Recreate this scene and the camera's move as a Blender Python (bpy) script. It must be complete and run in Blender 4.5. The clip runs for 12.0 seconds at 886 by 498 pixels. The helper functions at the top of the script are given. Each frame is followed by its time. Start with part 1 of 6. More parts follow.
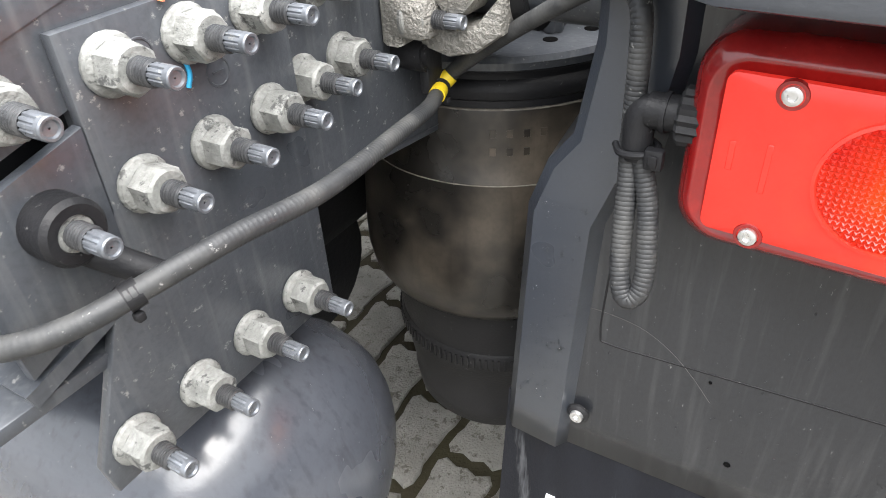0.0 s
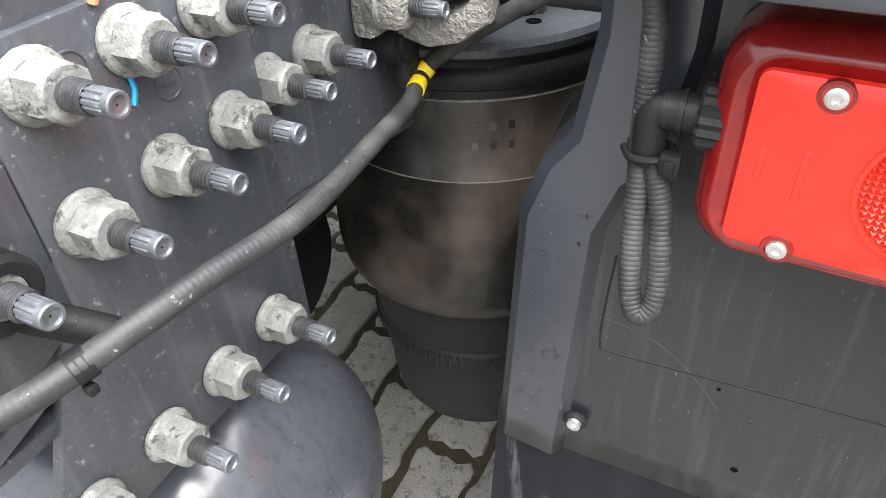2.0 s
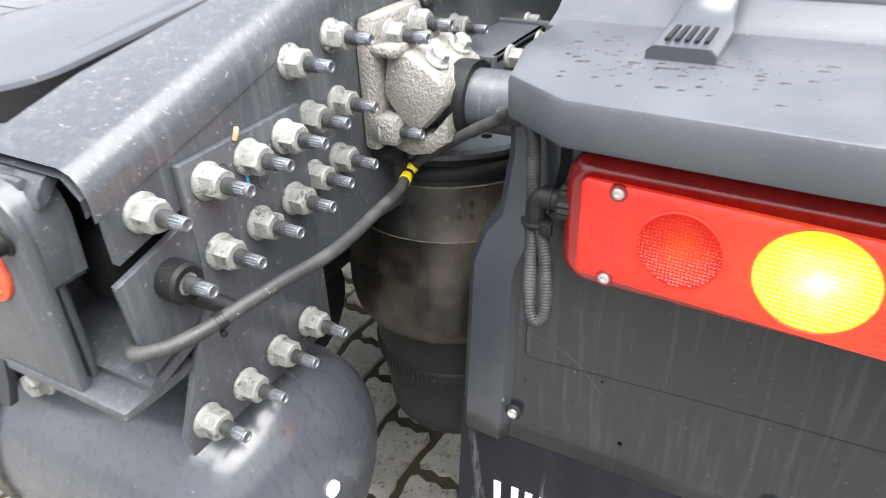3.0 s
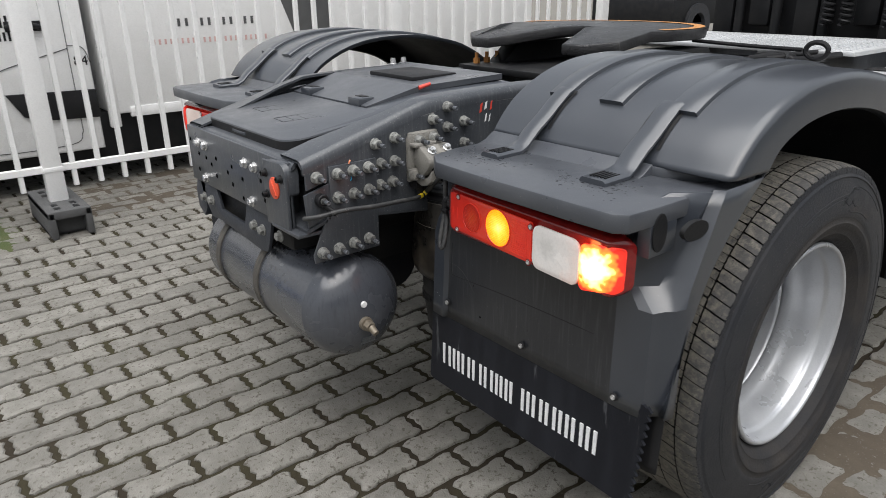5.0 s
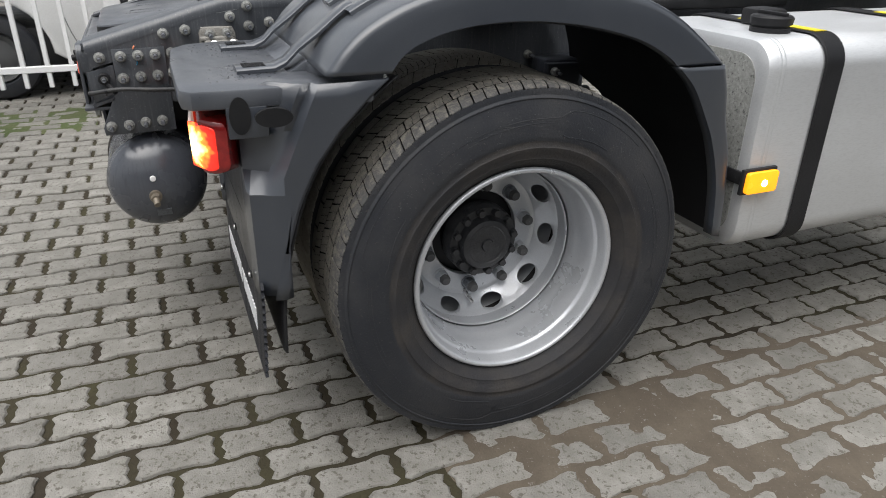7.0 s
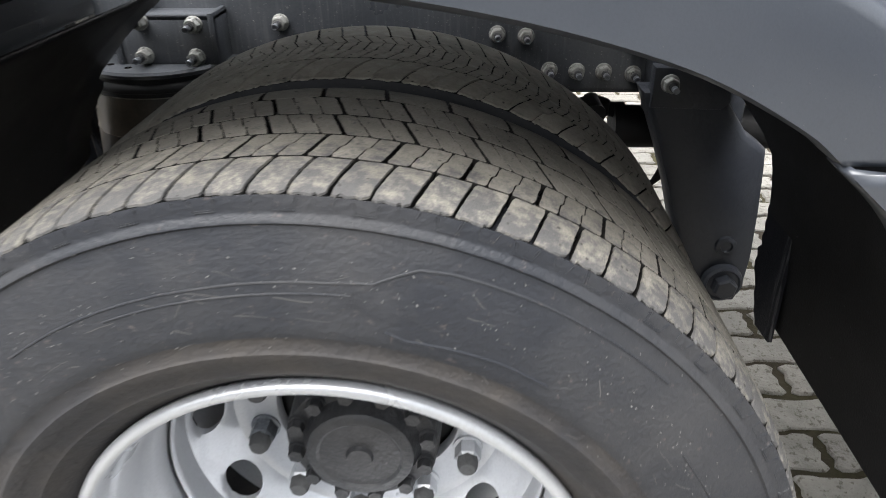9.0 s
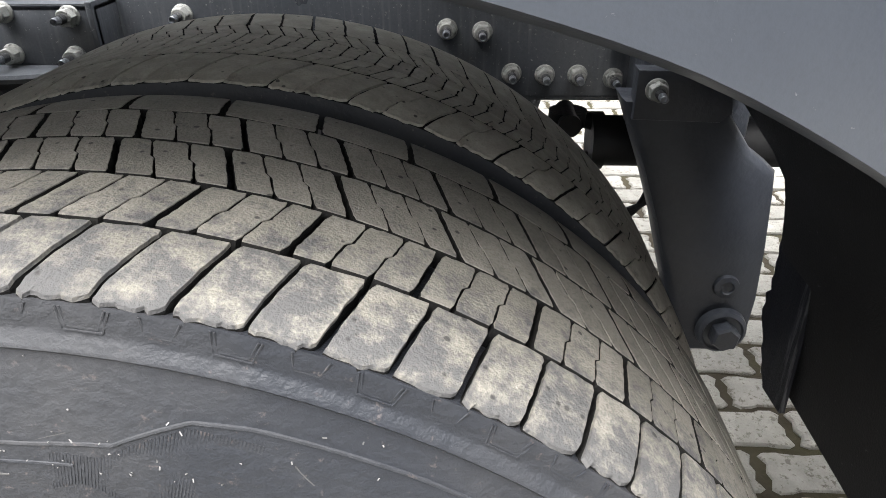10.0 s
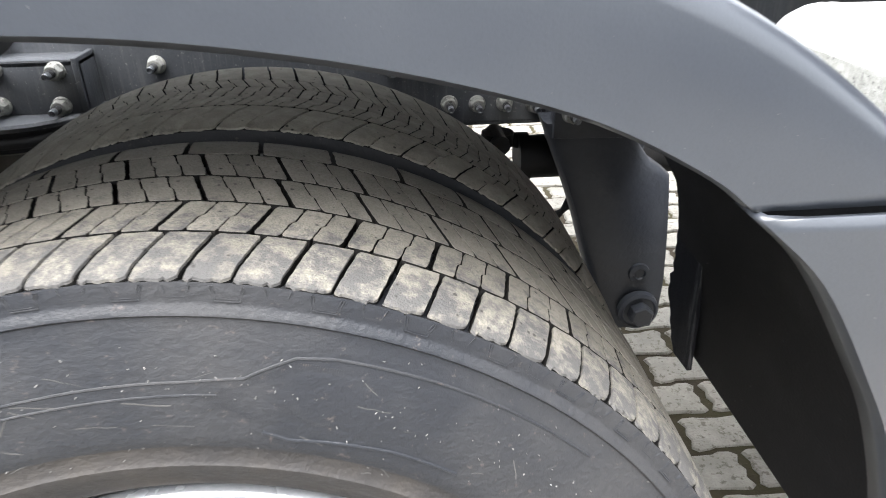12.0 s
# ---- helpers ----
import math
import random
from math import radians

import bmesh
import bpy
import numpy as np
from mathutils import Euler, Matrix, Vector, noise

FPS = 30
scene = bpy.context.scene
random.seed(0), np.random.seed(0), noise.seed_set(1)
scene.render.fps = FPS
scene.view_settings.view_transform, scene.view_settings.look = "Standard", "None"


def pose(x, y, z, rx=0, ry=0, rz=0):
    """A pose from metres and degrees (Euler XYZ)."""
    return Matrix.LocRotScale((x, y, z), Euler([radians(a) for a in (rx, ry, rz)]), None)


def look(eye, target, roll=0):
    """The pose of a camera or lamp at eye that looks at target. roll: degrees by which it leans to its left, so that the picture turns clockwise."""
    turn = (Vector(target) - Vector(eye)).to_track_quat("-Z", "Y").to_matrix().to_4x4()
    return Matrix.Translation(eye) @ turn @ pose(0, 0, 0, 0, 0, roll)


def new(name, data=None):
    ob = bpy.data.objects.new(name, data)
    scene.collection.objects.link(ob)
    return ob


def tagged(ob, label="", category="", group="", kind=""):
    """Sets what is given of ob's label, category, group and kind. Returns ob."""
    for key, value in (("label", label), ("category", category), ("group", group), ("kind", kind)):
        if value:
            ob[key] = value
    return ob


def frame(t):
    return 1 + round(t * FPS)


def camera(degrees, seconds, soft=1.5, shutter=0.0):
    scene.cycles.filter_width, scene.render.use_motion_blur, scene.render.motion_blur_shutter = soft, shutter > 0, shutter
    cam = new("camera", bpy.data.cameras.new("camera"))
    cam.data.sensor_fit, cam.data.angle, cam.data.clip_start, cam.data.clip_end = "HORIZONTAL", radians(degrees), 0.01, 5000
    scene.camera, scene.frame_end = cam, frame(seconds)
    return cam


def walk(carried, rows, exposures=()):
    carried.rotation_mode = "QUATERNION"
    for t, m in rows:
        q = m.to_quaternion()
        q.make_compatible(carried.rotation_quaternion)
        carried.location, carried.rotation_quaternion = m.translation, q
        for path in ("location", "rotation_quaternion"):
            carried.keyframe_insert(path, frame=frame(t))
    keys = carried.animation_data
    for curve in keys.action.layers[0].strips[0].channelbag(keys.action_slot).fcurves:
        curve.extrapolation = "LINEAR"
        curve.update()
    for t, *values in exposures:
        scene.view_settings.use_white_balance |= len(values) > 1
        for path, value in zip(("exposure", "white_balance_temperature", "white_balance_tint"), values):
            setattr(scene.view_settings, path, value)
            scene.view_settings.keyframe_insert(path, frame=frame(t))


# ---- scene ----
cam = camera(65.5, 12.0, soft=0.85, shutter=0.2)
PATH = [
    (0, (0.662, -1.13, 1.111), (-0.221, 0.257, -0.026), -3.2),
    (0.5, (0.627, -1.102, 1.101), (-0.156, 0.33, -0.056), -3.1),
    (1, (0.619, -1.09, 1.095), (-0.152, 0.324, -0.091), -3.1),
    (1.5, (0.613, -1.089, 1.1), (-0.151, 0.308, -0.111), -2.9),
    (2, (0.616, -1.088, 1.11), (-0.144, 0.303, -0.11), -3.3),
    (2.5, (0.629, -1.112, 1.131), (-0.137, 0.282, -0.081), -2.7),
    (3, (0.764, -1.285, 1.236), (-0.073, 0.207, 0.199), -2.4),
    (3.5, (1.028, -1.574, 1.341), (-0.015, -0.128, 0.435), -2.7),
    (3.7, (1.135, -1.656, 1.36), (0.02, -0.235, 0.503), -3.3),
    (5.3, (2.114, -1.844, 1.477), (0.606, -0.734, 0.774), -0.0),
    (5.5, (2.25, -1.794, 1.472), (0.703, -0.743, 0.763), -0.2),
    (6, (2.594, -1.563, 1.458), (0.958, -0.664, 0.739), 0.2),
    (6.5, (2.713, -1.232, 1.399), (1.071, -0.39, 0.626), 0.1),
    (6.7, (2.716, -1.076, 1.396), (1.072, -0.267, 0.595), 0.4),
    (8.3, (2.158, -0.032, 1.294), (0.48, -0.075, 0.206), -0.5),
    (8.5, (2.027, 0.035, 1.302), (0.348, -0.028, 0.216), -0.5),
    (8.7, (1.898, 0.092, 1.288), (0.195, 0.006, 0.243), -0.9),
    (9, (1.713, 0.156, 1.252), (-0.018, 0.07, 0.255), -0.6),
    (9.5, (1.517, 0.232, 1.192), (-0.215, 0.165, 0.193), -0.8),
    (10, (1.468, 0.238, 1.18), (-0.272, 0.162, 0.197), -0.4),
    (10.5, (1.459, 0.236, 1.177), (-0.277, 0.159, 0.185), -0.5),
    (11, (1.461, 0.234, 1.173), (-0.268, 0.165, 0.169), -0.7),
    (11.5, (1.472, 0.232, 1.182), (-0.253, 0.223, 0.171), -0.7),
    (12, (1.634, 0.185, 1.248), (-0.128, 0.324, 0.312), -0.9),
]
EXPOSURES = [(0, 1.85), (2.5, 1.86), (3.0, 1.80), (3.5, 0.90), (5.3, 0.13), (6.7, 0.20), (8.3, 0.92), (8.5, 1.15), (9.0, 1.75), (9.5, 2.14), (10.0, 2.25), (11.5, 2.27), (12, 2.42)]
walk(cam, [(t, look(eye, target, roll)) for t, eye, target, roll in PATH], EXPOSURES)


# ---- world, sun ----
world = bpy.data.worlds.new("world")
scene.world = world
world.use_nodes = True
wn = world.node_tree
sky = wn.nodes.new("ShaderNodeTexSky")
sky.sky_type, sky.sun_disc = "NISHITA", False
sky.sun_elevation, sky.sun_rotation = radians(60), radians(126)
sky.air_density, sky.dust_density, sky.ozone_density = 1.5, 7.0, 1.0
hue = wn.nodes.new("ShaderNodeHueSaturation")
hue.inputs["Saturation"].default_value = 0.45
wn.links.new(sky.outputs[0], hue.inputs["Color"])
veil = wn.nodes.new("ShaderNodeMix")
veil.data_type = "RGBA"
veil.inputs["Factor"].default_value = 0.7
veil.inputs["B"].default_value = (3.3, 3.45, 3.65, 1)
wn.links.new(hue.outputs[0], veil.inputs["A"])
wn.links.new(veil.outputs["Result"], wn.nodes["Background"].inputs["Color"])
wn.nodes["Background"].inputs["Strength"].default_value = 0.155

sun = new("sun", bpy.data.lights.new("sun", "SUN"))
sun.data.energy, sun.data.angle, sun.data.color = 3.45, radians(75), (1.0, 0.995, 0.99)
sun.matrix_world = look((0.7, -0.8, 4.4), (0, 0, 0.4))


# ---- materials ----
def surf(name, col, rough=0.5, metal=0.0, col2=None, amount=0.5, scale=5.0, fine=90.0, bump=0.08, rvar=0.12,
         speck=None, speck_scale=60.0, speck_cut=0.66, tint=0.0, island=False, coat=0.0, stretch=None, fine_amount=0.25, spec=0.5, streak=None, streak_amount=0.5):
    """A worn surface: two scales of colour variation, roughness variation, specks and a fine relief."""
    m = bpy.data.materials.new(name)
    m.use_nodes = True
    t = m.node_tree
    n, lk = t.nodes, t.links.new
    b = n["Principled BSDF"]
    co = n.new("ShaderNodeTexCoord")
    src = co.outputs["Object"]
    if stretch:
        mp = n.new("ShaderNodeMapping")
        mp.inputs["Scale"].default_value = stretch
        lk(src, mp.inputs["Vector"])
        src = mp.outputs[0]
    if island:
        rnd = n.new("ShaderNodeNewGeometry").outputs["Random Per Island"]
    else:
        rnd = n.new("ShaderNodeObjectInfo").outputs["Random"]
    w = n.new("ShaderNodeMath")
    w.operation = "MULTIPLY"
    w.inputs[1].default_value = 37.0
    lk(rnd, w.inputs[0])

    def nz(s, detail, rough_n=0.6):
        x = n.new("ShaderNodeTexNoise")
        x.noise_dimensions = "4D"
        x.inputs["Scale"].default_value, x.inputs["Detail"].default_value, x.inputs["Roughness"].default_value = s, detail, rough_n
        lk(src, x.inputs["Vector"])
        lk(w.outputs[0], x.inputs["W"])
        return x.outputs["Fac"]

    def ramp(f, lo, hi):
        r = n.new("ShaderNodeMapRange")
        r.inputs["From Min"].default_value, r.inputs["From Max"].default_value = lo, hi
        lk(f, r.inputs["Value"])
        return r.outputs[0]

    def scaled(f, k):
        x = n.new("ShaderNodeMath")
        x.operation = "MULTIPLY"
        x.inputs[1].default_value = k
        lk(f, x.inputs[0])
        return x.outputs[0]

    def mix(f, a, c):
        x = n.new("ShaderNodeMix")
        x.data_type = "RGBA"
        lk(f, x.inputs["Factor"])
        for sock, v in ((x.inputs["A"], a), (x.inputs["B"], c)):
            if isinstance(v, tuple):
                sock.default_value = (*v, 1)
            else:
                lk(v, sock)
        return x.outputs["Result"]

    big, small = nz(scale, 4), nz(fine, 3)
    c2 = col2 or tuple(min(1, v * 1.5 + 0.01) for v in col)
    colour = mix(scaled(ramp(big, 0.42, 0.68), amount), col, c2)
    dark = tuple(v * 0.6 for v in col)
    colour = mix(scaled(ramp(small, 0.45, 0.75), fine_amount), colour, dark)
    if streak:
        sm = n.new("ShaderNodeMapping")
        sm.inputs["Scale"].default_value = (1, 1, 0.06)
        lk(co.outputs["Object"], sm.inputs["Vector"])
        sx = n.new("ShaderNodeTexNoise")
        sx.inputs["Scale"].default_value, sx.inputs["Detail"].default_value = 120.0, 5.0
        lk(sm.outputs[0], sx.inputs["Vector"])
        colour = mix(scaled(ramp(sx.outputs["Fac"], 0.52, 0.72), streak_amount), colour, streak)
    if tint:
        x = n.new("ShaderNodeMapRange")
        x.inputs["To Min"].default_value, x.inputs["To Max"].default_value = 1 - tint, 1 + tint
        lk(rnd, x.inputs["Value"])
        v = n.new("ShaderNodeHueSaturation")
        lk(x.outputs[0], v.inputs["Value"])
        lk(colour, v.inputs["Color"])
        colour = v.outputs[0]
    if speck:
        colour = mix(ramp(nz(speck_scale, 5, 0.7), speck_cut, speck_cut + 0.06), colour, speck)
    lk(colour, b.inputs["Base Color"])
    r = n.new("ShaderNodeMapRange")
    r.inputs["From Min"].default_value, r.inputs["From Max"].default_value = 0.3, 0.7
    r.inputs["To Min"].default_value, r.inputs["To Max"].default_value = max(0.02, rough - rvar), min(1, rough + rvar)
    lk(big, r.inputs["Value"])
    lk(r.outputs[0], b.inputs["Roughness"])
    b.inputs["Metallic"].default_value = metal
    b.inputs["Coat Weight"].default_value = coat
    b.inputs["Coat Roughness"].default_value = 0.22
    b.inputs["Specular IOR Level"].default_value = spec
    bp = n.new("ShaderNodeBump")
    bp.inputs["Strength"].default_value, bp.inputs["Distance"].default_value = bump, 0.01
    lk(small, bp.inputs["Height"])
    lk(bp.outputs[0], b.inputs["Normal"])
    return m


def glow(name, col, strength, base=None, rough=0.25):
    m = surf(name, base or col, rough, bump=0.0, fine=200)
    b = m.node_tree.nodes["Principled BSDF"]
    b.inputs["Emission Color"].default_value, b.inputs["Emission Strength"].default_value = (*col, 1), strength
    return m


def scrub(m, rubber, x0, x1):
    """Dust worn off a tread block towards the tyre's shoulder, so that the rubber shows in patches; small pits all over."""
    t = m.node_tree
    n, lk = t.nodes, t.links.new
    b = n["Principled BSDF"]
    colour = b.inputs["Base Color"].links[0].from_socket
    co = n.new("ShaderNodeTexCoord").outputs["Object"]
    ax = n.new("ShaderNodeSeparateXYZ")
    lk(co, ax.inputs[0])
    edge = n.new("ShaderNodeMapRange")
    edge.inputs["From Min"].default_value, edge.inputs["From Max"].default_value = x0, x1
    edge.inputs["To Min"].default_value, edge.inputs["To Max"].default_value = -0.07, 0.16
    lk(ax.outputs["X"], edge.inputs["Value"])
    rnd = n.new("ShaderNodeObjectInfo").outputs["Random"]
    w = n.new("ShaderNodeMath")
    w.operation, w.inputs[1].default_value = "MULTIPLY", 53.0
    lk(rnd, w.inputs[0])
    nz = n.new("ShaderNodeTexNoise")
    nz.noise_dimensions = "4D"
    nz.inputs["Scale"].default_value, nz.inputs["Detail"].default_value, nz.inputs["Roughness"].default_value = 60.0, 8.0, 0.74
    lk(co, nz.inputs["Vector"])
    lk(w.outputs[0], nz.inputs["W"])
    ad = n.new("ShaderNodeMath")
    ad.operation = "ADD"
    lk(nz.outputs["Fac"], ad.inputs[0])
    lk(edge.outputs[0], ad.inputs[1])
    f = n.new("ShaderNodeMapRange")
    f.inputs["From Min"].default_value, f.inputs["From Max"].default_value = 0.50, 0.66
    f.inputs["To Max"].default_value = 0.85
    lk(ad.outputs[0], f.inputs["Value"])
    mix = n.new("ShaderNodeMix")
    mix.data_type = "RGBA"
    lk(f.outputs[0], mix.inputs["Factor"])
    lk(colour, mix.inputs["A"])
    mix.inputs["B"].default_value = (*rubber, 1)
    # pits
    pit = n.new("ShaderNodeTexVoronoi")
    pit.voronoi_dimensions = "4D"
    pit.inputs["Scale"].default_value = 95.0
    lk(co, pit.inputs["Vector"])
    lk(w.outputs[0], pit.inputs["W"])
    pf = n.new("ShaderNodeMapRange")
    pf.inputs["From Min"].default_value, pf.inputs["From Max"].default_value = 0.15, 0.21
    pf.inputs["To Min"].default_value, pf.inputs["To Max"].default_value = 0.8, 0.0
    lk(pit.outputs["Distance"], pf.inputs["Value"])
    mix2 = n.new("ShaderNodeMix")
    mix2.data_type = "RGBA"
    lk(pf.outputs[0], mix2.inputs["Factor"])
    lk(mix.outputs["Result"], mix2.inputs["A"])
    mix2.inputs["B"].default_value = (0.03, 0.029, 0.028, 1)
    lk(mix2.outputs["Result"], b.inputs["Base Color"])
    return m


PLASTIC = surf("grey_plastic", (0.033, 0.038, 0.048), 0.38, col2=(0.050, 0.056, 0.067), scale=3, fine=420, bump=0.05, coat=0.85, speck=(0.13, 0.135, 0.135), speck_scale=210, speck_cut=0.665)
# Lighter copy of the grey plastic for upward faces, in place of skylight.
PLASTIC_TOP = surf("rain_wet_plastic", (0.060, 0.065, 0.076), 0.38, col2=(0.088, 0.094, 0.104), scale=9, fine=420, bump=0.05, coat=0.3, rvar=0.16, speck=(0.16, 0.16, 0.155), speck_scale=170, speck_cut=0.63)
PLASTIC_DARK = surf("black_plastic", (0.011, 0.011, 0.0125), 0.5, col2=(0.03, 0.03, 0.031), scale=4, fine=300, bump=0.1, speck=(0.1, 0.1, 0.1), speck_scale=150, speck_cut=0.64, spec=0.25)
PANEL = surf("carrier_plastic", (0.0165, 0.0178, 0.0213), 0.36, col2=(0.030, 0.032, 0.036), scale=4, fine=380, bump=0.06, speck=(0.16, 0.16, 0.16), speck_scale=260, speck_cut=0.655, stretch=(1, 1, 0.5), spec=0.5, coat=0.3, fine_amount=0.4, streak=(0.075, 0.076, 0.078), streak_amount=0.34)
PAINT = surf("chassis_paint", (0.050, 0.055, 0.064), 0.36, col2=(0.086, 0.091, 0.102), scale=7, fine=260, bump=0.05, coat=0.25, speck=(0.20, 0.20, 0.195), speck_scale=170, speck_cut=0.61, fine_amount=0.5, streak=(0.13, 0.135, 0.14), streak_amount=0.4)
TANKPAINT = surf("tank_paint", (0.056, 0.061, 0.073), 0.26, col2=(0.115, 0.121, 0.133), scale=5, fine=150, bump=0.03, speck=(0.25, 0.25, 0.25), speck_scale=260, speck_cut=0.665, stretch=(0.35, 1, 1), coat=0.4, amount=0.35, streak=(0.035, 0.037, 0.044), streak_amount=0.6)
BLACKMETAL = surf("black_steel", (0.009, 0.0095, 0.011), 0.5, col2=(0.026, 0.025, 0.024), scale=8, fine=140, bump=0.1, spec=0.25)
BEAD = surf("dusty_bead_rubber", (0.027, 0.0268, 0.0290), 0.70, col2=(0.056, 0.050, 0.045), amount=0.9, scale=9, fine=140, bump=0.3, spec=0.3)
HANGER = surf("hanger_paint", (0.036, 0.040, 0.050), 0.42, col2=(0.060, 0.064, 0.072), amount=0.6, scale=9, fine=120, bump=0.15, spec=0.35)
RUBBER = surf("tyre_rubber", (0.023, 0.0250, 0.0300), 0.54, col2=(0.043, 0.043, 0.045), amount=0.85, rvar=0.18, scale=7, fine=180, bump=0.22, speck=(0.070, 0.061, 0.06), speck_scale=140, speck_cut=0.61, spec=0.3)
GROOVE = surf("tyre_groove", (0.010, 0.010, 0.010), 0.9, col2=(0.026, 0.024, 0.021), scale=20, fine=220, bump=0.3, spec=0.1)
TREAD = scrub(surf("dusty_tread", (0.176, 0.164, 0.141), 0.92, col2=(0.228, 0.213, 0.183), amount=0.95, scale=55, fine=520, bump=0.32, speck=(0.27, 0.257, 0.228), speck_scale=300, speck_cut=0.64, tint=0.12, fine_amount=0.8, rvar=0.06, spec=0.25), (0.062, 0.062, 0.065), 0.0, 0.140)
# Inner tyre: dusty tread lightened to make up for shade under the mudguard.
TREAD_LIFTED = scrub(surf("dry_dusty_tread", (0.31, 0.288, 0.245), 0.92, col2=(0.42, 0.39, 0.335), amount=0.95, scale=55, fine=520, bump=0.25, tint=0.08, fine_amount=0.4, rvar=0.06, spec=0.25), (0.10, 0.098, 0.096), 0.125, 0.17)
FLAP = surf("rubber_flap", (0.010, 0.011, 0.015), 0.5, col2=(0.024, 0.026, 0.033), scale=5, fine=200, bump=0.15, stretch=(4, 4, 0.45), speck=(0.075, 0.078, 0.085), speck_scale=7, speck_cut=0.60, spec=0.2)
GALV = surf("galvanised_steel", (0.195, 0.198, 0.187), 0.62, 0.15, col2=(0.315, 0.317, 0.303), amount=0.9, scale=110, fine=420, bump=0.22, speck=(0.075, 0.076, 0.074), speck_scale=120, speck_cut=0.565, tint=0.14, fine_amount=0.5)
THREAD = surf("thread_steel", (0.075, 0.077, 0.082), 0.42, 0.6, col2=(0.14, 0.14, 0.14), scale=140, fine=400, bump=0.1)
STUD = surf("zinc_steel", (0.20, 0.213, 0.235), 0.38, 0.6, col2=(0.11, 0.118, 0.13), amount=0.8, scale=160, fine=400, bump=0.05, speck=(0.34, 0.34, 0.32), speck_scale=220, speck_cut=0.60)
CAST = surf("cast_aluminium", (0.24, 0.23, 0.21), 0.6, 0.3, col2=(0.34, 0.33, 0.30), scale=26, fine=260, bump=0.6, speck=(0.12, 0.115, 0.1), speck_scale=55, speck_cut=0.62)
RIM = surf("silver_rim", (0.49, 0.505, 0.53), 0.34, 0.45, col2=(0.58, 0.59, 0.61), scale=9, fine=220, bump=0.05, speck=(0.30, 0.30, 0.30), speck_scale=260, speck_cut=0.66)
ALU = surf("aluminium_tank", (0.62, 0.63, 0.64), 0.40, 0.55, col2=(0.72, 0.73, 0.74), scale=5, fine=260, bump=0.06, stretch=(1, 0.25, 1))
BELLOW = surf("bellows_rubber", (0.016, 0.0144, 0.0127), 0.34, rvar=0.14, col2=(0.110, 0.090, 0.068), amount=0.95, scale=7.5, fine=220, bump=0.03, streak=(0.014, 0.012, 0.010), streak_amount=0.3)
HOSE = surf("ribbed_hose", (0.024, 0.025, 0.027), 0.55, col2=(0.085, 0.084, 0.08), amount=0.6, scale=40, fine=260, bump=0.06, speck=(0.26, 0.26, 0.25), speck_scale=230, speck_cut=0.63)
HOLE = surf("dark_hole", (0.003, 0.003, 0.003), 1.0, fine=100, bump=0.0, spec=0.0)
YELLOW = surf("yellow_tape", (0.75, 0.55, 0.02), 0.5, fine=200, bump=0.05)
WHITE = surf("white_paint", (0.84, 0.84, 0.84), 0.32, col2=(0.72, 0.72, 0.71), scale=3, fine=150, bump=0.03)
WHITEPRINT = surf("white_print", (0.82, 0.83, 0.84), 0.55, col2=(0.65, 0.66, 0.67), scale=50, fine=300, bump=0.05)
REDPRINT = surf("red_print", (0.6, 0.06, 0.04), 0.5, fine=200)
ORANGE = surf("orange_plastic", (0.75, 0.10, 0.045), 0.42, col2=(0.6, 0.07, 0.03), scale=30, fine=200, bump=0.1)
STONE = surf("paving_concrete", (0.180, 0.172, 0.153), 0.8, col2=(0.262, 0.252, 0.230), amount=0.85, scale=14, fine=200, bump=0.7, speck=(0.105, 0.095, 0.078), speck_scale=60, speck_cut=0.55, tint=0.16)
STONE_FAR = surf("paving_concrete_far", (0.180, 0.172, 0.153), 0.8, col2=(0.262, 0.252, 0.230), amount=0.85, scale=14, fine=200, bump=0.7, speck=(0.105, 0.095, 0.078), speck_scale=60, speck_cut=0.55, tint=0.16, island=True)
SOIL = surf("joint_soil", (0.034, 0.028, 0.021), 0.95, col2=(0.050, 0.047, 0.026), amount=0.8, scale=2.5, fine=60, bump=0.7, speck=(0.10, 0.088, 0.07), speck_scale=45, speck_cut=0.64, spec=0.1)
CONCRETE = surf("grey_block", (0.075, 0.076, 0.078), 0.85, col2=(0.12, 0.12, 0.12), scale=8, fine=160, bump=0.4)
SCUFF = surf("scuffed_rubber", (0.060, 0.059, 0.058), 0.7, col2=(0.10, 0.098, 0.095), scale=60, fine=300)
STRAP = surf("dirty_strap", (0.050, 0.046, 0.041), 0.7, col2=(0.11, 0.10, 0.085), amount=0.9, scale=40, fine=200, bump=0.3, speck=(0.2, 0.185, 0.16), speck_scale=120, speck_cut=0.62)
SCREW = surf("screw_steel", (0.62, 0.62, 0.62), 0.3, 0.85, scale=100, fine=400)
BLUE = surf("blue_plastic", (0.03, 0.10, 0.32), 0.45, fine=150)
GREASE = surf("greasy_plate", (0.022, 0.022, 0.024), 0.34, 0.2, col2=(0.06, 0.06, 0.06), scale=10, fine=120, bump=0.3)
RUST = surf("orange_grease", (0.55, 0.24, 0.06), 0.5, col2=(0.3, 0.13, 0.05), scale=25, fine=150)
GLASS_DARK = surf("dark_glass", (0.02, 0.022, 0.025), 0.06, fine=50, bump=0.0)
REDEDGE = surf("red_lens_rim", (0.20, 0.007, 0.007), 0.10, col2=(0.34, 0.016, 0.013), scale=45, fine=260, bump=0.02, coat=0.6, speck=(0.38, 0.06, 0.05), speck_scale=190, speck_cut=0.66)
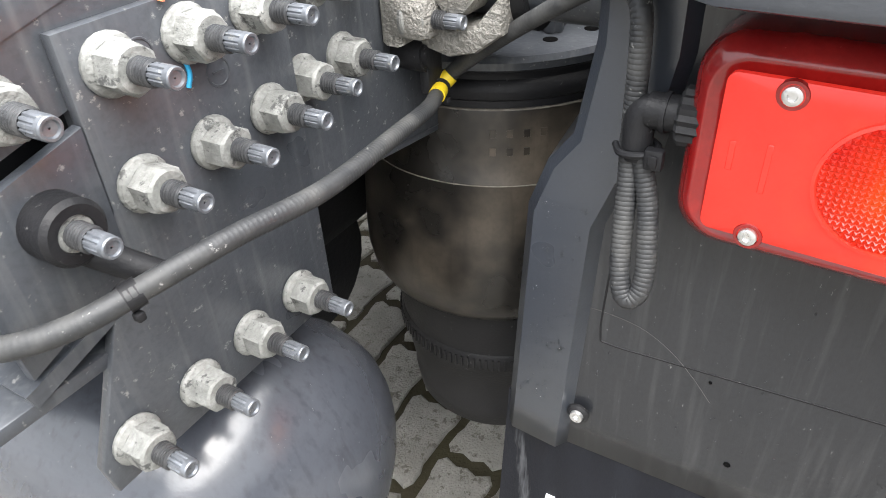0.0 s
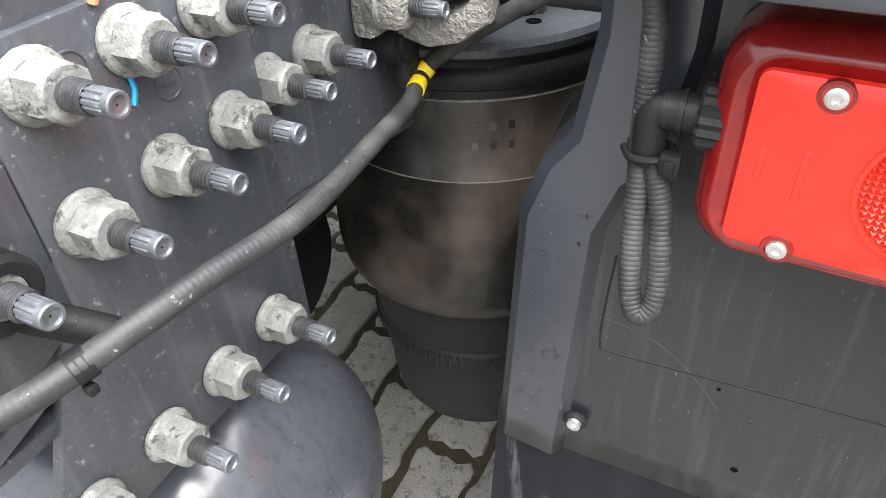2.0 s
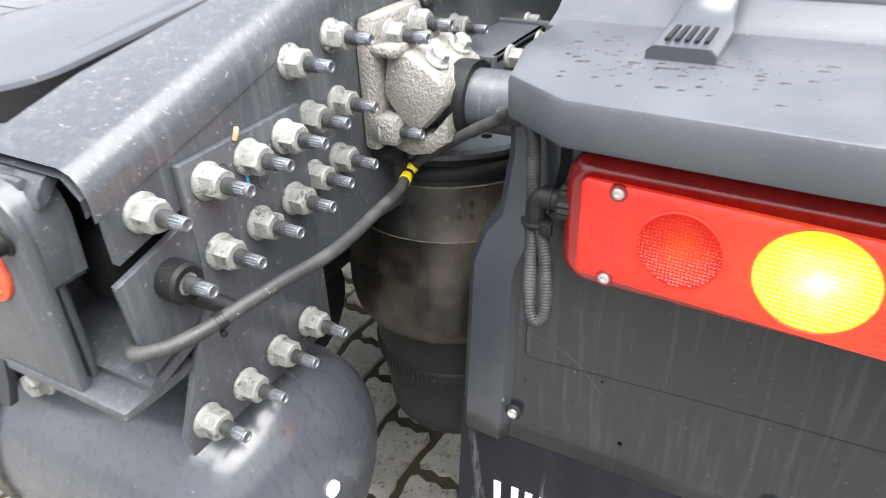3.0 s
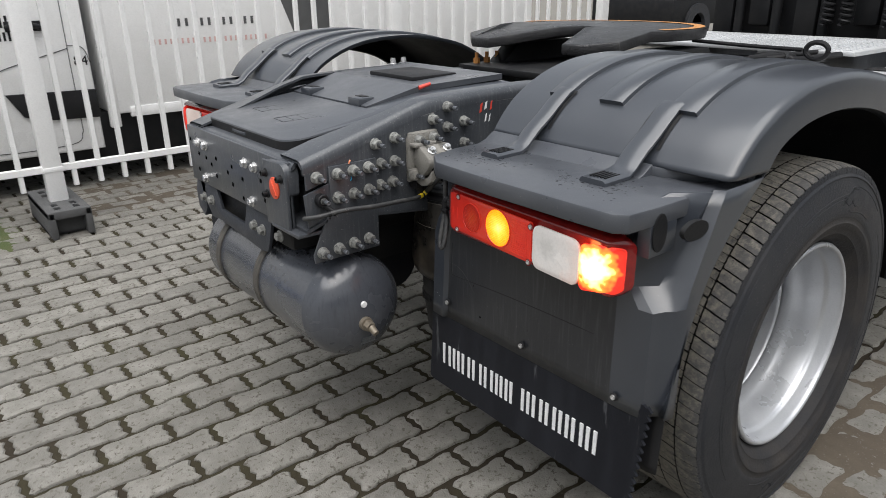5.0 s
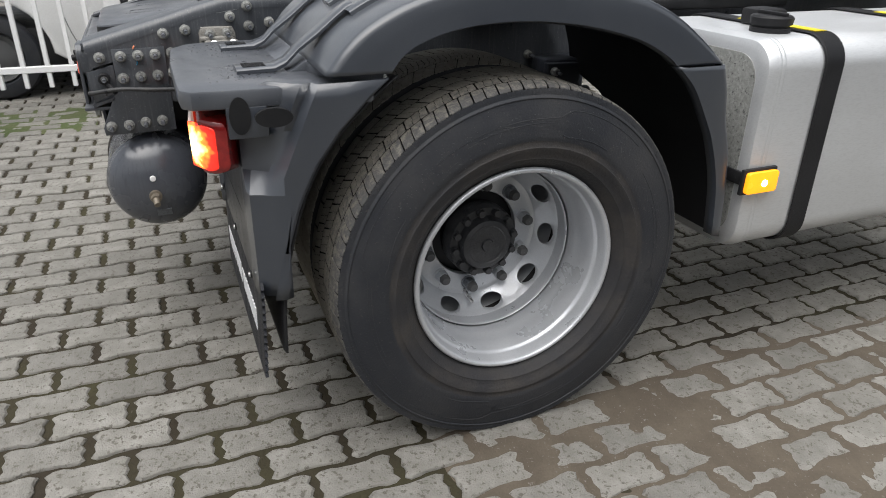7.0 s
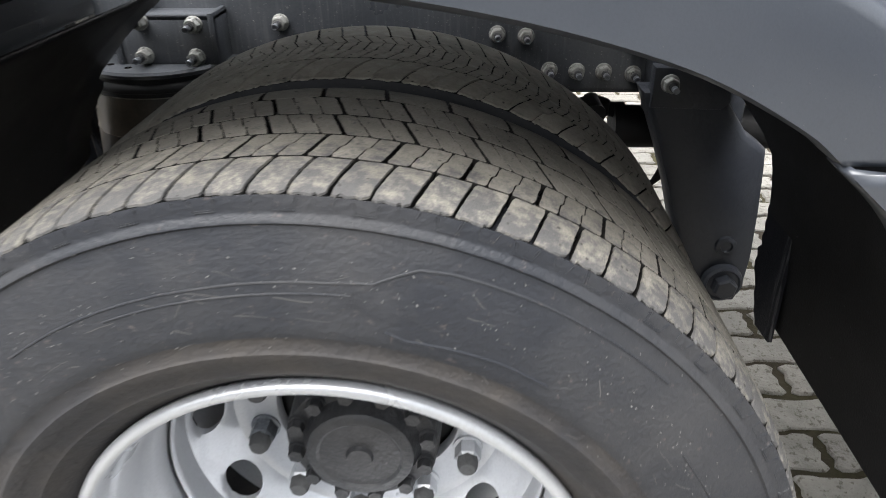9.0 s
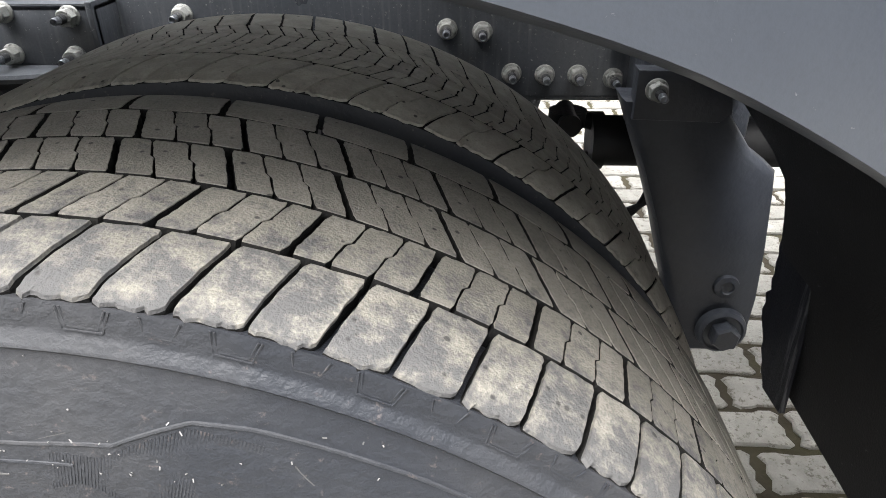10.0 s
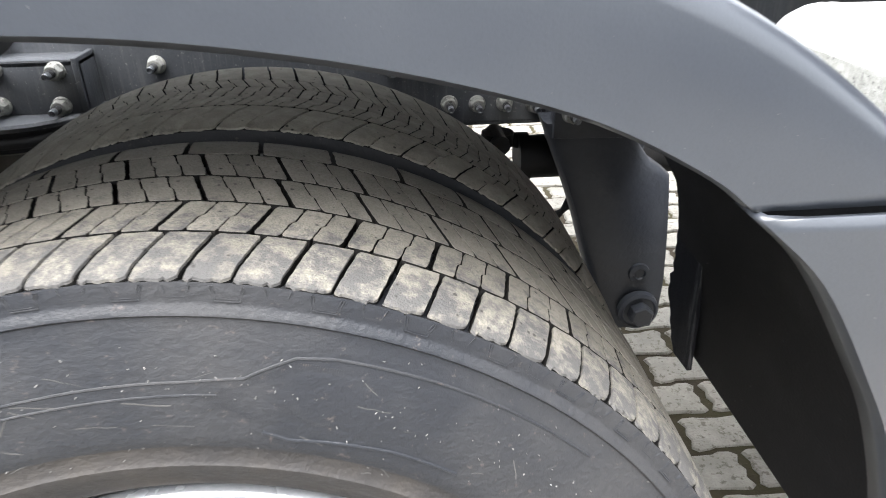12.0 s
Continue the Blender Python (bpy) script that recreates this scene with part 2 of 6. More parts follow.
AMBERSIDE = glow("side_marker_lens", (1.0, 0.36, 0.01), 1.0, (0.9, 0.32, 0.01))
HOT = glow("lamp_filament_spot", (1.0, 0.85, 0.3), 12.0)


def lit(name, centre, reach, stops, strength, base):
    """A lens whose emission is graded out from a centre by colour stops."""
    m = glow(name, stops[0][1], strength, base, 0.2)
    n, lk = m.node_tree.nodes, m.node_tree.links.new
    b = n["Principled BSDF"]
    co = n.new("ShaderNodeTexCoord")
    ab = n.new("ShaderNodeVectorMath")
    ab.operation = "ABSOLUTE"
    lk(co.outputs["Object"], ab.inputs[0])
    ab2 = n.new("ShaderNodeVectorMath")
    ab2.operation = "DISTANCE"
    lk(ab.outputs[0], ab2.inputs[0])
    ab2.inputs[1].default_value = centre
    nz = n.new("ShaderNodeTexNoise")
    nz.inputs["Scale"].default_value, nz.inputs["Detail"].default_value = 55.0, 1.0
    lk(co.outputs["Object"], nz.inputs["Vector"])
    ma = n.new("ShaderNodeMath")
    ma.operation, ma.inputs[1].default_value, ma.inputs[2].default_value = "MULTIPLY_ADD", 0.5 * reach, -0.25 * reach
    lk(nz.outputs["Fac"], ma.inputs[0])
    ad = n.new("ShaderNodeMath")
    ad.operation = "ADD"
    lk(ma.outputs[0], ad.inputs[0])
    lk(ab2.outputs["Value"], ad.inputs[1])
    mr = n.new("ShaderNodeMapRange")
    mr.inputs["From Max"].default_value = reach
    lk(ad.outputs[0], mr.inputs["Value"])
    cr = n.new("ShaderNodeValToRGB")
    for i, (p, c) in enumerate(stops):
        e = cr.color_ramp.elements[i] if i < 2 else cr.color_ramp.elements.new(p)
        e.position, e.color = p, (*c, 1)
    lk(mr.outputs[0], cr.inputs[0])
    lk(cr.outputs[0], b.inputs["Emission Color"])
    return m


INDLIT = lit("lit_indicator_lens", (0.803, 0.771, 0.931), 0.050, [(0.0, (1.0, 0.78, 0.28)), (0.30, (1.0, 0.55, 0.07)), (0.60, (1.0, 0.36, 0.006)), (1.0, (0.75, 0.15, 0.001))], 1.1, (0.85, 0.3, 0.02))
ENDLIT = lit("lit_end_lens", (1.100, 0.788, 0.925), 0.085, [(0.0, (1.0, 0.9, 0.5)), (0.34, (1.0, 0.62, 0.16)), (0.50, (0.8, 0.10, 0.012)), (0.68, (0.20, 0.006, 0.003)), (1.0, (0.06, 0.002, 0.001))], 5.0, (0.5, 0.03, 0.02))
# Faint emission round the indicator stands in for its light in the red lens.
REDLENS = lit("red_lens_glowing", (0.803, 0.757, 0.931), 0.24, [(0.0, (1.0, 0.15, 0.03)), (0.3, (1.0, 0.075, 0.025)), (0.6, (0.75, 0.03, 0.017)), (1.0, (0.55, 0.014, 0.01))], 0.17, (0.48, 0.022, 0.014))
# Emission paints a dim bulb spot and reddish spill from the tail lens.
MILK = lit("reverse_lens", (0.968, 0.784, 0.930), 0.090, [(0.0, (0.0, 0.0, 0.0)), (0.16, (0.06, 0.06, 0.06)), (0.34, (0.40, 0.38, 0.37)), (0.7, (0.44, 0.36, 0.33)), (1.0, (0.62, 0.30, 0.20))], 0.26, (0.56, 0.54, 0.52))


# ---- mesh helpers ----
def finish(name, bm, mats, parent=None, label="", smooth=38):
    me = bpy.data.meshes.new(name)
    bmesh.ops.recalc_face_normals(bm, faces=bm.faces)
    bm.to_mesh(me)
    bm.free()
    for m in mats if isinstance(mats, (list, tuple)) else (mats,):
        me.materials.append(m)
    me.shade_smooth()
    me.set_sharp_from_angle(angle=radians(smooth))
    ob = new(name, me)
    if parent:
        ob.parent = parent
    if label:
        tagged(ob, label)
    return ob


def part(name, bm, material, parent, label="", smooth=38):
    return finish(name, bm, material, parent, label, smooth)


def again(ob, x, y, z, rx=0, ry=0, rz=0, parent=None):
    """One more object on the same mesh."""
    o = bpy.data.objects.new(ob.name.split(".")[0], ob.data)
    scene.collection.objects.link(o)
    o.parent = parent or ob.parent
    o.matrix_basis = pose(x, y, z, rx, ry, rz)
    return o


def thing(name, label, category, x=0, y=0, z=0, rz=0, group="", kind=""):
    ob = new(name)
    ob.matrix_basis = pose(x, y, z, 0, 0, rz)
    ob.empty_display_size = 0.1
    return tagged(ob, label, category, group, kind)


def box(bm, x0, x1, y0, y1, z0, z1, bevel=0.0, seg=2, mat=0, m=None):
    g = bmesh.ops.create_cube(bm, size=1)
    vs = g["verts"]
    for v in vs:
        v.co = Vector(((x0 + x1) / 2 + v.co.x * (x1 - x0), (y0 + y1) / 2 + v.co.y * (y1 - y0), (z0 + z1) / 2 + v.co.z * (z1 - z0)))
        if m:
            v.co = m @ v.co
    fs = list({f for v in vs for f in v.link_faces})
    if bevel:
        es = list({e for v in vs for e in v.link_edges})
        r = bmesh.ops.bevel(bm, geom=es, offset=bevel, segments=seg, affect="EDGES", profile=0.5)
        fs += r["faces"]
    for f in fs:
        if f.is_valid:
            f.material_index = mat
    return bm


def skin(bm, rings, closed=True, cap0=False, cap1=False, mat=0):
    """Joins rows of points into a sheet."""
    vv = [[bm.verts.new(p) for p in ring] for ring in rings]
    n = len(vv[0])
    for a, b in zip(vv, vv[1:]):
        for i in range(n if closed else n - 1):
            j = (i + 1) % n
            try:
                bm.faces.new((a[i], a[j], b[j], b[i])).material_index = mat
            except ValueError:
                pass
    if cap0:
        bm.faces.new(vv[0][::-1]).material_index = mat
    if cap1:
        bm.faces.new(vv[-1]).material_index = mat
    return vv


def lathe(bm, prof, seg=48, axis="x", at=(0, 0, 0), mat=0, cap0=False, cap1=False):
    """Turns (along, radius) pairs about an axis."""
    rings = []
    for h, r in prof:
        ring = []
        for i in range(seg):
            a = 2 * math.pi * i / seg
            c, s = r * math.cos(a), r * math.sin(a)
            p = (h, c, s) if axis == "x" else (s, h, c) if axis == "y" else (c, s, h)
            ring.append((p[0] + at[0], p[1] + at[1], p[2] + at[2]))
        rings.append(ring)
    skin(bm, rings, True, cap0, cap1, mat)
    return bm


def rod(bm, a, b, r, r2=None, seg=16, mat=0, cap=True):
    a, b = Vector(a), Vector(b)
    d = (b - a).normalized()
    u = d.orthogonal().normalized()
    w = d.cross(u)
    rings = [[p + q * (u * math.cos(2 * math.pi * i / seg) + w * math.sin(2 * math.pi * i / seg)) for i in range(seg)]
             for p, q in ((a, r), (b, r if r2 is None else r2))]
    skin(bm, rings, True, cap, cap, mat)
    return bm


def prism(bm, pts, axis, lo, hi, mat=0, bevel=0.0):
    """A flat outline pushed out along an axis. For x: (y, z), for y: (x, z), for z: (x, y)."""
    def place(p, h):
        return (h, *p) if axis == "x" else (p[0], h, p[1]) if axis == "y" else (*p, h)
    a = [bm.verts.new(place(p, lo)) for p in pts]
    b = [bm.verts.new(place(p, hi)) for p in pts]
    fs = [bm.faces.new(a[::-1]), bm.faces.new(b)]
    n = len(pts)
    for i in range(n):
        fs.append(bm.faces.new((a[i], a[(i + 1) % n], b[(i + 1) % n], b[i])))
    for f in fs:
        f.material_index = mat
    if bevel:
        bmesh.ops.recalc_face_normals(bm, faces=fs)
        es = list({e for f in fs[:2] for e in f.edges})
        bmesh.ops.bevel(bm, geom=es, offset=bevel, segments=2, affect="EDGES", profile=0.5)
    return bm


def curve(pts, n):
    """Smooth way through points (Catmull-Rom), n steps a piece."""
    p = [Vector(q) for q in pts]
    p = [p[0] * 2 - p[1]] + p + [p[-1] * 2 - p[-2]]
    out = []
    for i in range(1, len(p) - 2):
        for k in range(n):
            t = k / n
            a, b, c, d = p[i - 1:i + 3]
            out.append(0.5 * (2 * b + (c - a) * t + (2 * a - 5 * b + 4 * c - d) * t * t + (3 * b - a - 3 * c + d) * t ** 3))
    out.append(p[-2])
    return out


def tube(bm, pts, r, seg=12, steps=8, ribs=0.0, pitch=0.004, mat=0):
    """A hose along points; ribs: depth of its corrugation."""
    way = curve(pts, steps)
    length = sum((b - a).length for a, b in zip(way, way[1:]))
    if ribs:
        count = max(9, int(length / pitch * 3))
        dist, fine, want = 0.0, [], [length * i / count for i in range(count + 1)]
        k = 0
        acc = [0.0]
        for a, b in zip(way, way[1:]):
            acc.append(acc[-1] + (b - a).length)
        for s in want:
            while k < len(way) - 2 and acc[k + 1] < s:
                k += 1
            f = (s - acc[k]) / max(1e-9, acc[k + 1] - acc[k])
            fine.append(way[k].lerp(way[k + 1], min(1, f)))
        way = fine
    rings = []
    u = None
    for i, p in enumerate(way):
        d = (way[min(i + 1, len(way) - 1)] - way[max(i - 1, 0)]).normalized()
        u = (u - d * u.dot(d)).normalized() if u else d.orthogonal().normalized()
        w = d.cross(u)
        q = r - (ribs if i % 3 == 2 else 0)
        rings.append([p + q * (u * math.cos(2 * math.pi * j / seg) + w * math.sin(2 * math.pi * j / seg)) for j in range(seg)])
    skin(bm, rings, True, True, True, mat)
    return bm


def rounded(x0, x1, z0, z1, r, n=6):
    """Outline of a rounded rectangle."""
    out = []
    for cx, cz, a0 in ((x1 - r, z1 - r, 0), (x0 + r, z1 - r, 90), (x0 + r, z0 + r, 180), (x1 - r, z0 + r, 270)):
        for i in range(n + 1):
            a = radians(a0 + 90 * i / n)
            out.append((cx + r * math.cos(a), cz + r * math.sin(a)))
    return out


def hexagon(r, turn=0):
    return [(r * math.cos(radians(60 * i + turn)), r * math.sin(radians(60 * i + turn))) for i in range(6)]


BM = bmesh.new


# ---- ground ----
ground_bm = BM()
box(ground_bm, -160, 160, -160, 200, -0.3, -0.012)
ground = tagged(finish("ground", ground_bm, SOIL), "dark soil bed with moss between paving stones", "ground", kind="structure")

# unseen wall added to cut low skylight on the truck's near side
bm = BM()
box(bm, 7.0, 7.4, -16, 18, 0, 2.2)
tagged(finish("wall_east", bm, surf("hall_wall", (0.10, 0.105, 0.11), 0.8, col2=(0.14, 0.145, 0.15), scale=0.8, fine=40, bump=0.1)), "unseen dark grey wall added to block low sky light", "wall", kind="structure")

# ---- the tractor unit ----
truck = thing("tractor_unit", "dark grey two-axle truck tractor parked on block paving, rear lamps lit", "truck")

# chassis rails: side outline (y, z)
RAIL = [(-1.022, 0.968), (-0.955, 0.985), (-0.955, 0.885), (-0.80, 0.855), (-0.62, 0.833), (3.0, 0.833), (3.0, 1.096), (0.2, 1.096), (-0.10, 1.131),
        (-0.55, 1.129), (-0.66, 1.114), (-0.80, 1.074), (-1.022, 1.011)]
RX = 0.3405
MIRROR = -0.11  # twice the x of the truck's middle plane


def chassis_rail(side):
    bm = BM()
    prism(bm, RAIL, "x", RX - 0.008, RX)
    # top flange with its rounded outer edge, folded inwards
    top = [(-1.030, 1.044), (-0.80, 1.108), (-0.66, 1.148), (-0.55, 1.163), (-0.10, 1.165), (0.2, 1.13), (3.0, 1.13)]
    rows = []
    for p in curve([(0, *q) for q in top], 5):
        fw = 0.116 if p.y < -0.94 else 0.062 if p.y > -0.72 else 0.062 + 0.054 * (-0.72 - p.y) / 0.22
        rows.append([(RX + 0.0008, p.y, p.z - 0.036), (RX + 0.0008, p.y, p.z - 0.020), (RX - 0.003, p.y, p.z - 0.009), (RX - 0.010, p.y, p.z - 0.001), (RX - 0.022, p.y, p.z + 0.003), (RX - fw, p.y, p.z + 0.004), (RX - fw, p.y, p.z - 0.004), (RX - 0.022, p.y, p.z - 0.005), (RX - 0.008, p.y, p.z - 0.020), (RX - 0.008, p.y, p.z - 0.034)])
    skin(bm, rows, False)
    low = [(-0.955, 0.886), (-0.80, 0.855), (-0.62, 0.833), (3.0, 0.833)]
    rows = [[(RX + 0.001, y, z + 0.006), (RX - 0.004, y, z - 0.003), (RX - 0.085, y, z - 0.003), (RX - 0.085, y, z + 0.005)] for y, z in low]
    skin(bm, rows, False)
    if side < 0:
        for v in bm.verts:
            v.co.x = MIRROR - v.co.x
    return part("chassis_rail", bm, PAINT, truck, "grey-blue painted steel chassis rail with bolted flange")


rail = chassis_rail(1)
chassis_rail(-1)


def flange_bolt(parent, material_nut=GALV):
    """Flanged hexagon nut on a splined stud, along +x."""
    bm = BM()
    lathe(bm, [(0, 0.0162), (0.0022, 0.0166), (0.0040, 0.0158), (0.0058, 0.0130)], 20, cap0=True, cap1=True)
    rings = []
    # the hexagon with its turned chamfer: corners drop first
    corner = [(0.0140 if i % 4 == 0 else 0.01213 / math.cos(radians(30 - 15 * (i % 4))) if i % 4 < 3 else 0.01213 / math.cos(radians(15))) for i in range(24)]
    for h, cap in ((0.0045, 1.0), (0.0185, 1.0), (0.0200, 0.0130), (0.0215, 0.0112), (0.0217, 0.0078)):
        rings.append([(h, min(corner[i], cap) * math.cos(radians(15 * i + 12)), min(corner[i], cap) * math.sin(radians(15 * i + 12))) for i in range(24)])
    skin(bm, rings, True, True, True)
    prof = [(0.0215, 0.0060)]
    for i in range(6):
        prof += [(0.0219 + i * 0.0021, 0.0070), (0.0224 + i * 0.0021, 0.0071), (0.0230 + i * 0.0021, 0.0059), (0.0235 + i * 0.0021, 0.0058)]
    lathe(bm, prof, 20, mat=2)
    star = []
    for h, k in ((0.0338, 0.95), (0.0352, 1.0), (0.0440, 1.0), (0.0446, 0.97)):
        star.append([(h, k * (0.0058 if i % 4 < 3 else 0.0050) * math.cos(math.pi * i / 24), k * (0.0058 if i % 4 < 3 else 0.0050) * math.sin(math.pi * i / 24)) for i in range(48)])
    skin(bm, star, True, False, False, 1)
    lathe(bm, [(0.0444, 0.0050), (0.0446, 0.0058), (0.0478, 0.0057), (0.0486, 0.0052), (0.0486, 0.0041), (0.0472, 0.0035), (0.0470, 0.0005)], 24, mat=1)
    return part("bolt", bm, [material_nut, STUD, THREAD], parent, "galvanised flange nut on splined stud", 30)


PX = RX + 0.0085
bolt = flange_bolt(rail)
bolt.matrix_basis = pose(PX, -0.933, 1.001, 8)
SPOTS = [(-0.884, 1.002), (-0.835, 1.003), (-0.936, 0.936), (-0.885, 0.938), (-0.836, 0.940), (-0.994, 0.790), (-0.943, 0.791), (-0.894, 0.796), (-0.844, 0.798)]
BARE = [(-0.992, 0.999), (-0.788, 1.004), (-0.740, 1.004), (-0.793, 0.944), (-0.749, 0.946), (-0.803, 1.062), (-0.738, 1.070),
        (-0.600, 1.105), (-0.545, 1.135), (-0.545, 1.075), (-0.48, 1.02), (-0.48, 1.085), (0.254, 0.942), (0.198, 0.946), (0.303, 0.876), (0.357, 0.874), (0.410, 0.874), (0.468, 0.869), (0.472, 0.934),
        (-0.225, 0.968)]
for i, (y, z) in enumerate(SPOTS + BARE):
    again(bolt, PX if i < len(SPOTS) else RX, y, z, random.uniform(0, 60))

# bolted side plate that carries the air tank
bm = BM()
PLATE = [(-0.957, 1.022), (-0.806, 1.024), (-0.806, 0.765), (-1.015, 0.762), (-1.018, 0.785), (-0.997, 0.83), (-0.972, 0.885), (-0.957, 0.93)]
prism(bm, PLATE, "x", RX, RX + 0.008, bevel=0.0015)
plate = part("side_plate", bm, PAINT, truck, "grey steel plate bolted to the chassis rail")
# small inspection marks pressed into the plate
for y, z in ((-0.868, 0.975), (-0.915, 1.000)):
    bm = BM()
    lathe(bm, [(RX + 0.008, 0.009), (RX + 0.0086, 0.0087), (RX + 0.0086, 0.0078), (RX + 0.008, 0.0075)], 24, at=(0, y, z))
    box(bm, RX + 0.008, RX + 0.0088, y - 0.0045, y + 0.0045, z - 0.0006, z + 0.0006)
    part("pressed_mark", bm, PAINT, plate)
bm = BM()
tube(bm, [(RX + 0.0095, -0.890, 0.989), (RX + 0.0095, -0.889, 0.981), (RX + 0.0095, -0.892, 0.974)], 0.0014, 6, 4)
part("paint_mark", bm, surf("blue_marker", (0.02, 0.30, 0.55), 0.5), plate, "light blue paint dab")
bm = BM()
tube(bm, [(RX + 0.0095, -0.895, 1.022), (RX + 0.011, -0.893, 1.028), (RX + 0.0095, -0.890, 1.031)], 0.0022, 6, 4)
part("paint_mark", bm, surf("orange_marker", (0.8, 0.25, 0.12), 0.5), plate, "orange paint dab")

# lower bent lug behind the plate, at the rail's end
bm = BM()
prism(bm, [(-1.035, 0.958), (-0.958, 0.978), (-0.958, 0.895), (-1.028, 0.868)], "x", RX + 0.001, RX + 0.009, bevel=0.001)
prism(bm, [(-1.035, 0.862), (-0.97, 0.880), (-0.97, 0.872), (-1.032, 0.852)], "x", 0.22, RX + 0.008)
box(bm, 0.19, RX + 0.004, -1.06, -0.965, 0.842, 0.852, 0.002)
part("rail_end_lug", bm, PAINT, truck)
# rubber-lined clip with its bolt
bm = BM()
lathe(bm, [(RX + 0.006, 0.0175), (RX + 0.026, 0.0175), (RX + 0.029, 0.015), (RX + 0.029, 0.010), (RX + 0.026, 0.009)], 28, at=(0, -0.989, 0.940))
rod(bm, (RX + 0.02, -0.984, 0.925), (RX + 0.045, -0.962, 0.902), 0.008)
part("rubber_clip", bm, PLASTIC_DARK, truck, "black rubber-lined pipe clip")
b2 = flange_bolt(rail)
b2.matrix_basis = pose(RX + 0.006, -0.989, 0.940)

# rear crossmember
CY = -1.042
bm = BM()
box(bm, -0.447, 0.285, CY, CY + 0.008, 0.850, 1.036, 0.003)
rows = []
for x in (-0.447, 0.30):
    rows.append([(x, CY, 1.016), (x, CY + 0.002, 1.026), (x, CY + 0.009, 1.035), (x, CY + 0.020, 1.040), (x, CY + 0.10, 1.042), (x, CY + 0.10, 1.034), (x, CY + 0.02, 1.031), (x, CY + 0.008, 1.018)])
skin(bm, rows, True, True, True)
box(bm, -0.447, 0.25, CY + 0.004, CY + 0.05, 0.850, 0.857, 0.003)
cross = part("crossmember", bm, PAINT, truck, "grey steel rear crossmember with punched holes")
bm = BM()
prism(bm, [(0.0078 * math.cos(radians(90 * k + 30)), 0.0078 * math.sin(radians(90 * k + 30))) for k in range(4)], "y", -0.0012, 0.004)
hole = part("punched_hole", bm, HOLE, cross)
hole.matrix_basis = pose(-0.425, CY, 0.990)
for x, z in ((-0.361, 0.950), (-0.374, 0.895), (-0.300, 0.946), (-0.260, 0.931), (-0.215, 0.958), (-0.226, 0.899), (-0.131, 0.930), (-0.095, 0.955), (-0.100, 0.897), (-0.022, 0.930), (-0.030, 0.868), (0.106, 0.951), (0.124, 0.896)):
    again(hole, x, CY, z, 0, random.uniform(-6, 6))
# hexagon screws on the crossmember


def hex_screw(parent, name="hex_screw", mat=SCREW, k=1.25):
    """A screw head with washer that points to -y."""
    bm = BM()
    lathe(bm, [(0, 0.013 * k), (-0.0025 * k, 0.013 * k), (-0.003 * k, 0.0118 * k)], 18, "y", cap0=True, cap1=True)
    rings = [[(a, h, b) for a, b in hexagon(r * k, 15)] for h, r in ((-0.003 * k, 0.0098), (-0.010 * k, 0.0098), (-0.0118 * k, 0.0082))]
    skin(bm, rings, True, True, True)
    return part(name, bm, mat, parent, "bright zinc hexagon screw", 30)


sc = hex_screw(cross)
sc.matrix_basis = pose(0.010, CY, 0.986)
for x, z in ((0.076, 0.985), (0.035, 0.874), (-0.358, 0.988), (-0.294, 0.987), (-0.317, 0.876)):
    again(sc, x, CY, z, 0, random.uniform(0, 50))
# end bracket with orange towing-eye cap
bm = BM()
pl = [(0.160, 0.846), (0.284, 0.842), (0.292, 0.850), (0.296, 0.995), (0.292, 1.014), (0.282, 1.027), (0.266, 1.033), (0.160, 1.028)]
prism(bm, pl, "y", CY - 0.016, CY - 0.006, bevel=0.003)
# its hood bends forward over the hollow
hood = [(0.292, 0.95), (0.295, 0.998), (0.291, 1.016), (0.280, 1.029), (0.262, 1.034), (0.19, 1.030)]
skin(bm, [[(x, CY - 0.012, z) for x, z in hood], [(x + 0.004, CY + 0.022, z + 0.004) for x, z in hood], [(x - 0.002, CY + 0.022, z - 0.003) for x, z in hood], [(x - 0.006, CY - 0.008, z - 0.006) for x, z in hood]], False)
box(bm, 0.205, 0.213, CY - 0.004, CY + 0.11, 0.86, 1.03, 0.002)
endb = part("end_bracket", bm, PAINT, truck, "grey bracket at the chassis end")
for x, z in ((0.180, 0.993), (0.180, 0.933), (0.270, 0.992)):
    bm = BM()
    lathe(bm, [(CY - 0.014, 0.0125), (CY - 0.018, 0.0120), (CY - 0.019, 0.0095), (CY - 0.030, 0.0090), (CY - 0.031, 0.0080), (CY - 0.031, 0.0055), (CY - 0.024, 0.0050)], 18, "y", at=(x, 0, z), cap1=True)
    part("socket_screw", bm, BLACKMETAL, endb, "black socket head screw")
for x, z in ((0.138, 0.930), (0.145, 0.905)):
    again(hole, x, CY, z, 0, 4)
bm = BM()
prism(bm, [(0.229 + 0.028 * math.cos(a * math.pi / 12), 0.959 + 0.031 * math.sin(a * math.pi / 12)) for a in range(24)], "y", CY - 0.020, CY - 0.014, bevel=0.002)
prism(bm, [(0.213, 0.976), (0.222, 0.982), (0.246, 0.942), (0.237, 0.936)], "y", CY - 0.0235, CY - 0.019, bevel=0.0015)
part("eye_cap", bm, ORANGE, endb, "round orange plastic cap")
# black blocks added as the shade in the hollow between bracket and rail
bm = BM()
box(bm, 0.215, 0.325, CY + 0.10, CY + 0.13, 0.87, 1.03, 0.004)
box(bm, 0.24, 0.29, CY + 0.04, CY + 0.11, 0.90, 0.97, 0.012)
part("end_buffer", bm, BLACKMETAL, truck)
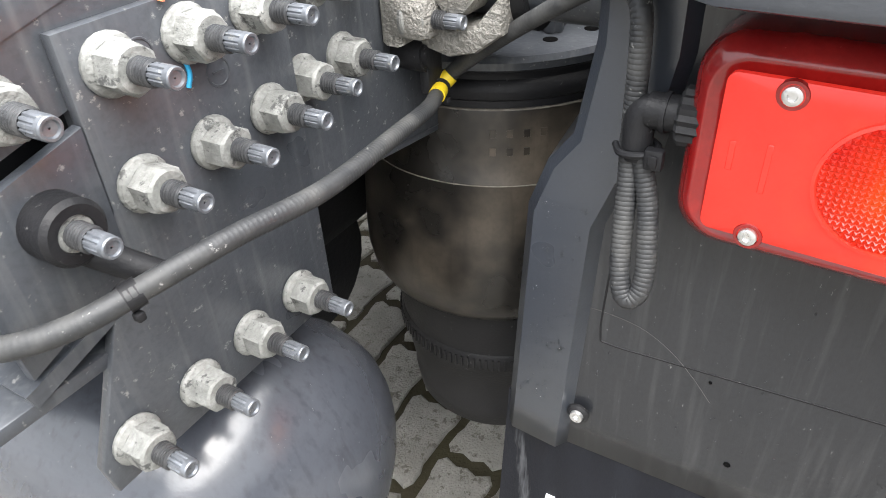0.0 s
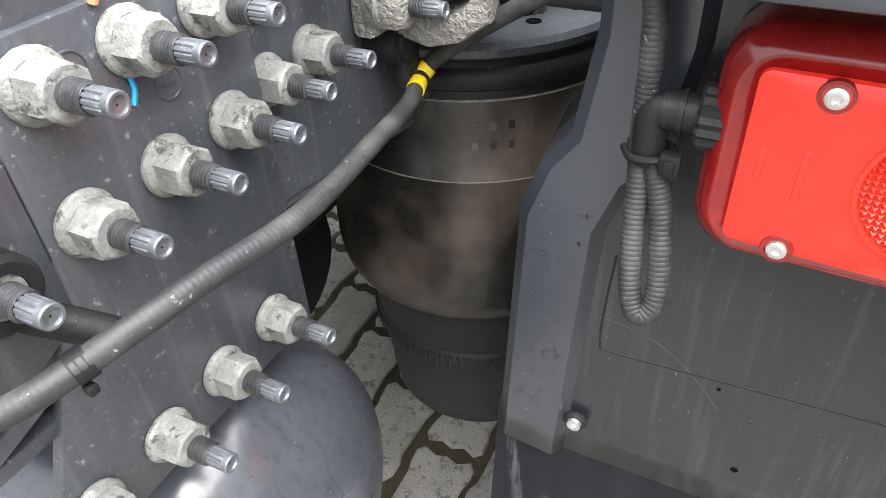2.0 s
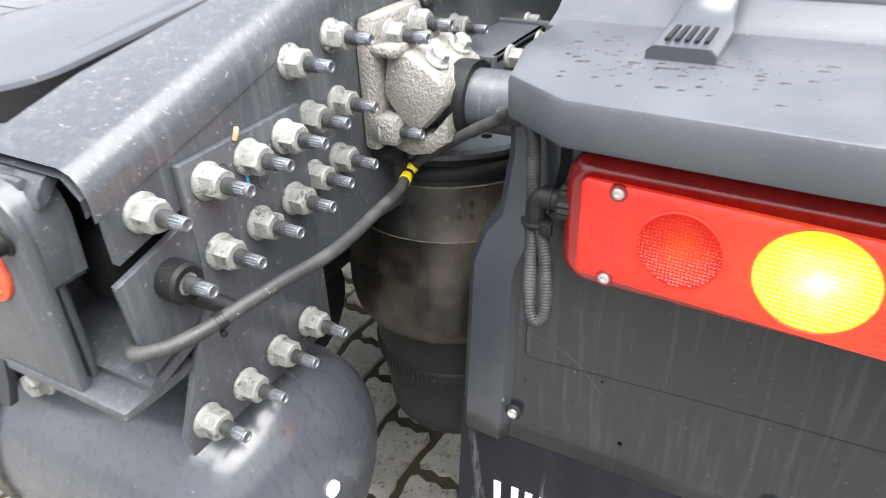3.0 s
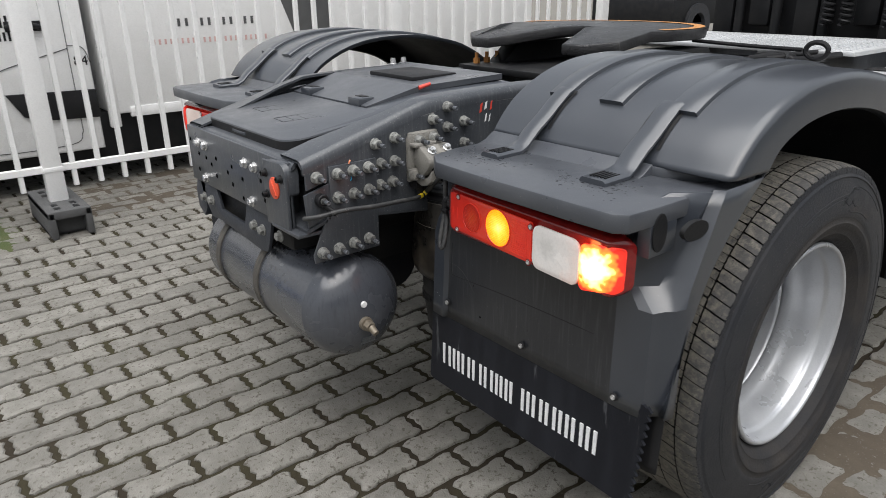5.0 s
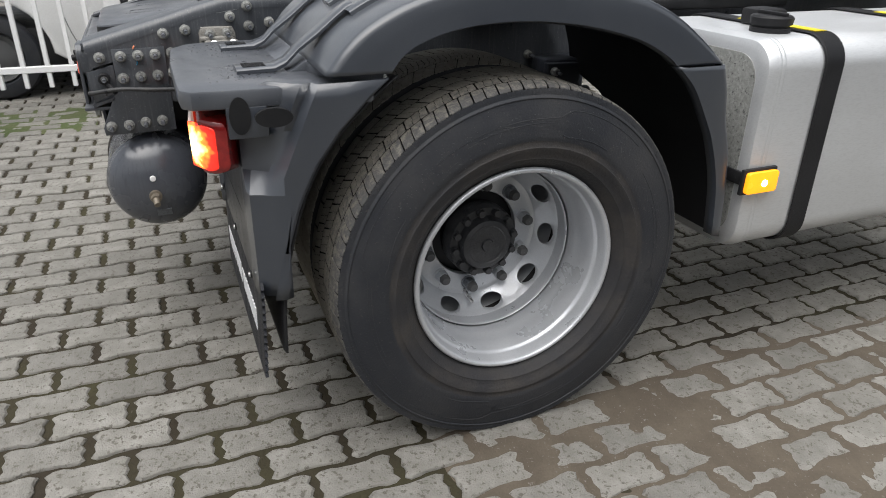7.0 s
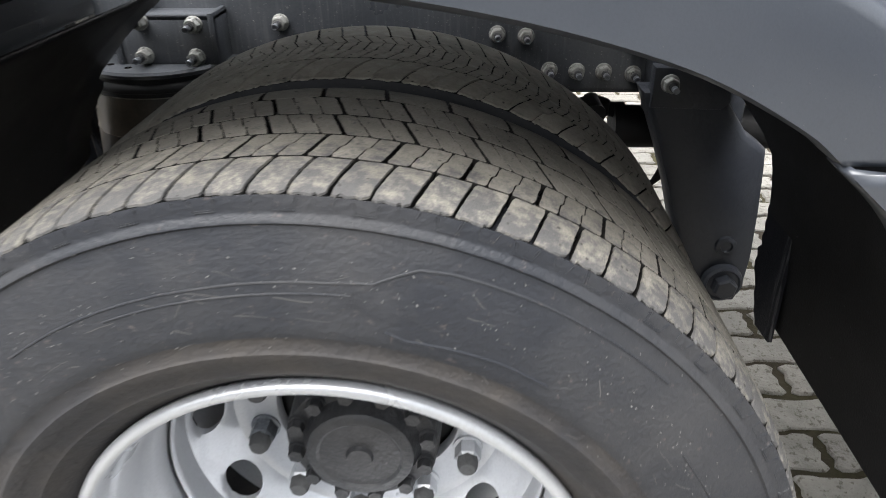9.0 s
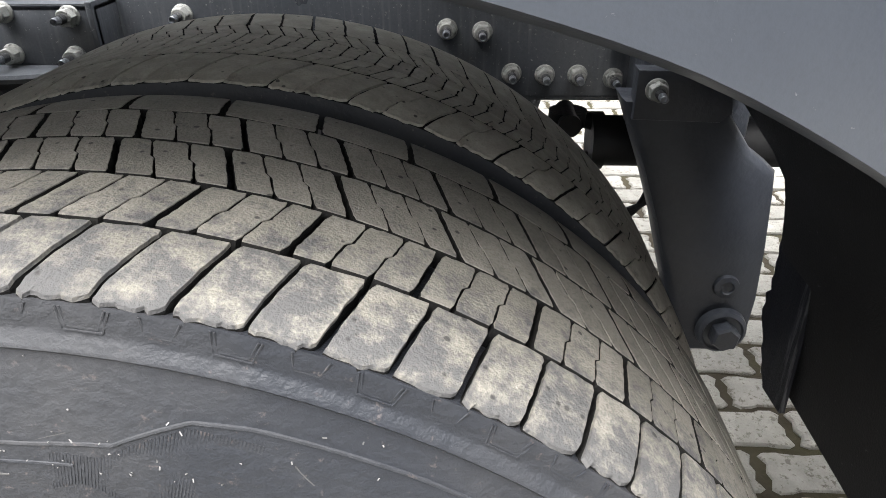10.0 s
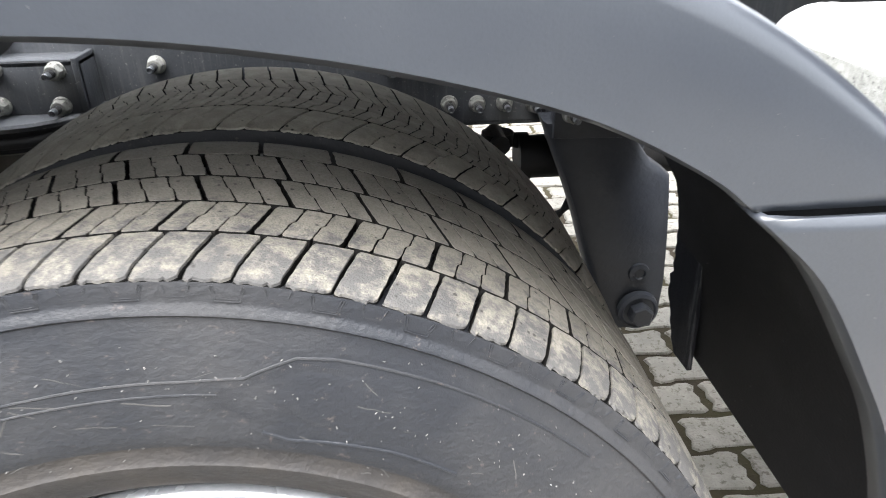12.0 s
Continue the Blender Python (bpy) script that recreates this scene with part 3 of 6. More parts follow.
# under-bracket that hangs from the crossmember to the air tank
bm = BM()
prism(bm, [(x - 0.02, z - 0.006) for x, z in [(-0.40, 0.86), (-0.385, 0.80), (-0.325, 0.736), (-0.244, 0.741), (-0.075, 0.731), (0.05, 0.719), (0.097, 0.727), (0.118, 0.768), (0.150, 0.860), (-0.02, 0.860), (-0.055, 0.778), (-0.235, 0.783), (-0.262, 0.86)]], "y", CY + 0.012, CY + 0.022, bevel=0.001)
prism(bm, [(-0.446, 0.85), (-0.47, 0.80), (-0.465, 0.74), (-0.42, 0.715), (-0.39, 0.75), (-0.38, 0.85)], "y", CY + 0.012, CY + 0.05, bevel=0.001)
ub = part("tank_bracket", bm, HANGER, truck, "black steel bracket holding the air tank")
dull = hex_screw(ub, "bracket_nut", GALV, 1.35)
dull.matrix_basis = pose(-0.393, CY + 0.012, 0.790)
for x, z in ((0.005, 0.789), (0.060, 0.788), (0.175, 0.800), (-0.328, 0.793)):
    again(dull, x, CY + 0.012, z, 0, random.uniform(0, 50), parent=ub)

# covers between the rails
bm = BM()


def slab(bm, quads, thick):
    for q in quads:
        a = [bm.verts.new(p) for p in q]
        b = [bm.verts.new((p[0], p[1], p[2] - thick)) for p in q]
        bm.faces.new(a)
        bm.faces.new(b[::-1])
        for i in range(4):
            bm.faces.new((a[i], b[i], b[(i + 1) % 4], a[(i + 1) % 4]))


def lid_z(y):
    return 1.070 + (y + 1.0) * 0.125


o1 = [(x, y) for x, y in rounded(-0.402, 0.205, -0.996, -0.50, 0.075, 7) if y < -0.63] + [(0.205, -0.66), (-0.402, -0.66)]
o1.sort(key=lambda p: math.atan2(p[1] + 0.80, p[0] + 0.10))
rings = [[(-0.10 + (x + 0.10) * k, -0.82 + (y + 0.82) * k, lid_z(y) + h) for x, y in o1] for k, h in ((1.0, -0.055), (1.0, -0.006), (0.996, -0.0015), (0.985, 0.0), (0.93, 0.001), (0.915, 0.0025))]
# lid side in black plastic stands in for the shade below its rim
skin(bm, rings[:2], True, True, False, 1)
skin(bm, rings[1:], True, False, True)
cover = part("chassis_cover", bm, [PLASTIC_TOP, PLASTIC_DARK], truck, "grey plastic lid between the chassis rails")
# moulded outline of squares on the lid
for (ax, bx, y0), (cx, dx, y1) in (((-0.290, -0.212, -0.867), (-0.190, -0.130, -0.726)), ((-0.086, -0.014, -0.892), (-0.008, 0.078, -0.744))):
    for k in range(5):
        bm = BM()
        f, g = k / 5, (k + 1) / 5
        ya, yb = y0 + (y1 - y0) * f, y0 + (y1 - y0) * g
        pts = [(ax + (cx - ax) * f, ya), (bx + (dx - bx) * f, ya - 0.004), (bx + (dx - bx) * g, yb - 0.004), (ax + (cx - ax) * g, yb), (ax + (cx - ax) * f, ya)]
        tube(bm, [(p, q, lid_z(q) + 0.0024) for p, q in pts], 0.0007, 4, 1)
        part("moulded_line", bm, PANEL, cover)
bm = BM()
box(bm, -0.165, -0.070, -0.9985, -0.988, 1.048, 1.057, 0.002)
part("lid_latch", bm, PLASTIC, cover, "narrow latch slot in the lid")
bm = BM()
slab(bm, [[(-0.395, -0.655, 1.116), (0.080, -0.655, 1.116), (0.135, -0.49, 1.168), (-0.38, -0.49, 1.168)],
          [(-0.38, -0.49, 1.168), (0.135, -0.49, 1.168), (0.175, -0.16, 1.184), (-0.37, -0.16, 1.184)]], 0.018)
c2 = part("rear_cover", bm, PLASTIC_TOP, truck, "raised grey plastic cover with folded front edge", 25)
for x in (-0.300, 0.014):
    bm = BM()
    box(bm, x - 0.034, x + 0.034, -0.662, -0.600, 1.104, 1.138, 0.007)
    h = part("hinge_block", bm, PLASTIC, c2)
    bm = BM()
    box(bm, x - 0.022, x + 0.022, -0.640, -0.615, 1.1378, 1.1398, 0.0006)
    part("hinge_slot", bm, PLASTIC_DARK, h)
bm = BM()
box(bm, -0.22, 0.04, -0.44, -0.25, 1.168, 1.184, 0.004)
part("cover_panel", bm, PLASTIC_DARK, c2)
# folded strip between lid and rail
bm = BM()
skin(bm, [[(0.125, -0.90, 1.080), (0.185, -0.90, 1.083), (0.199, -0.90, 1.078), (0.203, -0.90, 1.04)], [(0.095, -0.80, 1.094), (0.188, -0.80, 1.098), (0.203, -0.80, 1.092), (0.206, -0.80, 1.05)], [(0.09, -0.64, 1.116), (0.190, -0.64, 1.121), (0.204, -0.64, 1.113), (0.207, -0.64, 1.07)], [(0.14, -0.50, 1.150), (0.200, -0.50, 1.148), (0.215, -0.50, 1.138), (0.218, -0.50, 1.10)], [(0.17, -0.16, 1.162), (0.21, -0.16, 1.160), (0.225, -0.16, 1.150), (0.228, -0.16, 1.11)]], False)
part("side_strip", bm, PLASTIC, truck, "grey plastic strip beside the rail", 40)
bm = BM()
rod(bm, (0.150, -0.500, 1.166), (0.160, -0.462, 1.176), 0.0065, 0.0055)
part("red_connector", bm, REDPRINT, truck, "red cable connector")
bm = BM()
lathe(bm, [(1.165, 0.02), (1.172, 0.02), (1.175, 0.012), (1.195, 0.010)], 14, "z", at=(-0.44, -0.128, 0), cap1=True)
lathe(bm, [(1.165, 0.02), (1.172, 0.02), (1.175, 0.012), (1.195, 0.010)], 14, "z", at=(-0.44, -0.18, 0), cap1=True)
part("stop_bolt", bm, SCREW, truck)
# crossmembers inside, that shade what lies under the covers
for y in (-0.55, 0.35, 1.3, 2.2):
    bm = BM()
    box(bm, -0.43, 0.32, y - 0.05, y + 0.05, 0.86, 1.06, 0.01)
    part("inner_crossmember", bm, BLACKMETAL, truck)

# air tank
TY, TZ, TR = -0.888, 0.587, 0.155
bm = BM()
prof = []
for i in range(9):
    a = radians(90 * i / 8)
    prof.append((-0.390 - 0.075 * math.cos(a), max(0.0005, TR * math.sin(a))))
prof += [(-0.38, TR), (-0.375, TR + 0.0015), (0.285, TR + 0.0015), (0.289, TR + 0.0022), (0.297, TR + 0.0022), (0.301, TR)]
for i in range(1, 11):
    a = radians(90 * i / 10)
    prof.append((0.305 + 0.095 * math.sin(a), max(0.0005, TR * math.cos(a))))
lathe(bm, prof, 72, at=(0, TY, TZ))
tank = part("air_tank", bm, TANKPAINT, truck, "dark grey cylindrical compressed-air tank with domed ends", 30)
for x in (-0.303, -0.006):
    bm = BM()
    lathe(bm, [(x - 0.017, TR + 0.001), (x - 0.017, TR + 0.005), (x - 0.011, TR + 0.0065), (x + 0.011, TR + 0.0065), (x + 0.017, TR + 0.005), (x + 0.017, TR + 0.001)], 60, at=(0, TY, TZ))
    part("tank_strap", bm, STRAP, tank, "dirty brown-grey steel tank strap")
bm = BM()
rod(bm, (0.392, TY - 0.014, TZ - 0.022), (0.412, TY - 0.014, TZ - 0.022), 0.020)
rod(bm, (0.410, TY - 0.014, TZ - 0.022), (0.432, TY - 0.014, TZ - 0.024), 0.015, seg=6)
rod(bm, (0.430, TY - 0.014, TZ - 0.024), (0.452, TY - 0.012, TZ - 0.036), 0.010)
part("drain_valve", bm, surf("dull_brass", (0.20, 0.17, 0.13), 0.5, 0.4, col2=(0.3, 0.27, 0.23), scale=40, fine=200), tank, "dull brass drain valve")
bm = BM()
lathe(bm, [(0.393, 0.0095), (0.4005, 0.0095), (0.402, 0.008)], 18, at=(0, TY - 0.014, TZ + 0.036), cap1=True)
part("plug", bm, WHITE, tank, "white round plug")
bm = BM()
box(bm, -0.003, 0.002, -0.023, 0.023, -0.013, 0.013, m=Matrix.Translation((0.3835, -0.883, 0.500)) @ pose(0, 0, 0, 0, 22.5, 0))
part("type_plate", bm, STUD, tank, "small metal type plate")

# cast clamp with the tube that carries the mudguard
bm = BM()
prism(bm, [(-0.700, 0.938), (-0.60, 0.938), (-0.590, 0.95), (-0.590, 1.060), (-0.598, 1.078), (-0.645, 1.079), (-0.692, 1.078), (-0.700, 1.06)], "x", RX, RX + 0.024, bevel=0.007)
prism(bm, [(RX + 0.012, 0.985), (RX + 0.028, 0.976), (RX + 0.052, 0.950), (RX + 0.076, 0.958), (RX + 0.098, 0.983), (RX + 0.096, 0.950), (RX + 0.074, 0.934), (RX + 0.050, 0.928), (RX + 0.018, 0.936)], "y", -0.682, -0.590, bevel=0.005)
box(bm, RX + 0.010, RX + 0.046, -0.704, -0.660, 0.944, 0.978, 0.009)
box(bm, RX + 0.015, RX + 0.050, -0.70, -0.60, 1.040, 1.052, 0.005)
clampc = part("clamp_bracket", bm, CAST, truck, "rough cast aluminium tube clamp")
bm = BM()
prism(bm, [(RX + 0.022, 1.000), (RX + 0.030, 0.985), (RX + 0.053, 0.960), (RX + 0.070, 0.964), (RX + 0.096, 0.992), (RX + 0.098, 1.010), (RX + 0.090, 1.022), (RX + 0.056, 1.044), (RX + 0.030, 1.042)], "y", -0.690, -0.585, bevel=0.009)
part("clamp_cap", bm, CAST, clampc, "cast cap of the tube clamp")
bm = BM()
lathe(bm, [(RX + 0.086, 0.042), (RX + 0.108, 0.042), (RX + 0.108, 0.033), (RX + 0.086, 0.033)], 30, at=(0, -0.630, 0.985))
part("tube_collar", bm, BLACKMETAL, clampc)
bm = BM()
rod(bm, (RX + 0.02, -0.630, 0.985), (1.12, -0.630, 0.985), 0.034, seg=28)
part("support_tube", bm, PAINT, truck, "grey round mudguard support tube")
sc2 = hex_screw(clampc, "clamp_screw", SCREW, 1.05)
sc2.matrix_basis = Matrix.Translation((RX + 0.076, -0.662, 1.0325)) @ pose(0, 0, 0, -90, 33, 0)
o = again(sc2, 0, 0, 0)
o.matrix_basis = Matrix.Translation((RX + 0.074, -0.606, 1.0335)) @ pose(0, 0, 0, -90, 33, 0)
for y, z in ((-0.668, 1.056), (-0.616, 1.058), (-0.690, 0.960)):
    again(bolt, RX + 0.022, y, z, random.uniform(0, 60), parent=clampc)
# brake pipe nuts under the clamp
bm = BM()
rod(bm, (0.335, -0.672, 0.927), (0.368, -0.672, 0.927), 0.016)
rod(bm, (0.368, -0.672, 0.927), (0.372, -0.672, 0.927), 0.013)
box(bm, 0.360, 0.370, -0.678, -0.655, 0.892, 0.925, 0.003)
part("pipe_clip", bm, PLASTIC_DARK, truck, "black plastic hose clip")
bm = BM()
rod(bm, (0.36, -0.64, 0.960), (0.36, -0.64, 0.942), 0.012, seg=6)
rod(bm, (0.36, -0.64, 0.944), (0.36, -0.64, 0.93), 0.0085)
part("pipe_fitting", bm, STUD, truck)

# air spring
AX, AY = 0.33, -0.47
bm = BM()
lathe(bm, [(0.862, 0.1480), (0.857, 0.1500), (0.850, 0.1510), (0.820, 0.1530),
           (0.7815, 0.1555), (0.7805, 0.1562), (0.7785, 0.1562), (0.7775, 0.1558), (0.72, 0.1625), (0.68, 0.1655), (0.645, 0.1660), (0.622, 0.1620), (0.608, 0.1540), (0.600, 0.1440), (0.597, 0.130)], 72, "z", at=(AX, AY, 0))
spring = part("air_spring", bm, BELLOW, truck, "dusty black rubber air spring bellows", 40)
bm = BM()
lathe(bm, [(0.605, 0.134), (0.560, 0.1335), (0.532, 0.131), (0.528, 0.134), (0.510, 0.134), (0.506, 0.131), (0.430, 0.119), (0.425, 0.121), (0.395, 0.117), (0.385, 0.110), (0.385, 0.02)], 72, "z", at=(AX, AY, 0))
for i in range(110):
    a = 2 * math.pi * i / 110
    box(bm, -0.0012, 0.0012, 0.1335, 0.1362, 0.511, 0.527, m=Matrix.Translation((AX, AY, 0)) @ pose(0, 0, 0, 0, 0, math.degrees(a)))
part("piston", bm, PLASTIC_DARK, spring, "black plastic spring piston with knurled ring")
bm = BM()
lathe(bm, [(0.896, 0.02), (0.896, 0.150), (0.892, 0.1515), (0.889, 0.1490), (0.884, 0.1490), (0.880, 0.1540), (0.873, 0.1558), (0.867, 0.1545), (0.8645, 0.1510), (0.858, 0.1515)], 72, "z", at=(AX, AY, 0))
part("crimp_ring", bm, PLASTIC_DARK, spring, "black crimped ring under the plate", 40)
for deg in (-100, -72, -40, -15):
    bm = BM()
    lathe(bm, [(0.903, 0.007), (0.9056, 0.007), (0.9056, 0.0005)], 14, "z", at=(AX + 0.115 * math.cos(radians(deg)), AY + 0.115 * math.sin(radians(deg)), 0))
    part("plate_hole", bm, HOLE, spring)
bm = BM()
lathe(bm, [(0.893, 0.152), (0.900, 0.1535), (0.905, 0.150), (0.905, 0.02)], 60, "z", at=(AX, AY, 0))
part("spring_plate", bm, PAINT, spring, "dull metal top plate")
bm = BM()
lathe(bm, [(0.8575, 0.1500), (0.8575, 0.1528), (0.8560, 0.1531), (0.8553, 0.1505)], 72, "z", at=(AX, AY, 0))
lathe(bm, [(0.7800, 0.1555), (0.7798, 0.1569), (0.7789, 0.1570), (0.7786, 0.1557)], 72, "z", at=(AX, AY, 0))
part("skirt_edge", bm, surf("dusty_edge", (0.19, 0.175, 0.15), 0.8, col2=(0.07, 0.062, 0.052), amount=0.9, scale=60, fine=200), spring, "pale dusty skirt edge")
for z, n, r in ((0.833, 4, 0.1519), (0.815, 3, 0.1531)):
    for i in range(n):
        bm = BM()
        box(bm, r + 0.0002, r + 0.0009, -0.0030, 0.0030, -0.0040, 0.0040, 0.0002, 1, m=Matrix.Translation((AX, AY, z)) @ pose(0, 0, 0, 0, 0, -66 + 6 * i))
        part("moulded_mark", bm, BELLOW, spring)
# bracket over the spring, seen through the arch
bm = BM()
box(bm, RX, 0.415, -0.53, -0.33, 0.985, 0.995, 0.002)
sb = part("spring_bracket", bm, PAINT, truck, "grey steel air-spring bracket")
for y in (-0.52, -0.335):
    bm = BM()
    box(bm, RX, 0.42, y - 0.005, y + 0.005, 0.905, 1.0, 0.002)
    part("bracket_web", bm, PAINT, sb)
bm = BM()
box(bm, 0.405, 0.415, -0.53, -0.33, 0.905, 0.995, 0.002)
part("bracket_plate", bm, PAINT, sb)
for y, z in ((-0.470, 0.985), (-0.368, 0.979), (-0.472, 0.922), (-0.373, 0.919)):
    again(bolt, 0.415, y, z, random.uniform(0, 60), parent=sb)

# black blocks added between the rails, over the axle, to keep the space dark
bm = BM()
box(bm, -0.28, 0.16, -0.78, -0.18, 0.62, 0.85, 0.03)
box(bm, -0.42, 0.20, -1.005, -0.30, 0.750, 0.848, 0.012)
rod(bm, (-0.25, -0.62, 0.60), (0.15, -0.62, 0.60), 0.09, seg=24)
part("brake_cylinder_rack", bm, BLACKMETAL, truck, "black blocks added to darken the space under the chassis")

# stickers and paint marks on the rail
for y, z, w, h, mat, lab in ((-0.408, 1.116, 0.012, 0.030, REDPRINT, "red paint mark"), (-0.388, 1.122, 0.012, 0.026, WHITEPRINT, "white paint mark"), (-0.366, 1.120, 0.010, 0.030, REDPRINT, "red paint mark"), (-0.388, 1.084, 0.009, 0.026, WHITEPRINT, "white paint mark"), (-0.372, 1.082, 0.008, 0.024, WHITEPRINT, "white paint mark")):
    bm = BM()
    prism(bm, [(y - w / 2, z - h / 2), (y + w / 2 - 0.003, z - h / 2 + 0.004), (y + w / 2, z + h / 2), (y - w / 2 + 0.004, z + h / 2 - 0.005)], "x", RX, RX + 0.0015)
    part("paint_mark", bm, mat, rail, lab)


# ---- mudguards ----
TOP = [(-0.505, 1.080), (-0.460, 1.135), (-0.400, 1.183), (-0.300, 1.230), (-0.170, 1.260), (0.000, 1.268), (0.150, 1.254), (0.300, 1.224), (0.420, 1.174), (0.520, 1.108), (0.597, 1.046)]
OPEN = [(-0.360, 1.080), (-0.330, 1.116), (-0.283, 1.143), (-0.200, 1.167), (-0.090, 1.178), (0.020, 1.176), (0.130, 1.163), (0.231, 1.142), (0.320, 1.114), (0.395, 1.075), (0.430, 1.048)]
TOP2 = [(0.599, 1.042), (0.622, 0.970), (0.640, 0.880), (0.672, 0.775), (0.688, 0.650), (0.700, 0.515)]
OPEN2 = [(0.433, 1.044), (0.490, 0.990), (0.545, 0.905), (0.590, 0.820), (0.632, 0.690), (0.652, 0.530)]
XI, XO = 0.50, 1.224


def two(pts, n):
    return [(p.y, p.z) for p in curve([(0, *q) for q in pts], n)]


def arch_rows(top, opened, xo, r=0.024, n=5, xi=XI):
    rows = []
    for (ty, tz), (oy, oz) in zip(two(top, n), two(opened, n)):
        row = [(xi, ty, tz - 0.015), (xi, ty, tz)]
        for k in range(1, 9):
            row.append((xi + (xo - r - xi) * k / 8, ty, tz))
        dy, dz = oy - ty, oz - tz
        dl = math.hypot(dy, dz)
        uy, uz = dy / dl, dz / dl
        for a in (22, 45, 68, 90):
            s, c = math.sin(radians(a)), math.cos(radians(a))
            row.append((xo - r + r * s, ty + uy * r * (1 - c), tz + uz * r * (1 - c)))
        for k in (0.55, 0.8, 1.0):
            row.append((xo + 0.004 * k, ty + dy * k, tz + dz * k))
        row.append((xo - 0.006, oy - uy * 0.002 + uy * 0.006, oz + uz * 0.006))
        row.append((xo - 0.030, oy + uy * 0.004, oz + uz * 0.004))
        rows.append(row)
    return rows


ledges, carriers = [], []


def mudguard(side):
    s = 1 if side > 0 else -1

    def mk(name, bm, mat, parent, label="", smooth=38):
        if s < 0:
            for v in bm.verts:
                v.co.x = MIRROR - v.co.x
        return part(name, bm, mat, parent, label, smooth)

    bm = BM()
    skin(bm, arch_rows(TOP, OPEN, XO), False)
    g = mk("mudguard", bm, PLASTIC, truck, "dark grey moulded plastic mudguard over the drive wheels", 50)
    so = g.modifiers.new("thick", "SOLIDIFY")
    so.thickness, so.offset = 0.005, -1
    bm = BM()
    rows = []
    for (ty, tz), (oy, oz) in zip(two(TOP, 4) + two(TOP2, 4), two(OPEN, 4) + two(OPEN2, 4)):
        dl = math.hypot(oy - ty, oz - tz)
        uy, uz = (oy - ty) / dl, (oz - tz) / dl
        xi = XI + 0.02 if ty < 0.5 else 0.40 if tz > 0.89 else 0.40 + (0.89 - tz) * 2.9 if tz > 0.82 else 0.605 if tz > 0.70 else 0.605 + (0.70 - tz) * 0.5
        rows.append([(x, ty + uy * d, tz + uz * d) for x, d in ((xi, 0.009), (0.9, 0.009), (XO - 0.06, 0.009), (XO - 0.022, 0.022), (XO - 0.009, 0.045), (XO - 0.008, dl - 0.004))])
    skin(bm, rows, False)
    mk("inner_liner", bm, PLASTIC_DARK, g, "black inner liner", 50)
    # raised bands on the crown
    way = two(TOP, 6)
    for x0, x1 in ((0.615, 0.685), (0.785, 0.860), (0.985, 1.065)):
        bm = BM()
        rows = []
        for i in range(12, len(way) - 1):
            (y, z), (y2, z2) = way[i], way[i + 1]
            d = math.hypot(y2 - y, z2 - z)
            ny, nz = -(z2 - z) / d, (y2 - y) / d
            rows.append([(x, y + ny * h, z + nz * h) for x, h in ((x0, -0.003), (x0 + 0.002, 0.009), (x0 + 0.006, 0.012), (x1 - 0.006, 0.012), (x1 - 0.002, 0.009), (x1, -0.003))])
        skin(bm, rows, False)
        bm.faces.new([bm.verts.new(p) for p in rows[0]])
        mk("raised_band", bm, PLASTIC, g, "", 40)
    # front lower panel
    bm = BM()
    skin(bm, arch_rows(TOP2, OPEN2, XO + 0.008, xi=0.655), False)
    f = mk("front_panel", bm, PLASTIC, truck, "dark grey lower front mudguard panel", 50)
    so = f.modifiers.new("thick", "SOLIDIFY")
    so.thickness, so.offset = 0.006, -1
    bm = BM()
    pts = [(0.70, 0.82), (0.59, 0.82)]
    for i in range(24):
        pts.append((0.588 + 0.0016 * i + (0.0025 if i % 2 else -0.0025) + random.uniform(-0.003, 0.003) - (0.012 if 13 < i < 18 else 0) + (0.002 * (i - 18) ** 1.6 if i > 18 else 0), 0.81 - i * 0.0134))
    pts += [(0.66, 0.495), (0.72, 0.50)]
    prism(bm, pts, "y", 0.676, 0.684)
    mk("front_flap", bm, FLAP, f, "ragged black rubber edge")
    # rear carrier: levels of z with the outline in plan
    LV = [(0.562, -0.666, -0.645), (0.600, -0.664, -0.636), (0.680, -0.660, -0.617), (0.780, -0.645, -0.584), (0.822, -0.634, -0.566), (0.864, -0.622, -0.545), (0.890, -0.612, -0.530), (0.961, -0.590, -0.475), (1.030, -0.560, -0.405), (1.066, -0.545, -0.362)]
    rows = []
    for z, ry, oy in LV:
        t = max(0.0, (z - 0.846) / 0.06)
        xi = 0.463 + 0.045 * min(1, t) if z > 0.84 else 0.448 + (z - 0.6) * 0.06
        row = [(xi - 0.006, -0.600, z), (xi, -0.655, z), (xi + 0.004, -0.688, z), (xi + 0.014, -0.700, z), (xi + 0.062, -0.704, z), (xi + 0.070, -0.692, z), (0.72, -0.692, z), (0.98, -0.692, z)]
        yw = -0.632 + (z - 0.845) * 0.45
        if z > 0.85:
            # corner set back above a small ledge
            k = z - 0.86
            row += [(1.10, -0.693, z), (1.125, -0.690, z), (1.137 + 0.1 * k, -0.674 + 0.25 * k, z), (1.163 + 0.25 * k, -0.638 + 0.38 * k, z), (1.190 + 0.06 * k, yw - 0.004, z), (1.224, yw + 0.010, z), (1.224, (yw + oy) / 2, z),
                    (1.224, oy - 0.008, z), (1.219, oy, z), (1.18, oy + 0.006, z)]
            rows.append(row)
            continue
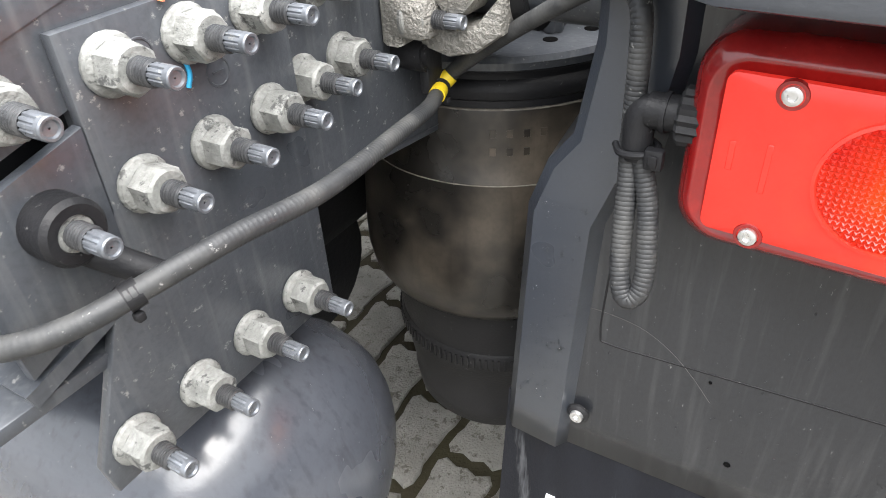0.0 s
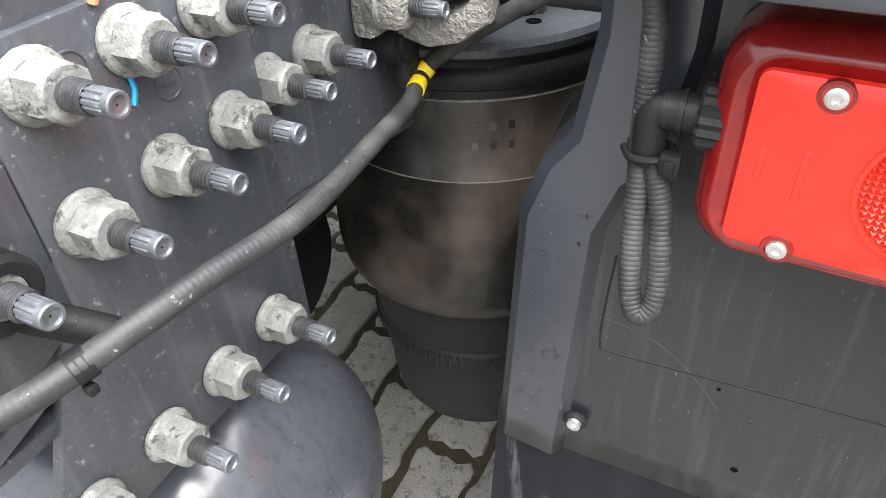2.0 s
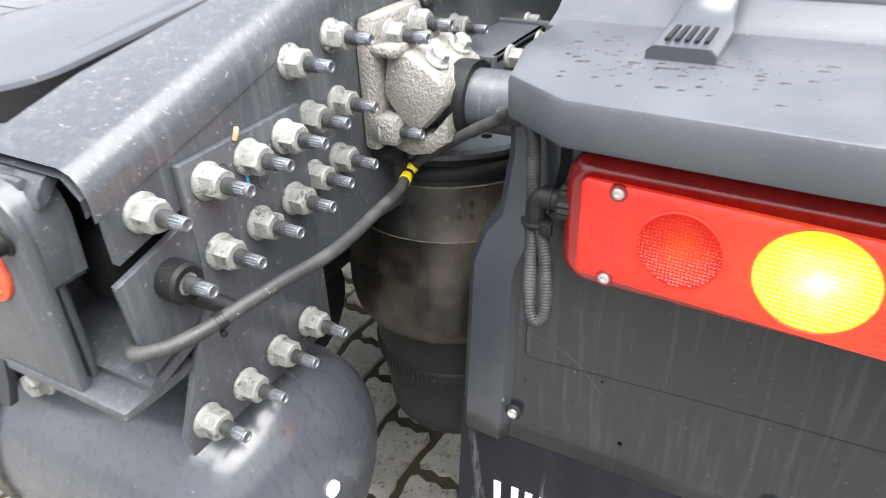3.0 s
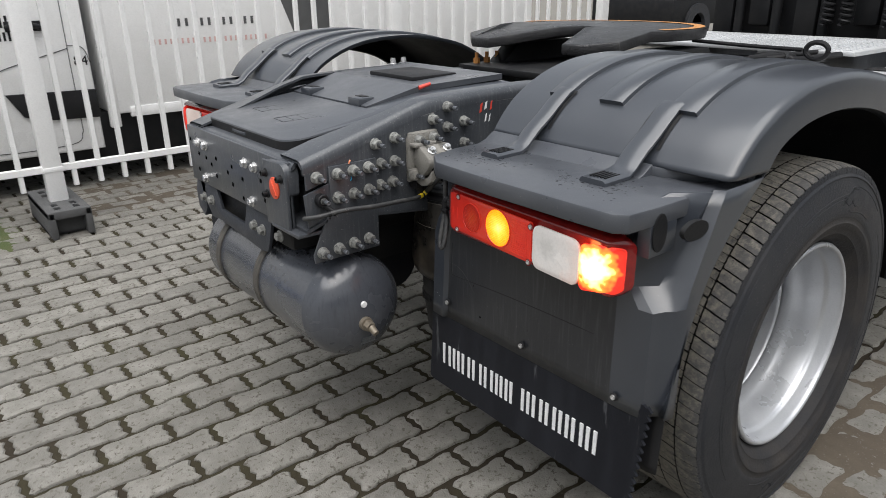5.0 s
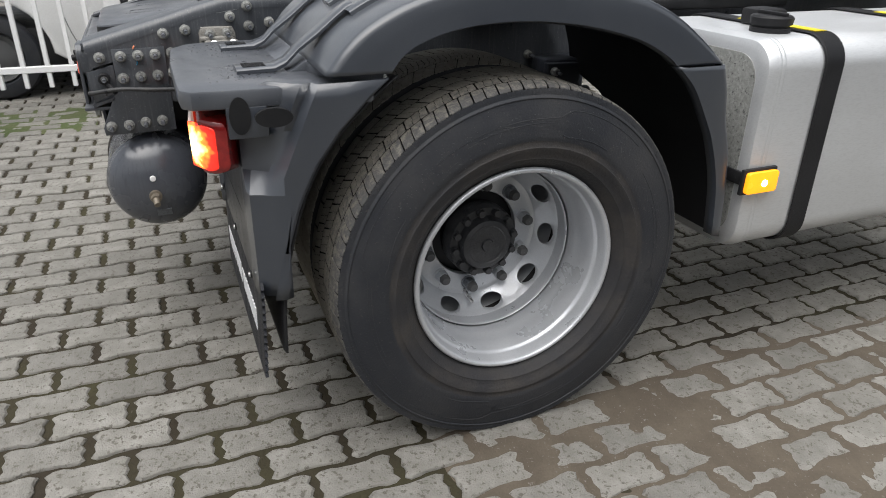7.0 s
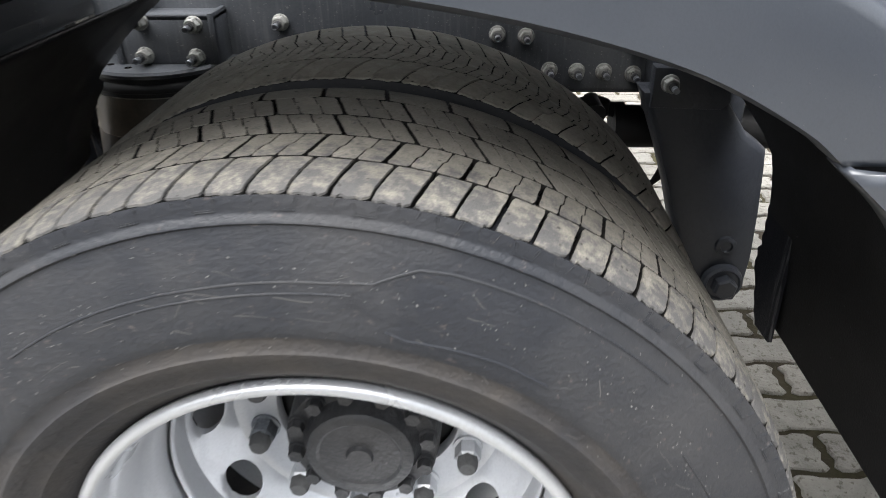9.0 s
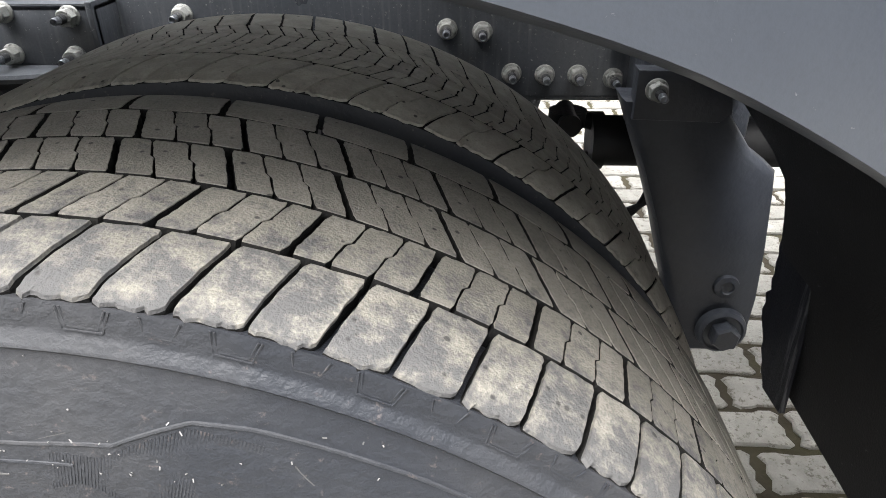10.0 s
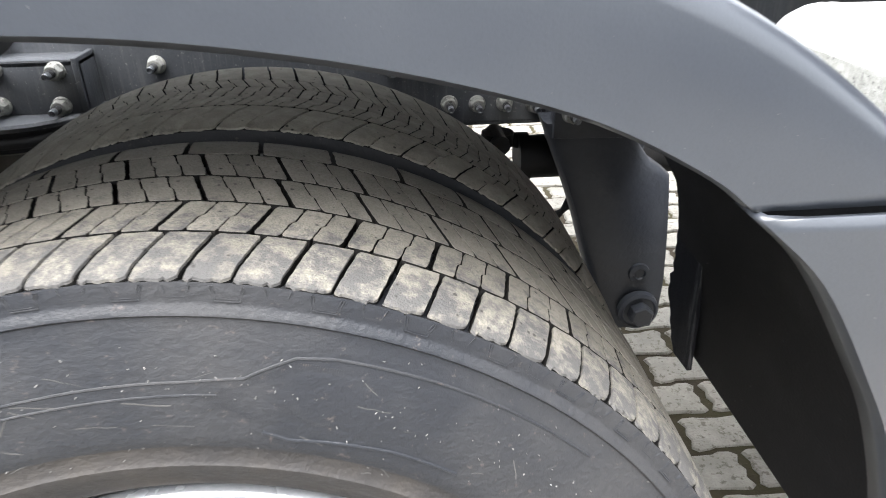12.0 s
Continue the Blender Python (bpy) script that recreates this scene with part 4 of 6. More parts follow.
        row += [(1.10, -0.693, z), (1.155, -0.692, z), (1.188, -0.688, z), (1.198, -0.660, z), (1.212, -0.640, z), (1.221, max(-0.62, ry + 0.02), z), (1.224, (max(-0.62, ry + 0.02) + oy) / 2, z), (1.224, oy - 0.008, z), (1.219, oy, z), (1.18, oy + 0.006, z)]
        rows.append(row)
    rows = [[(x, y, min(z, 1.035) if i < 10 else z) for i, (x, y, z) in enumerate(row)] for row in rows]
    bm = BM()
    # edge columns in the lighter plastic, standing in for sky sheen on the ridge
    skin(bm, [row[:6] for row in rows], False, mat=1)
    skin(bm, [row[5:9] for row in rows], False)
    skin(bm, [row[8:] for row in rows], False, mat=1)
    bmesh.ops.remove_doubles(bm, verts=bm.verts, dist=0.00005)
    c = mk("lamp_carrier", bm, [PANEL, PLASTIC], truck, "dark plastic carrier panel behind the rear lamp", 27)
    carriers.append(c)
    so = c.modifiers.new("thick", "SOLIDIFY")
    so.thickness, so.offset = 0.006, -1
    # black liner behind the tyre, torn along its inner edge
    rows = []
    way = two([(-0.345, 1.070), (-0.420, 1.010), (-0.500, 0.930), (-0.560, 0.835), (-0.600, 0.730), (-0.628, 0.620), (-0.642, 0.520), (-0.648, 0.400)], 6)
    for i, (y, z) in enumerate(way):
        xi = 0.53 if z > 0.90 else 0.50 if z > 0.74 else 0.54 + (0.74 - z) * 0.9 if z > 0.66 else 0.64 if z > 0.60 else 0.735
        xi += random.uniform(-0.008, 0.008)
        rows.append([(xi, y, z), (xi + 0.10, y, z), (0.95, y, z), (1.19, y, z), (1.213, y + 0.004, z + 0.002)])
    bm = BM()
    skin(bm, rows, False)
    li = mk("rear_liner", bm, PLASTIC_DARK, c, "black plastic liner behind the tyre", 50)
    so = li.modifiers.new("thick", "SOLIDIFY")
    so.thickness, so.offset = 0.005, -1
    # platform on top
    out = [(0.508, -0.50), (0.512, -0.66), (0.535, -0.750), (0.60, -0.795), (0.80, -0.806), (1.07, -0.806), (1.150, -0.803), (1.176, -0.782), (1.182, -0.70), (1.184, -0.60), (1.200, -0.52), (1.218, -0.40), (1.10, -0.49)]
    bm = BM()
    prism(bm, out, "z", 1.016, 1.058, bevel=0.006)
    pl = mk("platform", bm, PLASTIC_TOP, truck, "flat grey mudguard ledge above the lamp")
    bm = BM()
    prism(bm, [(1.152, -0.715), (1.181, -0.715), (1.183, -0.630), (1.150, -0.620)], "z", 0.950, 1.020, bevel=0.003)
    mk("corner_web", bm, PLASTIC, pl)
    bm = BM()
    prism(bm, [(1.02, -0.510), (1.06, -0.505), (1.205, -0.40), (1.205, -0.372), (1.04, -0.47), (1.02, -0.475)], "z", 1.050, 1.080, bevel=0.005)
    prism(bm, [(-0.565, 1.054), (-0.535, 1.064), (-0.511, 1.080), (-0.500, 1.083), (-0.472, 1.083), (-0.472, 1.050), (-0.565, 1.050)], "x", 0.500, 1.030, bevel=0.003)
    mk("joint_ledge", bm, PLASTIC_TOP, pl)
    ledges.append(pl)
    # straps that hold the crown
    for x0, x1 in ((0.630, 0.690), (0.955, 1.025)):
        xm, hw = (x0 + x1) / 2, (x1 - x0) / 2
        prof = [(-0.668, 1.0615), (-0.580, 1.0635), (-0.552, 1.075), (-0.52, 1.105), (-0.47, 1.140), (-0.43, 1.172), (-0.400, 1.194), (-0.385, 1.200)]
        rows = []
        for i, (y, z) in enumerate(prof):
            w = hw * (1.0 if i < 2 else 0.86)
            rows.append([(xm - w, y, z - 0.004), (xm - w, y, z + 0.004), (xm - w + 0.006, y, z + 0.009), (xm + w - 0.006, y, z + 0.009), (xm + w, y, z + 0.004), (xm + w, y, z - 0.004)])
        bm = BM()
        skin(bm, rows, False)
        bm.faces.new([bm.verts.new(p) for p in rows[0]])
        bm.faces.new([bm.verts.new(p) for p in rows[-1]])
        st = mk("strap", bm, PLASTIC, g, "grey plastic holding strap", 40)
        bm = BM()
        for xa, xb in ((xm - hw - 0.004, xm - hw * 0.86), (xm + hw * 0.86, xm + hw + 0.004)):
            skin(bm, [[(x, y, z + 0.0035) for x in (xa, xb)] for y, z in two(TOP, 4) if -0.49 < y < -0.375], False)
        skin(bm, [[(x, y, z + 0.0045) for x in (xm - hw - 0.004, xm + hw + 0.004)] for y, z in two(TOP, 8) if -0.392 < y < -0.372], False)
        mk("strap_socket", bm, BLACKMETAL, st, "dark gap round the strap")
        bm = BM()
        for k in range(5):
            box(bm, xm - hw * 0.6 + k * hw * 0.28, xm - hw * 0.6 + k * hw * 0.28 + 0.004, -0.652, -0.600, 1.069, 1.0735)
        mk("strap_slot", bm, BLACKMETAL, st)
    # oval holes on the outer corner
    oval = [(math.cos(a * math.pi / 14), math.sin(a * math.pi / 14)) for a in range(28)]
    for (ox, oy, oz), turn, hw, hh in (((1.1835, -0.688, 1.001), 88.7, 0.023, 0.041), ((1.2235, -0.622, 1.002), 86, 0.040, 0.021)):
        m = Matrix.Translation((ox, oy, oz)) @ pose(0, 0, 0, 0, 0, turn)
        ring = [[m @ Vector((k * hw * a, h, k * hh * b)) for a, b in oval] for k, h in ((1.0, 0.010), (1.0, -0.0015), (0.96, -0.0015))]
        bm = BM()
        skin(bm, ring, True, False, True)
        mk("oval_hole", bm, BLACKMETAL, c, "dark oval opening")
    # pressed edge of the lower field
    bm = BM()
    tube(bm, [(0.541, -0.6915, 0.800), (0.538, -0.6915, 0.760), (0.537, -0.6915, 0.712), (0.546, -0.6915, 0.704), (0.60, -0.6915, 0.706), (0.80, -0.6915, 0.715), (1.08, -0.6915, 0.720)], 0.0012, 6, 6)
    mk("pressed_edge", bm, PLASTIC_DARK, c)
    if s > 0:
        # a scratch and small drilled holes
        bm = BM()
        tube(bm, [(0.511, -0.6922, 0.736), (0.538, -0.6922, 0.737), (0.570, -0.6922, 0.732), (0.595, -0.6922, 0.718), (0.615, -0.6922, 0.699), (0.633, -0.6922, 0.677)], 0.00035, 4, 8)
        mk("scratch", bm, SCUFF, c, "pale hairline scratch")
        for x, z, r in ((0.658, 0.614, 0.0024), (0.630, 0.699, 0.0012)):
            bm = BM()
            lathe(bm, [(-0.6923, r * 1.25), (-0.6928, r * 1.1), (-0.6923, r), (-0.6921, 0.0002)], 14, "y", at=(x, 0, z))
            mk("drilled_hole", bm, HOLE, c)
    # screws of the flap
    for x, z in ((0.526, 0.614), (0.824, 0.598), (1.118, 0.590)):
        bm = BM()
        lathe(bm, [(-0.7065, 0.0105), (-0.709, 0.0105), (-0.711, 0.008)], 18, "y", at=(x, 0.010, z), cap1=True)
        lathe(bm, [(-0.7105, 0.0065), (-0.7145, 0.006), (-0.7145, 0.003), (-0.712, 0.003)], 12, "y", at=(x, 0.010, z), cap1=True, mat=1)
        mk("flap_screw", bm, [PLASTIC_DARK, SCREW], c, "small socket screw")
    # rubber flap
    pts = [(0.450, 0.60), (0.438, 0.335), (0.455, 0.328), (1.16, 0.318), (1.172, 0.318)]
    for i in range(13):
        z = 0.325 + i * 0.022
        pts += [(1.188 + i * 0.002, z), (1.176 + i * 0.002, z + 0.011)]
    pts += [(1.205, 0.59), (1.19, 0.60)]
    bm = BM()
    prism(bm, pts, "y", -0.6885, -0.681)
    for v in bm.verts:
        if v.co.z < 0.6:
            v.co.y += -0.010 * ((0.6 - v.co.z) / 0.28) ** 1.5
    fl = mk("mud_flap", bm, FLAP, truck, "black rubber mud flap with a row of white bars", 25)
    w = [0.046, 0.040, 0.046, 0.050, 0.046, 0.038, 0.038, 0, 0.040, 0.046, 0.046, 0.042, 0.046, 0.042]
    x, z0 = 0.497, 0.403
    yy = -0.6885 - 0.010 * ((0.6 - z0 - 0.03) / 0.28) ** 1.5
    for k in w:
        if k:
            for bx0, bx1 in ((0.001, 0.011), (k - 0.019, k - 0.009)):
                bm = BM()
                box(bm, x + bx0, x + bx1, yy - 0.0025, yy + 0.004, z0, z0 + 0.066)
                mk("painted_bar", bm, WHITEPRINT, fl)
        x += k if k else 0.024
    return g


mudguard(1)
mudguard(-1)

# ---- rear lamps ----


def bow(x):
    """The lamp stands a little askew and bends forward at its outer end."""
    return 0.006 - 0.085 * (x - 0.60) + (0.06 * ((x - 1.085) / 0.07) ** 2 if x > 1.085 else 0)


def tail_lamp(side):
    s = 1 if side > 0 else -1

    def mk(name, bm, mat, parent, label="", smooth=38):
        for v in bm.verts:
            if v.co.y < -0.70:
                v.co.y = min(v.co.y + bow(v.co.x), -0.698)
            if s < 0:
                v.co.x = MIRROR - v.co.x
        return part(name, bm, mat, parent, label, smooth)

    x0, x1, z0, z1, yb, yf = 0.587, 1.155, 0.860, 0.992, -0.696, -0.752
    bm = BM()
    rings = []
    for k, y in ((0.000, yb), (0.000, yf + 0.016), (0.0018, yf + 0.007), (0.006, yf + 0.002), (0.0095, yf - 0.0015), (0.0115, yf - 0.0015), (0.013, yf)):
        rings.append([(x, y, z) for x, z in rounded(x0 + k, x1 - k, z0 + k, z1 - k, 0.028 - k * 0.6, 7)])
    rings[0] = [(x - 0.035 if x > 1.1 else x, y, z) for x, y, z in rings[0]]
    skin(bm, rings, True, True, True)
    lamp = mk("tail_lamp", bm, REDEDGE, truck, "long red rear lamp cluster with lit indicator and tail light", 50)

    def lens(name, xa, xb, mat, label, za=z0 + 0.011, zb=z1 - 0.018, r=0.012, t=0.004):
        bm = BM()
        o = rounded(xa, xb, za, zb, r, 5)
        rings = [[(x, yf + 0.001, z) for x, z in o], [(x, yf - t, z) for x, z in o], *([((xa + xb) / 2 + (x - (xa + xb) / 2) * k, yf - t - 0.0012, (za + zb) / 2 + (z - (za + zb) / 2) * k) for x, z in o] for k in (0.97, 0.75, 0.5, 0.25, 0.01))]
        skin(bm, rings, True, False, True)
        return mk(name, bm, mat, lamp, label, 50)

    lens("red_lens", 0.6065, 0.918, REDLENS, "red lens", za=0.8765, r=0.006)
    for xa, za, zb in ((0.6145, 0.918, 0.936), (0.634, 0.908, 0.938)):
        bm = BM()
        box(bm, xa, xa + 0.0035, yf - 0.0058, yf - 0.004, za, zb, 0.0003, 1)
        mk("moulded_mark", bm, REDLENS, lamp)
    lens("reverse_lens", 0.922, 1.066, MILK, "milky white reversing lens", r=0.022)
    lens("tail_lens", 1.069, x1 - 0.006, ENDLIT, "brightly lit tail lens")


    def round_lens(name, x, z, r, mat, label):
        bm = BM()
        y = yf - 0.0052
        lathe(bm, [(y, r), (y - 0.002, r), (y - 0.0026, r * 0.95), (y - 0.0012, r * 0.93)], 40, "y", at=(x, 0, z), mat=0)
        lathe(bm, [(y - 0.0010, r * 0.945), (y - 0.0010, 0.0005)], 40, "y", at=(x, 0, z), mat=1)
        n = 21
        step = 2 * r * 0.93 / n
        for i in range(n):
            for j in range(n):
                px, pz = (i - n / 2 + 0.5) * step, (j - n / 2 + 0.5) * step
                if math.hypot(px, pz) < r * 0.935:
                    vs = []
                    for a, b in ((-1, -1), (1, -1), (1, 1), (-1, 1)):
                        qx, qz = px + a * step * 0.5, pz + b * step * 0.5
                        k = min(1.0, r * 0.935 / max(1e-6, math.hypot(qx, qz)))
                        vs.append(bm.verts.new((x + qx * k, y - 0.001, z + qz * k)))
                    t = bm.verts.new((sum(v.co.x for v in vs) / 4, y - 0.0030, sum(v.co.z for v in vs) / 4))
                    for k in range(4):
                        bm.faces.new((vs[k], vs[(k + 1) % 4], t)).material_index = 1
        return mk(name, bm, [REDLENS, mat], lamp, label, 10)

    round_lens("brake_lens", 0.697, 0.926, 0.038, REFLEX, "ribbed round red lens")
    round_lens("indicator_lens", 0.800, 0.929, 0.048, INDLIT, "lit amber indicator")
    bm = BM()
    for i in range(16):
        z = 0.885 + i * 0.0052
        box(bm, 0.848, 0.905, yf - 0.0062, yf - 0.004, z, z + 0.0026)
    mk("lens_rib", bm, REDLENS, lamp)
    for x, z in ((0.640, 0.967), (0.635, 0.879), (0.915, 0.964), (0.911, 0.878)):
        bm = BM()
        lathe(bm, [(yf - 0.004, 0.0088), (yf - 0.0062, 0.0080), (yf - 0.0062, 0.0062)], 20, "y", at=(x, 0, z))
        lathe(bm, [(yf - 0.0045, 0.0057), (yf - 0.0078, 0.0052), (yf - 0.0084, 0.0038), (yf - 0.0084, 0.0026), (yf - 0.0068, 0.0024)], 18, "y", at=(x, 0, z), cap1=True, mat=1)
        mk("lens_screw", bm, [REDEDGE, SCREW], lamp, "steel lens screw")
    return lamp


REFLEX = lit("reflex_lens", (0.698, 0.757, 0.924), 0.046, [(0.0, (1.0, 0.20, 0.02)), (0.4, (1.0, 0.09, 0.012)), (0.8, (0.6, 0.02, 0.008)), (1.0, (0.4, 0.008, 0.005))], 0.13, (0.30, 0.010, 0.006))
lamp = tail_lamp(1)
tail_lamp(-1)
# connector of the lamp
bm = BM()
rod(bm, (0.584, -0.728, 0.935), (0.562, -0.728, 0.935), 0.0115, seg=20)
rod(bm, (0.574, -0.728, 0.935), (0.571, -0.728, 0.935), 0.0128, seg=20)
tube(bm, [(0.567, -0.728, 0.935), (0.560, -0.728, 0.934), (0.557, -0.729, 0.927), (0.5575, -0.730, 0.910)], 0.0098, 14, 5)
rod(bm, (0.5575, -0.730, 0.912), (0.558, -0.730, 0.902), 0.0085, seg=16)
plug = part("lamp_plug", bm, PLASTIC_DARK, lamp, "black angled lamp connector")
bm = BM()
knob = [[(x, -0.728 + r * (1.0 + (0.12 if i % 2 else 0)) * math.cos(math.pi * i / 16), 0.935 + r * (1.0 + (0.12 if i % 2 else 0)) * math.sin(math.pi * i / 16)) for i in range(32)] for x, r in ((0.596, 0.0165), (0.583, 0.0165), (0.581, 0.0145))]
skin(bm, knob, True, True, True)
part("knurled_ring", bm, PLASTIC_DARK, plug, "", 20)

# ---- hoses ----
bm = BM()
tube(bm, [(0.315, -1.02, 0.885), (0.350, -1.036, 0.897), (0.378, -1.012, 0.904), (0.395, -0.975, 0.912), (0.404, -0.93, 0.914), (0.410, -0.86, 0.909), (0.396, -0.765, 0.901), (0.383, -0.70, 0.894), (0.371, -0.660, 0.896), (0.385, -0.652, 0.912),
          (0.435, -0.663, 0.948), (0.488, -0.680, 0.982), (0.524, -0.692, 1.002)], 0.0065, 16, 10, 0.0002, 0.0032)
hose = part("cable_hose", bm, HOSE, truck, "ribbed black cable hose along the chassis", 30)
for q, tq in (((0.3765, -0.678, 0.894), (-0.0035, 0.011, 0.0005)), ((0.3715, -0.657, 0.8975), (0.004, 0.004, 0.005))):
    bm = BM()
    a, b = Vector(q), Vector(q) + Vector(tq)
    rod(bm, a, b, 0.0071, seg=16)
    part("tape", bm, YELLOW, hose, "yellow marking tape")
for q, tq in (((0.372, -0.665, 0.8945), (-0.0006, 0.004, 0.0012)), ((0.3885, -0.990, 0.9085), (0.003, 0.008, 0.0015))):
    bm = BM()
    a, b = Vector(q), Vector(q) + Vector(tq)
    rod(bm, a, b, 0.0078)
    box(bm, a.x + 0.003, a.x + 0.008, a.y - 0.001, a.y + 0.004, a.z - 0.012, a.z - 0.007, 0.001)
    part("cable_tie", bm, PLASTIC_DARK, hose, "black cable tie")
bm = BM()
tube(bm, [(0.500, -0.686, 0.995), (0.526, -0.70, 1.004), (0.546, -0.718, 0.995), (0.551, -0.724, 0.965), (0.552, -0.726, 0.92), (0.556, -0.735, 0.880), (0.561, -0.75, 0.836), (0.567, -0.757, 0.814), (0.574, -0.757, 0.811),
          (0.579, -0.752, 0.826), (0.572, -0.738, 0.870), (0.562, -0.731, 0.903), (0.5590, -0.730, 0.915)], 0.0070, 16, 9, 0.0004, 0.0032)
loop = part("lamp_cable", bm, HOSE, truck, "ribbed cable loop feeding the lamp", 30)
bm = BM()
tube(bm, [(0.543, -0.728, 0.908), (0.551, -0.740, 0.908), (0.567, -0.740, 0.910), (0.571, -0.728, 0.911), (0.559, -0.716, 0.909), (0.544, -0.722, 0.908)], 0.0024, 8, 6)
box(bm, 0.566, 0.578, -0.745, -0.737, 0.902, 0.916, 0.002)
box(bm, 0.569, 0.575, -0.7465, -0.744, 0.905, 0.913, 0.001)
part("cable_tie", bm, PLASTIC_DARK, loop, "black cable tie")
bm = BM()
box(bm, 0.516, 0.533, -0.715, -0.69, 0.995, 1.012, 0.003)
part("cable_clip", bm, PLASTIC_DARK, loop)

# rain drops standing on the ledge
bm = BM()
rd = random.Random(11)
for i in range(300):
    cx = rd.choice((0.60, 0.66, 0.72, 0.93, 1.0, 1.04))
    x, y = cx + rd.gauss(0, 0.035), -0.665 + rd.gauss(0, 0.045)
    if not (0.53 < x < 1.16 and -0.755 < y < -0.53) or 0.605 < x < 0.69 and y > -0.65 or 0.905 < x < 0.995 and y > -0.65:
        continue
    r = rd.choice((rd.uniform(0.0010, 0.0022), rd.uniform(0.0014, 0.0040)))
    sx = rd.uniform(0.8, 2.0)
    rings = [[(x + q * r * sx * math.cos(math.pi * k / 4), y + q * r * math.sin(math.pi * k / 4), 1.0578 + h * r) for k in range(8)] for q, h in ((1.0, 0.0), (0.9, 0.12), (0.5, 0.22))]
    skin(bm, rings, True, False, True)
drip = BM()
for i in range(330):
    z = rd.uniform(0.60, 0.86) if i % 3 else rd.uniform(0.62, 0.70)
    if i % 2:
        x, y = rd.uniform(0.535, 1.10), -0.6922
    else:
        x, y = 0.448 + (min(z, 0.84) - 0.6) * 0.06 + rd.uniform(0.018, 0.058), -0.7030
        z = min(z, 0.835)
    r = rd.choice((0.0005, 0.0006, 0.0008, 0.0012))
    long = rd.choice((1.0, 1.2, 1.6, 3.0))
    rings = [[(x + q * r * math.cos(math.pi * k / 4), y - h * r, z + q * r * long * math.sin(math.pi * k / 4)) for k in range(8)] for q, h in ((1.0, 0.0), (0.9, 0.3), (0.5, 0.6))]
    skin(drip, rings, True, False, True)
WATER = surf("water_drop", (0.95, 0.96, 0.97), 0.03, col2=(0.9, 0.91, 0.92), fine=100, bump=0.0, rvar=0.01, fine_amount=0.0)
WATER.node_tree.nodes["Principled BSDF"].inputs["Transmission Weight"].default_value = 1.0
WATER.node_tree.nodes["Principled BSDF"].inputs["IOR"].default_value = 1.33
WETSPOT = surf("wet_plastic", (0.016, 0.0175, 0.021), 0.05, rvar=0.02, fine=100, bump=0.0)
tagged(part("water_drop", bm, WETSPOT, ledges[0], "standing rain drops", 60), kind="stuff")
tagged(part("rain_drop", drip, WATER, carriers[0], "rain drops clinging to the plastic", 60), kind="stuff")


# ---- wheels ----
WZ, TYR = 0.510, 0.5215
ROWS = (  # x from, x to, blocks round, skew of the slot, step of the thin slots, thin gap, wide gap, one wide slot in so many, angle of a wide slot
    (0.0835, 0.1370, 96, -0.015, 0.0000, 0.0044, 0.0030, 2, 9.2),
    (0.0300, 0.0800, 144, -0.0115, 0.0026, 0.0013, 0.0042, 3, 9.5),
    (-0.0235, 0.0265, 144, 0.0180, 0.0024, 0.0013, 0.0044, 3, 10.6),
    (-0.0775, -0.0270, 144, 0.0170, 0.0022, 0.0013, 0.0042, 3, 9.8),
    (-0.1290, -0.0815, 48, 0.0060, 0.0010, 0.0048, 0.0048, 1, 6.8),
)
ROWS_INNER = (
    (0.0790, 0.1370, 96, -0.0300, 0.0050, 0.0014, 0.0032, 2, 9.2),
    (0.0370, 0.0765, 192, -0.0170, 0.0050, 0.0014, 0.0018, 2, 9.5),
    (-0.0010, 0.0360, 192, -0.0040, 0.0030, 0.0014, 0.0018, 2, 8.9),
    (-0.0390, -0.0020, 192, 0.0150, 0.0030, 0.0014, 0.0018, 2, 8.6),
    (-0.1290, -0.0405, 96, 0.0160, 0.0010, 0.0024, 0.0034, 2, 7.0),
)


def tyre_mesh(bm, cx):
    prof = [(-0.100, 0.300), (-0.128, 0.312), (-0.146, 0.345), (-0.155, 0.395), (-0.152, 0.445), (-0.142, 0.480), (-0.134, 0.500), (-0.125, 0.506), (0, 0.509), (0.126, 0.507), (0.1372, 0.511), (0.1392, 0.502),
            (0.1388, 0.4975), (0.1400, 0.4945), (0.1432, 0.4915), (0.1440, 0.4890), (0.1418, 0.4865), (0.1440, 0.477), (0.149, 0.455), (0.1520, 0.438), (0.1545, 0.420), (0.1555, 0.397), (0.1560, 0.388), (0.1545, 0.384), (0.1535, 0.370), (0.1560, 0.367), (0.1555, 0.363),
            (0.150, 0.352), (0.141, 0.337), (0.1415, 0.334), (0.138, 0.331), (0.126, 0.318), (0.114, 0.309), (0.106, 0.301)]
    cut = prof.index((0.1545, 0.384))
    lathe(bm, [(cx + x, r) for x, r in prof[:cut + 1]], 144, at=(0, 0, WZ))
    lathe(bm, [(cx + x, r) for x, r in prof[cut:]], 144, at=(0, 0, WZ), mat=1)
    bmesh.ops.remove_doubles(bm, verts=bm.verts, dist=0.00005)
    for v in bm.verts:
        v.co.z = max(v.co.z, 0.003)
    return bm


